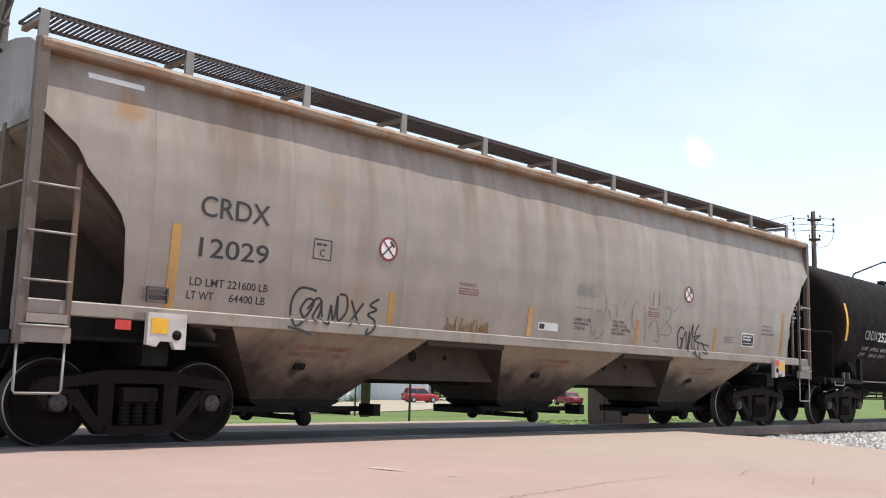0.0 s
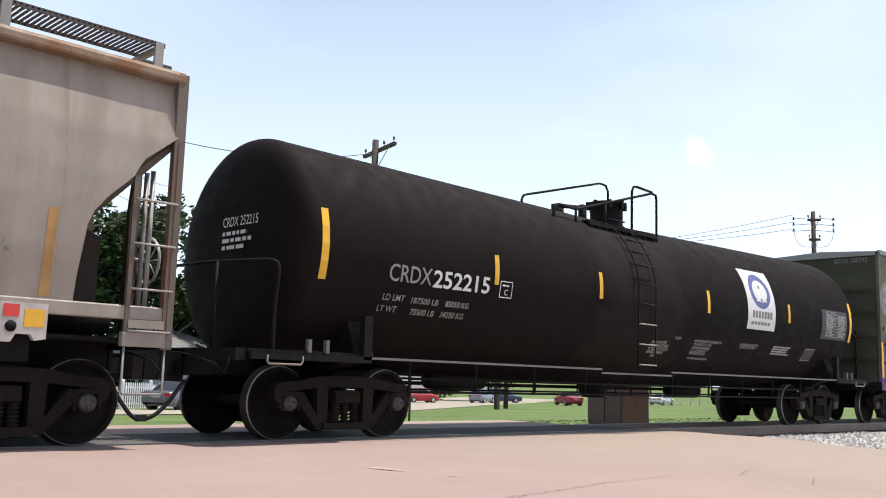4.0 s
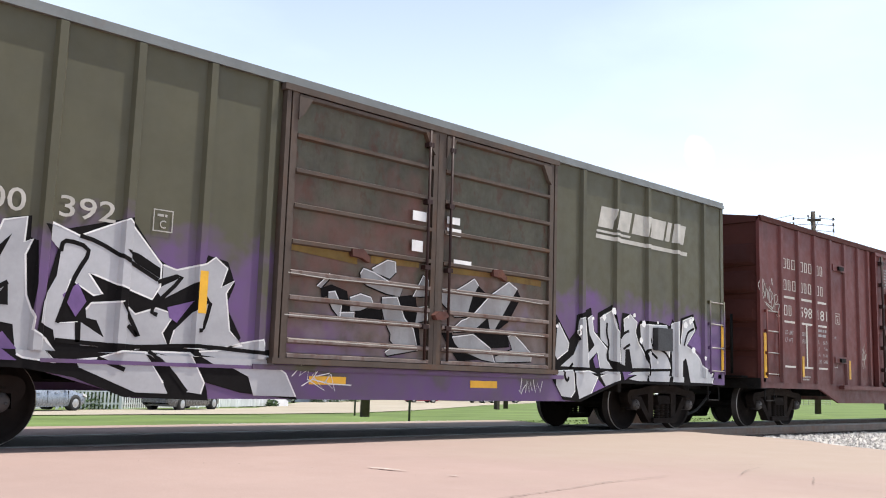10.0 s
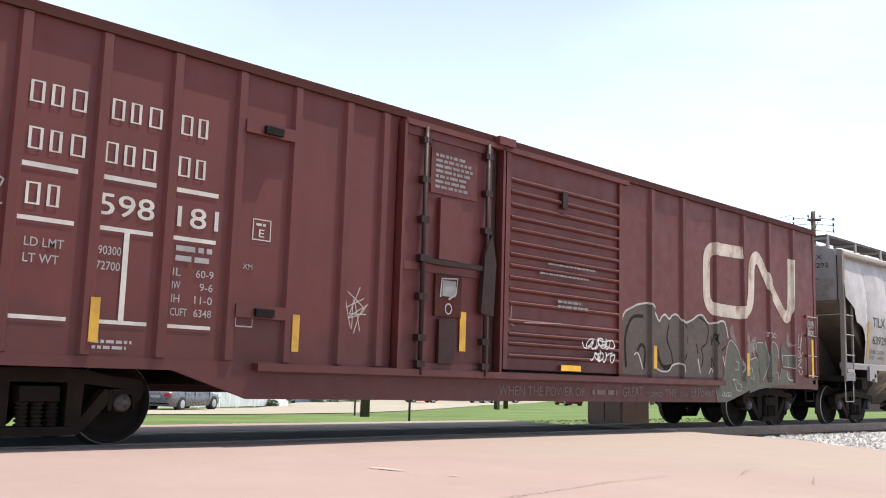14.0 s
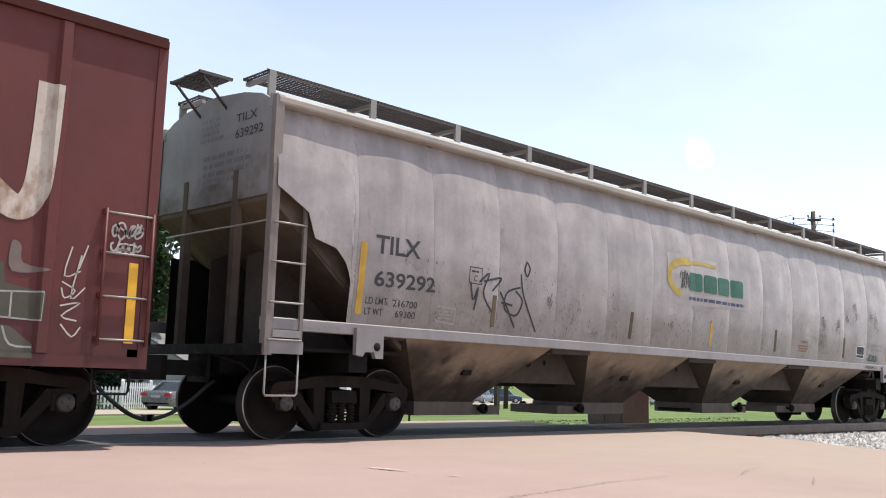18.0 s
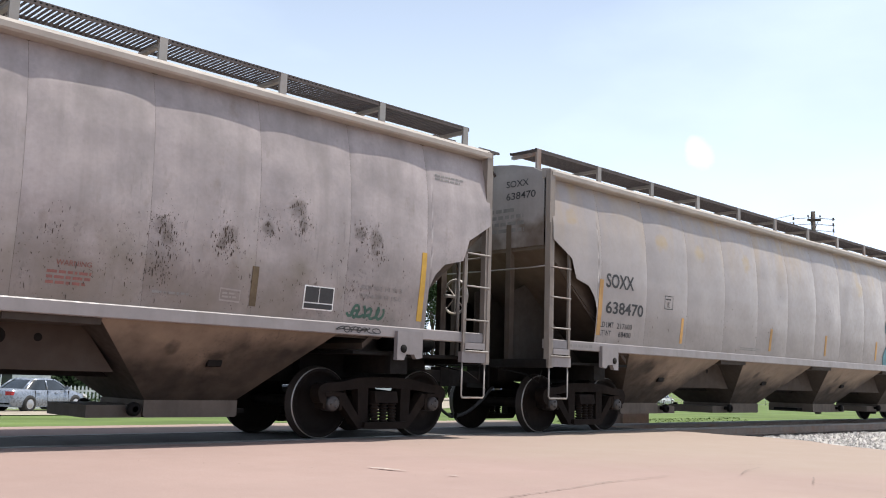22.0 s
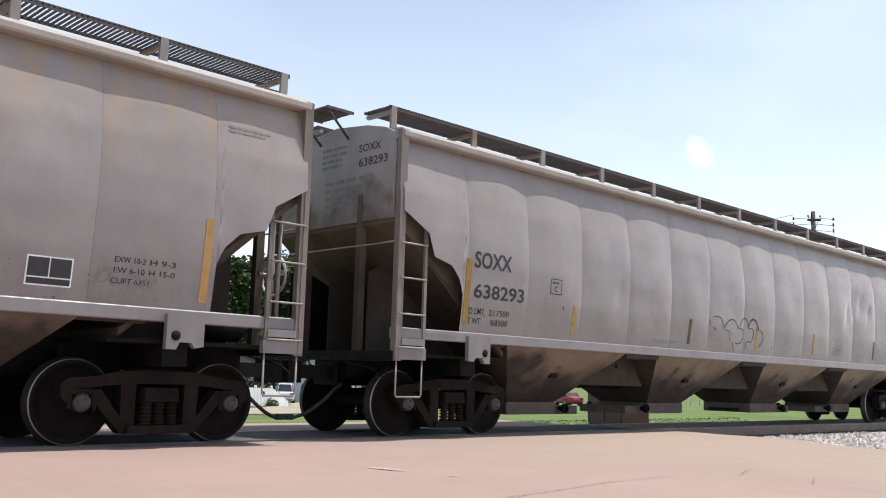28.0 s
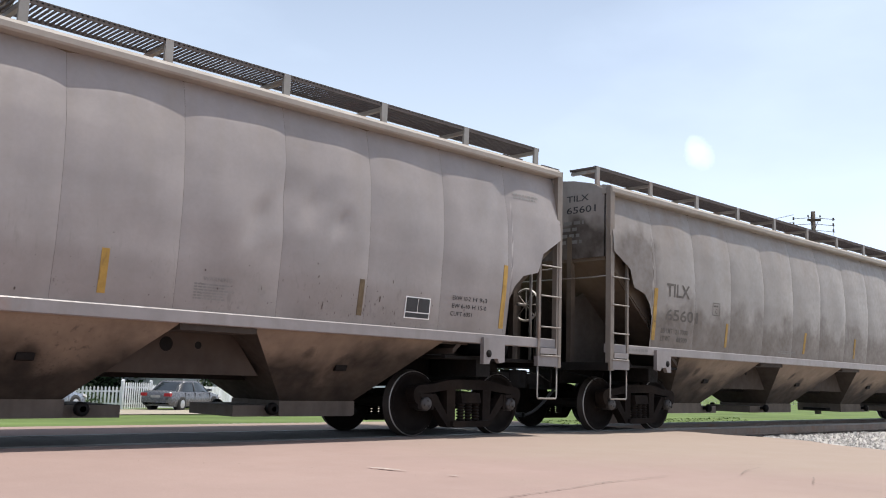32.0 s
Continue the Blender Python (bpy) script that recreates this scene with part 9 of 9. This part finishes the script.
def tree(x, y, h, r, seed, lab, leaf, n=11000):
    rnd = random.Random(seed)
    z0 = ground_z(x, y)
    t = thing("tree", lab, "tree", pose(x, y, z0), "background trees")
    b = Build()
    b.tube([(0, 0, -.2), (.05, .02, h * .25), (.1, -.05, h * .5), (0, .1, h * .75)], [.32, .26, .18, .06], 9)
    lobes = []
    for k in range(24):
        a, zz = rnd.uniform(0, 6.28), rnd.uniform(.10, .92)
        rr = r * (.35 + .45 * rnd.random()) * math.sin(math.pi * min(zz * .85 + .12, .97)) ** .5
        c = (rr * math.cos(a), rr * math.sin(a), h * zz)
        lobes.append((c, rnd.uniform(.22, .42) * r))
        b.tube([(0, 0, h * zz * .6), (c[0] * .5, c[1] * .5, h * zz * .8), c], [.1, .06, .02], 5)
    part("trunk", b, BARK, t)
    b = Build()
    for k in range(n):
        (cx, cy, cz), lr = rnd.choice(lobes)
        d = Vector((rnd.gauss(0, 1), rnd.gauss(0, 1), rnd.gauss(0, .8))).normalized() * lr * rnd.uniform(.55, 1.08)
        p = Vector((cx, cy, cz)) + d
        s = rnd.uniform(.14, .30)
        u = Vector((rnd.gauss(0, 1), rnd.gauss(0, 1), rnd.gauss(0, .5))).normalized()
        w = u.cross(Vector((rnd.gauss(0, 1), rnd.gauss(0, 1), rnd.gauss(0, 1)))).normalized()
        i = len(b.v)
        b.v += [tuple(p - u * s), tuple(p + w * s * .5), tuple(p + u * s), tuple(p - w * s * .5)]
        b.f.append((i, i + 1, i + 2, i + 3))
        b.s.append(0)
        b.smooth.append(False)
    part("crown", b, leaf, t, "dense uneven leafy crown")


for k, (x, y, h, r, lf) in enumerate(((15.5, 46.5, 11.0, 4.2, LEAF), (19.5, 45.5, 12.6, 4.2, LEAF2), (24.0, 46.0, 15.0, 5.0, LEAF), (28.5, 43.5, 13.4, 4.6, LEAF2), (33.0, 45.0, 11.2, 4.0, LEAF), (37.5, 46.5, 9.6, 3.6, LEAF2), (11.0, 49.0, 12.0, 4.6, LEAF2), (67.0, 90.0, 19.0, 6.5, LEAF), (74.0, 96.0, 21.5, 6.8, LEAF2), (80.5, 99.0, 21.0, 5.6, LEAF), (85.0, 88.0, 17.5, 5.4, LEAF), (90.5, 84.0, 17.0, 5.2, LEAF2), (95.5, 79.5, 17.5, 5.4, LEAF))):
    tree(x, y, h, r, 100 + k, "leafy green broadleaf tree behind the houses" if k % 2 else "tall dense green tree behind the street", lf)


def shrub(x, y, r, seed, n=420, leaf=1.0, m=None):
    rnd = random.Random(seed)
    b = Build()
    for k in range(n):
        d = Vector((rnd.gauss(0, 1), rnd.gauss(0, 1), abs(rnd.gauss(0, .8)))).normalized() * r * rnd.uniform(.4, 1.05)
        s = rnd.uniform(.05, .12) * leaf
        u = Vector((rnd.gauss(0, 1), rnd.gauss(0, 1), rnd.gauss(0, 1))).normalized()
        w = u.orthogonal().normalized()
        i = len(b.v)
        b.v += [tuple(d - u * s), tuple(d + w * s * .6), tuple(d + u * s), tuple(d - w * s * .6)]
        b.f.append((i, i + 1, i + 2, i + 3))
        b.s.append(0)
        b.smooth.append(False)
    solo("shrub", b, m or LEAF2, "small dark green shrub by a wall", "shrub", "shrubs", at=pose(x, y, ground_z(x, y)))


for k, (x, y, r) in enumerate(((20.2, 34.6, 1.0), (21.1, 34.8, .8), (62.5, 69.5, .9), (59.5, 68.5, .8), (66.5, 71.5, .9), (36.2, 42.6, .55))):
    shrub(x, y, r, 300 + k)
# shrub row in the leaf colour with canopy shade painted in
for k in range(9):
    shrub(11.5 + 2.7 * k, 43.0 + .6 * (k % 3), 2.7, 340 + k, 3600, 2.0, LEAF_SHADE)


def house(name, lab, x, y, az, w, d, h, rise, wall_m, roof_m, windows, over=.35):
    z0 = ground_z(x, y) - .1
    ho = thing(name, lab, "house", pose(x, y, z0, 0, 0, az))
    b = Build()
    n = int(h / .2)
    b.box(-w / 2 + .03, w / 2 - .03, -d / 2 + .03, d / 2 - .03, 0, h)
    wall = part("wall", b, wall_m, ho)
    part("gable", Build().prism([(-d / 2 + .02, h), (d / 2 - .02, h), (0, h + rise - .05)], -w / 2, w / 2, "x"), wall_m, ho)
    me = Build().prism([(-w / 2, -d / 2), (w / 2, -d / 2), (w / 2, d / 2), (-w / 2, d / 2)], 0, h / n - .012, "z").mesh("siding_board", [wall_m])
    for k in range(n):
        part("siding_board", me, None, wall, at=pose(0, 0, h * k / n))
    b = Build()
    t = .12
    for s in (-1, 1):
        b.prism([(s * (d / 2 + over), h - over * rise / (d / 2)), (0, h + rise), (0, h + rise + t), (s * (d / 2 + over), h + t - over * rise / (d / 2))], -w / 2 - over, w / 2 + over, "x")
    part("roof", b, roof_m, ho, "low shingled roof with white fascia")
    b = Build()
    b.box(-w / 2 - over, w / 2 + over, -d / 2 - over - .03, -d / 2 - over + .01, h - over * rise / (d / 2) - .05, h + .12 - over * rise / (d / 2))
    part("fascia", b, VINYL, ho)
    for wx, wz, ww, wh in windows:
        b = Build()
        b.box(wx - ww / 2, wx + ww / 2, -d / 2 - .02, -d / 2 + .05, wz, wz + wh)
        win = part("window", b, GLASS, ho)
        b = Build()
        for q in (-1, 1):
            b.box(wx + q * ww / 2 - .05, wx + q * ww / 2 + .05, -d / 2 - .06, -d / 2 + .02, wz - .05, wz + wh + .05)
        b.box(wx - ww / 2, wx + ww / 2, -d / 2 - .06, -d / 2 + .02, wz - .06, wz + .03)
        b.box(wx - ww / 2, wx + ww / 2, -d / 2 - .06, -d / 2 + .02, wz + wh - .03, wz + wh + .06)
        b.box(wx - .02, wx + .02, -d / 2 - .05, -d / 2 + .02, wz, wz + wh)
        part("window_frame", b, VINYL, win)
    return ho


house("house", "white clapboard house with a low grey roof", 13.2, 38.5, 8, 10, 7, 3.4, 1.3, SIDING, SHING, [(-2.5, 1.2, 1.2, 1.2), (2.5, 1.2, 1.2, 1.2)])
house("house", "grey sided house behind a white fence", 31.0, 45.0, 28, 11, 7, 3.0, 1.8, SIDING_G, SHING, [(-3, 1.1, 1.3, 1.2), (0, 1.1, 1.3, 1.2), (3.2, 1.1, 1.3, 1.2)])


def shed(x, y, az, w, d, h, m, lab):
    ho = thing("metal_building", lab, "building", pose(x, y, ground_z(x, y) - .1, 0, 0, az))
    b = Build()
    b.box(-w / 2, w / 2, -d / 2, d / 2, 0, h)
    k = int(w / .6)
    for q in range(k):
        xx = -w / 2 + w * q / k
        b.box(xx, xx + .08, -d / 2 - .03, -d / 2, 0, h)
    part("wall", b, m, ho)
    b = Build()
    b.prism([(-w / 2 - .2, h), (w / 2 + .2, h), (w / 2 + .2, h + .15), (0, h + 1.0), (-w / 2 - .2, h + .15)], -d / 2 - .2, d / 2 + .2, "y")
    part("roof", b, METAL_W, ho)
    b = Build()
    b.box(w * .12, w * .12 + 3, -d / 2 - .05, -d / 2 + .01, 0, 2.6)
    for q in range(4):
        b.box(w * .12, w * .12 + 3, -d / 2 - .08, -d / 2 - .05, .05 + .65 * q, .1 + .65 * q)
    part("door", b, METAL_W2, ho)


shed(65.5, 80.0, 42, 24, 10, 4.6, METAL_W, "long pale grey metal building with a roller door")
shed(86.0, 86.0, 42, 12, 9, 4.4, METAL_W2, "white metal building beside the lot")


# fence: pickets, rails and gate
def picket_fence(p, q, h, step, lab, wide=.09, gate=False):
    a, c = Vector(p), Vector(q)
    L = (c - a).length
    az = math.degrees(math.atan2(c.y - a.y, c.x - a.x))
    f = thing("picket_fence" if not gate else "gate", lab, "fence", pose(a.x, a.y, 0, 0, 0, az), "white fences")
    dirv = (c - a).normalized()
    zg = lambda s: ground_z(a.x + dirv.x * s, a.y + dirv.y * s)
    me = Build().prism([(0, .05), (wide, .05), (wide, h - .07), (wide / 2, h), (0, h - .07)], -.01, .012).mesh("picket", [VINYL])
    n = int(L / step)
    for k in range(n):
        s = L * k / n
        part("picket", me, None, f, at=pose(s, 0, zg(s)))
    post = Build()
    post.box(-.06, .06, -.06, .06, -.1, h + .06)
    post.prism([(-.075, h + .06), (.075, h + .06), (0, h + .14)], -.07, .07)
    pm = post.mesh("post", [VINYL])
    m = max(1, round(L / 2.4))
    for k in range(m + 1):
        s = L * k / m
        part("post", pm, None, f, at=pose(s, .04, zg(s)))
    for z in (.25, h - .3):
        b = Build()
        for k in range(m):
            s0, s1 = L * k / m, L * (k + 1) / m
            b.prism([(s0, zg(s0) + z), (s1, zg(s1) + z), (s1, zg(s1) + z + .09), (s0, zg(s0) + z + .09)], .012, .05)
        part("fence_rail", b, VINYL, f)


picket_fence((18.6, 34.6), (21.4, 33.6), 1.15, .17, "white picket fence beside the drive")
picket_fence((21.4, 33.6), (23.4, 34.6), 1.35, .16, "white picket gate standing shut", gate=True)
picket_fence((23.4, 34.6), (36.5, 43.0), 1.25, .15, "long white slatted fence", .11)
b = Build()
b.prism([(0, 0), (1.6, 0), (1.6, .35), (0, 1.25)], -.02, .02)
solo("fence_panel", b, VINYL, "white sloping end panel of the fence", "fence", at=pose(36.5, 43.0, ground_z(36.5, 43), 0, 0, 10))


# parked vehicles
WHEEL_C = Build().lathe([(-.10, 0), (-.10, .17), (-.09, .19), (-.10, .20), (-.10, .30), (-.07, .33), (.07, .33), (.10, .30), (.10, 0)], 24, "y", slots=[1, 1, 1, 0, 0, 0, 0, 0]).mesh("wheel", [TYRE, ALLOY])


def parked(name, lab, cat, x, y, az, paint, L=4.5, W=1.72, H=1.40, style="sedan", dz=0.0):
    """Car facing its own +x. az: degrees from the x axis."""
    z0 = ground_z(x, y) + .03 + dz
    c = thing(name, lab, cat, pose(x, y, z0, 0, 0, az), "parked vehicles")
    f, r, hw = L / 2, -L / 2, W / 2
    ax, bx = f - .88, r + .95
    belt = .93 if style == "sedan" else 1.06
    hood = belt - (.06 if style == "sedan" else .02)
    tops = {"sedan": [(r, .72), (r + .04, belt - .06), (r + .15, belt + .01), (r + .7, belt + .02)],
            "pickup": [(r, .8), (r + .03, belt - .02), (r + .1, belt), (r + .7, belt)],
            "suv": [(r, .8), (r + .03, belt - .05), (r + .1, belt), (r + .7, belt)]}[style]
    tops += [(f - 1.25, belt), (f - 1.0, hood + .02), (f - .45, hood - .09), (f - .14, hood - .2), (f - .03, .62), (f, .55)]
    lows = [(r, .46), (r + .04, .34), (r + .2, .24), (f - .25, .22), (f - .04, .30), (f, .42)]
    wide = [(r, .78), (r + .05, .88), (r + .3, .96), (r + .9, 1.0), (f - 1.2, 1.0), (f - .5, .95), (f - .12, .83), (f, .68)]
    ev = lambda t, u: float(np.interp(u, [p[0] for p in t], [p[1] for p in t]))
    us = sorted(set([p[0] for p in tops + lows + wide] + lin(r + .3, f - .3, 16)))
    sect = [(.90, 0.0), (.985, .12), (1.0, .42), (.985, .70), (.93, .92), (.80, .985), (.45, 1.0), (0, 1.01)]
    sect = [(-a, q) for a, q in sect] + [(a, q) for a, q in reversed(sect[:-1])]
    b = Build()
    b.grid(lambda u, k: (u, sect[k][0] * hw * ev(wide, u), ev(lows, u) + (ev(tops, u) - ev(lows, u)) * sect[k][1]), us, list(range(len(sect))))
    for u in (r, f):
        b.face([(u, a * hw * ev(wide, u), ev(lows, u) + (ev(tops, u) - ev(lows, u)) * q) for a, q in sect])
    b.box(r + .4, f - .5, -hw * .9, hw * .9, .20, .30)
    part("body", b, paint, c)
    lo, hi = {"sedan": ((r + .62, f - 1.02), (r + 1.35, f - 1.98)), "pickup": ((r + 1.9, f - 1.25), (r + 2.1, f - 2.0)), "suv": ((r + .08, f - 1.12), (r + .42, f - 1.9))}[style]

    def ring(k, z):
        x0, x1, h = lo[0] + (hi[0] - lo[0]) * k, lo[1] + (hi[1] - lo[1]) * k, hw - .07 - .17 * k
        out = []
        for q in range(24):
            a = 2 * math.pi * (q + .5) / 24
            ca, sa = math.cos(a), math.sin(a)
            out.append(((x0 + x1) / 2 + (x1 - x0) / 2 * abs(ca) ** .42 * (1 if ca > 0 else -1), h * abs(sa) ** .42 * (1 if sa > 0 else -1), z))
        return out
    rings = [ring(0, belt - .03), ring(.5, belt + (H - belt) * .5), ring(.88, H - .085)]
    b = Build()
    b.grid(lambda q, k: rings[k][q % 24], list(range(25)), [0, 1, 2])
    part("cabin_glass", b, GLASS, c, "dark tinted windows")
    rings2 = [ring(.87, H - .09), ring(.97, H - .04), ring(1.12, H - .012), ring(1.6, H)]
    b = Build()
    b.grid(lambda q, k: rings2[k][q % 24], list(range(25)), [0, 1, 2, 3])
    b.face(rings2[3])
    part("car_roof", b, paint, c)
    for s in (-1, 1):
        b = Build()
        mid = (hi[0] + hi[1]) / 2
        for q in ((2, 9) if s > 0 else (14, 21)):
            b.tube([Vector(g[q]) * 1.0 for g in rings], .045, 6)
        b.tube([(mid, s * (hw - .065), belt), (mid, s * (hw - .15), belt + (H - belt) * .5), (mid, s * (hw - .215), H - .08)], .035, 6)
        part("pillar", b, paint, c)
        w0 = hw * ev(wide, r + .1)
        part("tail_light", Build().box(r - .005, r + .16, *sorted((s * w0 * 1.0, s * w0 * .58)), belt - .24, belt - .09), LAMP_R, c, "red tail light")
        w1 = hw * ev(wide, f - .2)
        part("headlight", Build().prism([(f - .30, hood - .22), (f - .03, hood - .30), (f - .05, hood - .19), (f - .28, hood - .12)], *sorted((s * w1 * 1.02, s * w1 * .55))), LAMP_W, c)
        part("wing_mirror", Build().prism([(hi[1] + .42, belt), (hi[1] + .58, belt), (hi[1] + .55, belt + .12), (hi[1] + .44, belt + .12)], *sorted((s * hw * .96, s * (hw + .15)))), paint, c)
        b = Build()
        for xx in (mid - .62, mid + .42):
            b.box(xx, xx + .16, *sorted((s * hw * .97, s * (hw + .015))), belt - .17, belt - .135)
        part("door_handle", b, paint, c)
        b = Build()
        for xx in (hi[0] - .12, mid, hi[1] + .66):
            b.box(xx - .006, xx + .006, *sorted((s * hw * .95, s * (hw + .003))), .36, belt - .06)
        part("door_seam", b, TYRE, c)
        for cx in (ax, bx):
            part("wheel_arch", Build().lathe([(s * (hw - .3), .35), (s * (hw + .004), .35), (s * (hw + .004), 0)], 24, "y", (cx, 0, .34)), TYRE, c)
            part("wheel", WHEEL_C, None, c, at=pose(cx, s * (hw - .075), .33, 0, 0, 0 if s < 0 else 180))
    part("number_plate", Build().box(r - .012, r + .02, -.26, .26, .62, .74), PALE, c)
    part("rear_bumper", Build().prism([(r - .05, -hw * .72), (r - .05, hw * .72), (r + .16, hw * .93), (r + .16, -hw * .93)], .38, .55, "z"), paint, c)
    return c


parked("parked_sedan", "silver-blue four-door sedan parked on the street", "car", 16.0, 30.4, 26, SILVER_C, 4.5, 1.70, 1.40)
parked("parked_sedan", "silver grey sedan parked by the white fence", "car", 24.1, 32.6, 29, GREY_C, 4.8, 1.83, 1.45)
parked("parked_suv", "red sport utility vehicle parked in the lot", "car", 75.5, 70.0, -18, RED_C, 4.3, 1.75, 1.68, "suv")
parked("parked_sedan", "maroon red sedan parked on the grass edge", "car", 79.0, 51.0, 60, MAROON_C, 4.5, 1.75, 1.42)
parked("parked_pickup", "white pickup truck parked in the lot", "truck", 54.0, 66.5, 55, WHITE_C, 5.2, 1.9, 1.85, "pickup")
parked("parked_suv", "silver sport utility vehicle parked in the far lot", "car", 85.5, 69.5, 20, SILVER_C, 4.6, 1.8, 1.75, "suv")
parked("parked_van", "dark blue van parked in the far lot", "car", 91.5, 71.5, -40, BLUE_C, 5.0, 1.9, 1.8, "suv")
parked("parked_sedan", "white sedan parked far across the field", "car", 103.0, 55.0, 10, WHITE_C, 4.5, 1.75, 1.42)

# brown relay case beside the track
b = Build()
CX, CY = 20.2, 3.28
rc = thing("relay_cabinet", "brown steel railway relay case on a low base", "cabinet", pose(CX, CY, -.42))
b.box(0, 1.18, 0, 1.10, .20, 1.75)
part("case", b, CABIN, rc)
part("base", Build().box(.02, 1.16, .02, 1.08, 0, .21), CABIN, rc)
part("lid", Build().box(-.05, 1.23, -.05, 1.15, 1.75, 1.82), CABIN, rc)
part("door", Build().box(-.025, 0, .05, .53, .26, 1.70), CABIN, rc)
part("door", Build().box(-.025, 0, .56, 1.05, .26, 1.70), CABIN, rc)
part("latch", Build().box(-.06, -.02, .48, .52, .9, 1.15), GALV, rc)

# small posts on the verge
for x, y, h, r, lab in ((22.4, 16.75, 2.3, .035, "thin dark steel sign post"), (16.7, 7.5, 2.2, .03, "thin dark steel marker post")):
    ps = thing("sign_post", lab, "post", pose(x, y, ground_z(x, y)), "verge posts")
    part("post", Build().tube([(0, 0, -.2), (0, 0, h)], r, 8), POST_S, ps)
    part("marker_plate", Build().box(-.15, .15, -.01, .01, h - .35, h), WHITE, ps)
wp = thing("wooden_post", "short dark wooden post in the grass", "post", pose(47.0, 32.0, ground_z(47, 32)))
part("post", Build().box(-.14, .14, -.14, .14, -.2, 2.4), WOODP, wp)
part("post_cap", Build().prism([(-.16, 2.4), (.16, 2.4), (0, 2.5)], -.16, .16), WOODP, wp)

# chain-link fence across the field
cf = thing("chain_link_fence", "low grey chain-link fence across the field", "fence")
pm = Build().tube([(0, 0, -.1), (0, 0, 1.3)], .03, 6).mesh("post", [GALV])
for k in range(30):
    x, y = 84 + 3.0 * k, 47 + .55 * k
    part("post", pm, None, cf, at=pose(x, y, ground_z(x, y)))
b = Build()
for z in (.15, .5, .85, 1.25):
    b.tube([(84, 47, ground_z(84, 47) + z), (127, 54.9, ground_z(127, 54.9) + z), (171, 63, ground_z(171, 63) + z)], .02, 5)
part("fence_rail", b, GALV, cf)
# marks on the pavement
CRACK = M("crack_filler", (0.165, 0.135, 0.115), 0.9, bump=0.1)
rnd = random.Random(77)


def crack(pts, w, seed):
    r = random.Random(seed)
    b = Build()
    line = []
    for p, q in zip(pts, pts[1:]):
        for t in lin(0, 1, 9)[:-1]:
            line.append((p[0] + (q[0] - p[0]) * t + r.gauss(0, .008), p[1] + (q[1] - p[1]) * t + r.gauss(0, .006)))
    line.append(pts[-1])
    for p, q in zip(line, line[1:]):
        d = Vector((q[0] - p[0], q[1] - p[1])).normalized() * w * r.uniform(.4, 1.2)
        b.face([(p[0] - d.y, p[1] + d.x, -.002), (p[0] + d.y, p[1] - d.x, -.002), (q[0] + d.y, q[1] - d.x, -.002), (q[0] - d.y, q[1] + d.x, -.002)])
    solo("pavement_crack", b, CRACK, "thin dark crack in the pavement", "crack", "pavement cracks", kind="structure")


crack([(5.0, -6.22), (5.52, -6.16), (6.02, -6.09), (6.63, -5.97), (7.06, -5.96), (7.69, -5.93)], .006, 1)
crack([(8.52, -6.20), (8.9, -6.05), (9.39, -5.95)], .004, 2)
crack([(9.3, -5.62), (9.75, -5.80)], .004, 3)
crack([(8.9, -6.75), (8.32, -7.0), (8.2, -7.4), (8.15, -7.69)], .004, 4)
for line, wide in ((((5.64, -4.05), (5.66, -4.12), (5.69, -4.20), (5.70, -4.29), (5.72, -4.38), (5.74, -4.47)), (.006, .022, .026, .030, .018, .005)), (((5.82, -4.90), (5.84, -4.96), (5.85, -5.02)), (.006, .016, .005))):
    b = Build()
    for (p, q), (w, v) in zip(zip(line, line[1:]), zip(wide, wide[1:])):
        b.face([(p[0] - w, p[1], -.001), (q[0] - v, q[1], -.001), (q[0] + v, q[1], -.001), (p[0] + w, p[1], -.001)])
    solo("paint_streak", b, FLECK, "thin worn streak of white paint on the pavement", "paint mark", "paint marks", kind="structure")
b = Build()
for k in range(60):
    x, y = rnd.uniform(.5, 9.5), rnd.uniform(-7, -2)
    r = rnd.uniform(.002, .006)
    b.face([(x - r, y, -.001), (x, y - r * .7, -.001), (x + r, y, -.001), (x, y + r * .7, .004)])
solo("pebbles", b, CRACK, "scattered dark pebbles and specks", "gravel", kind="stuff")


# ---- the train's run ----
HITCH = {26.5: .02, 27.0: .039, 27.5: -.069, 28.0: .09, 28.5: -.035, 29.0: -.02}


def run(t):
    """How far the train has come by t seconds, towards low x."""
    u = (t - 16) / 16
    s = 16 * (4.0424 * u + .08164 * u * u - .01382 * u ** 3 - .00415 * u ** 4)
    ks = sorted(HITCH)
    if 26 < t < 29.5:
        s += float(np.interp(t, [26.0] + ks + [29.5], [0.0] + [HITCH[k] for k in ks] + [0.0]))
    return s


def motions():
    times = [0.5 * k for k in range(65)]
    for car, x0 in CARS:
        walk(car, [(t, pose(x0 - run(t), 0, 0)) for t in times])
    spins = [4 / 30 * k for k in range(241)]
    for w, x in SPUN:
        walk(w, [(t, pose(x, 0, R_WHEEL, 0, -math.degrees(run(t) / R_WHEEL), 0)) for t in spins])


motions()
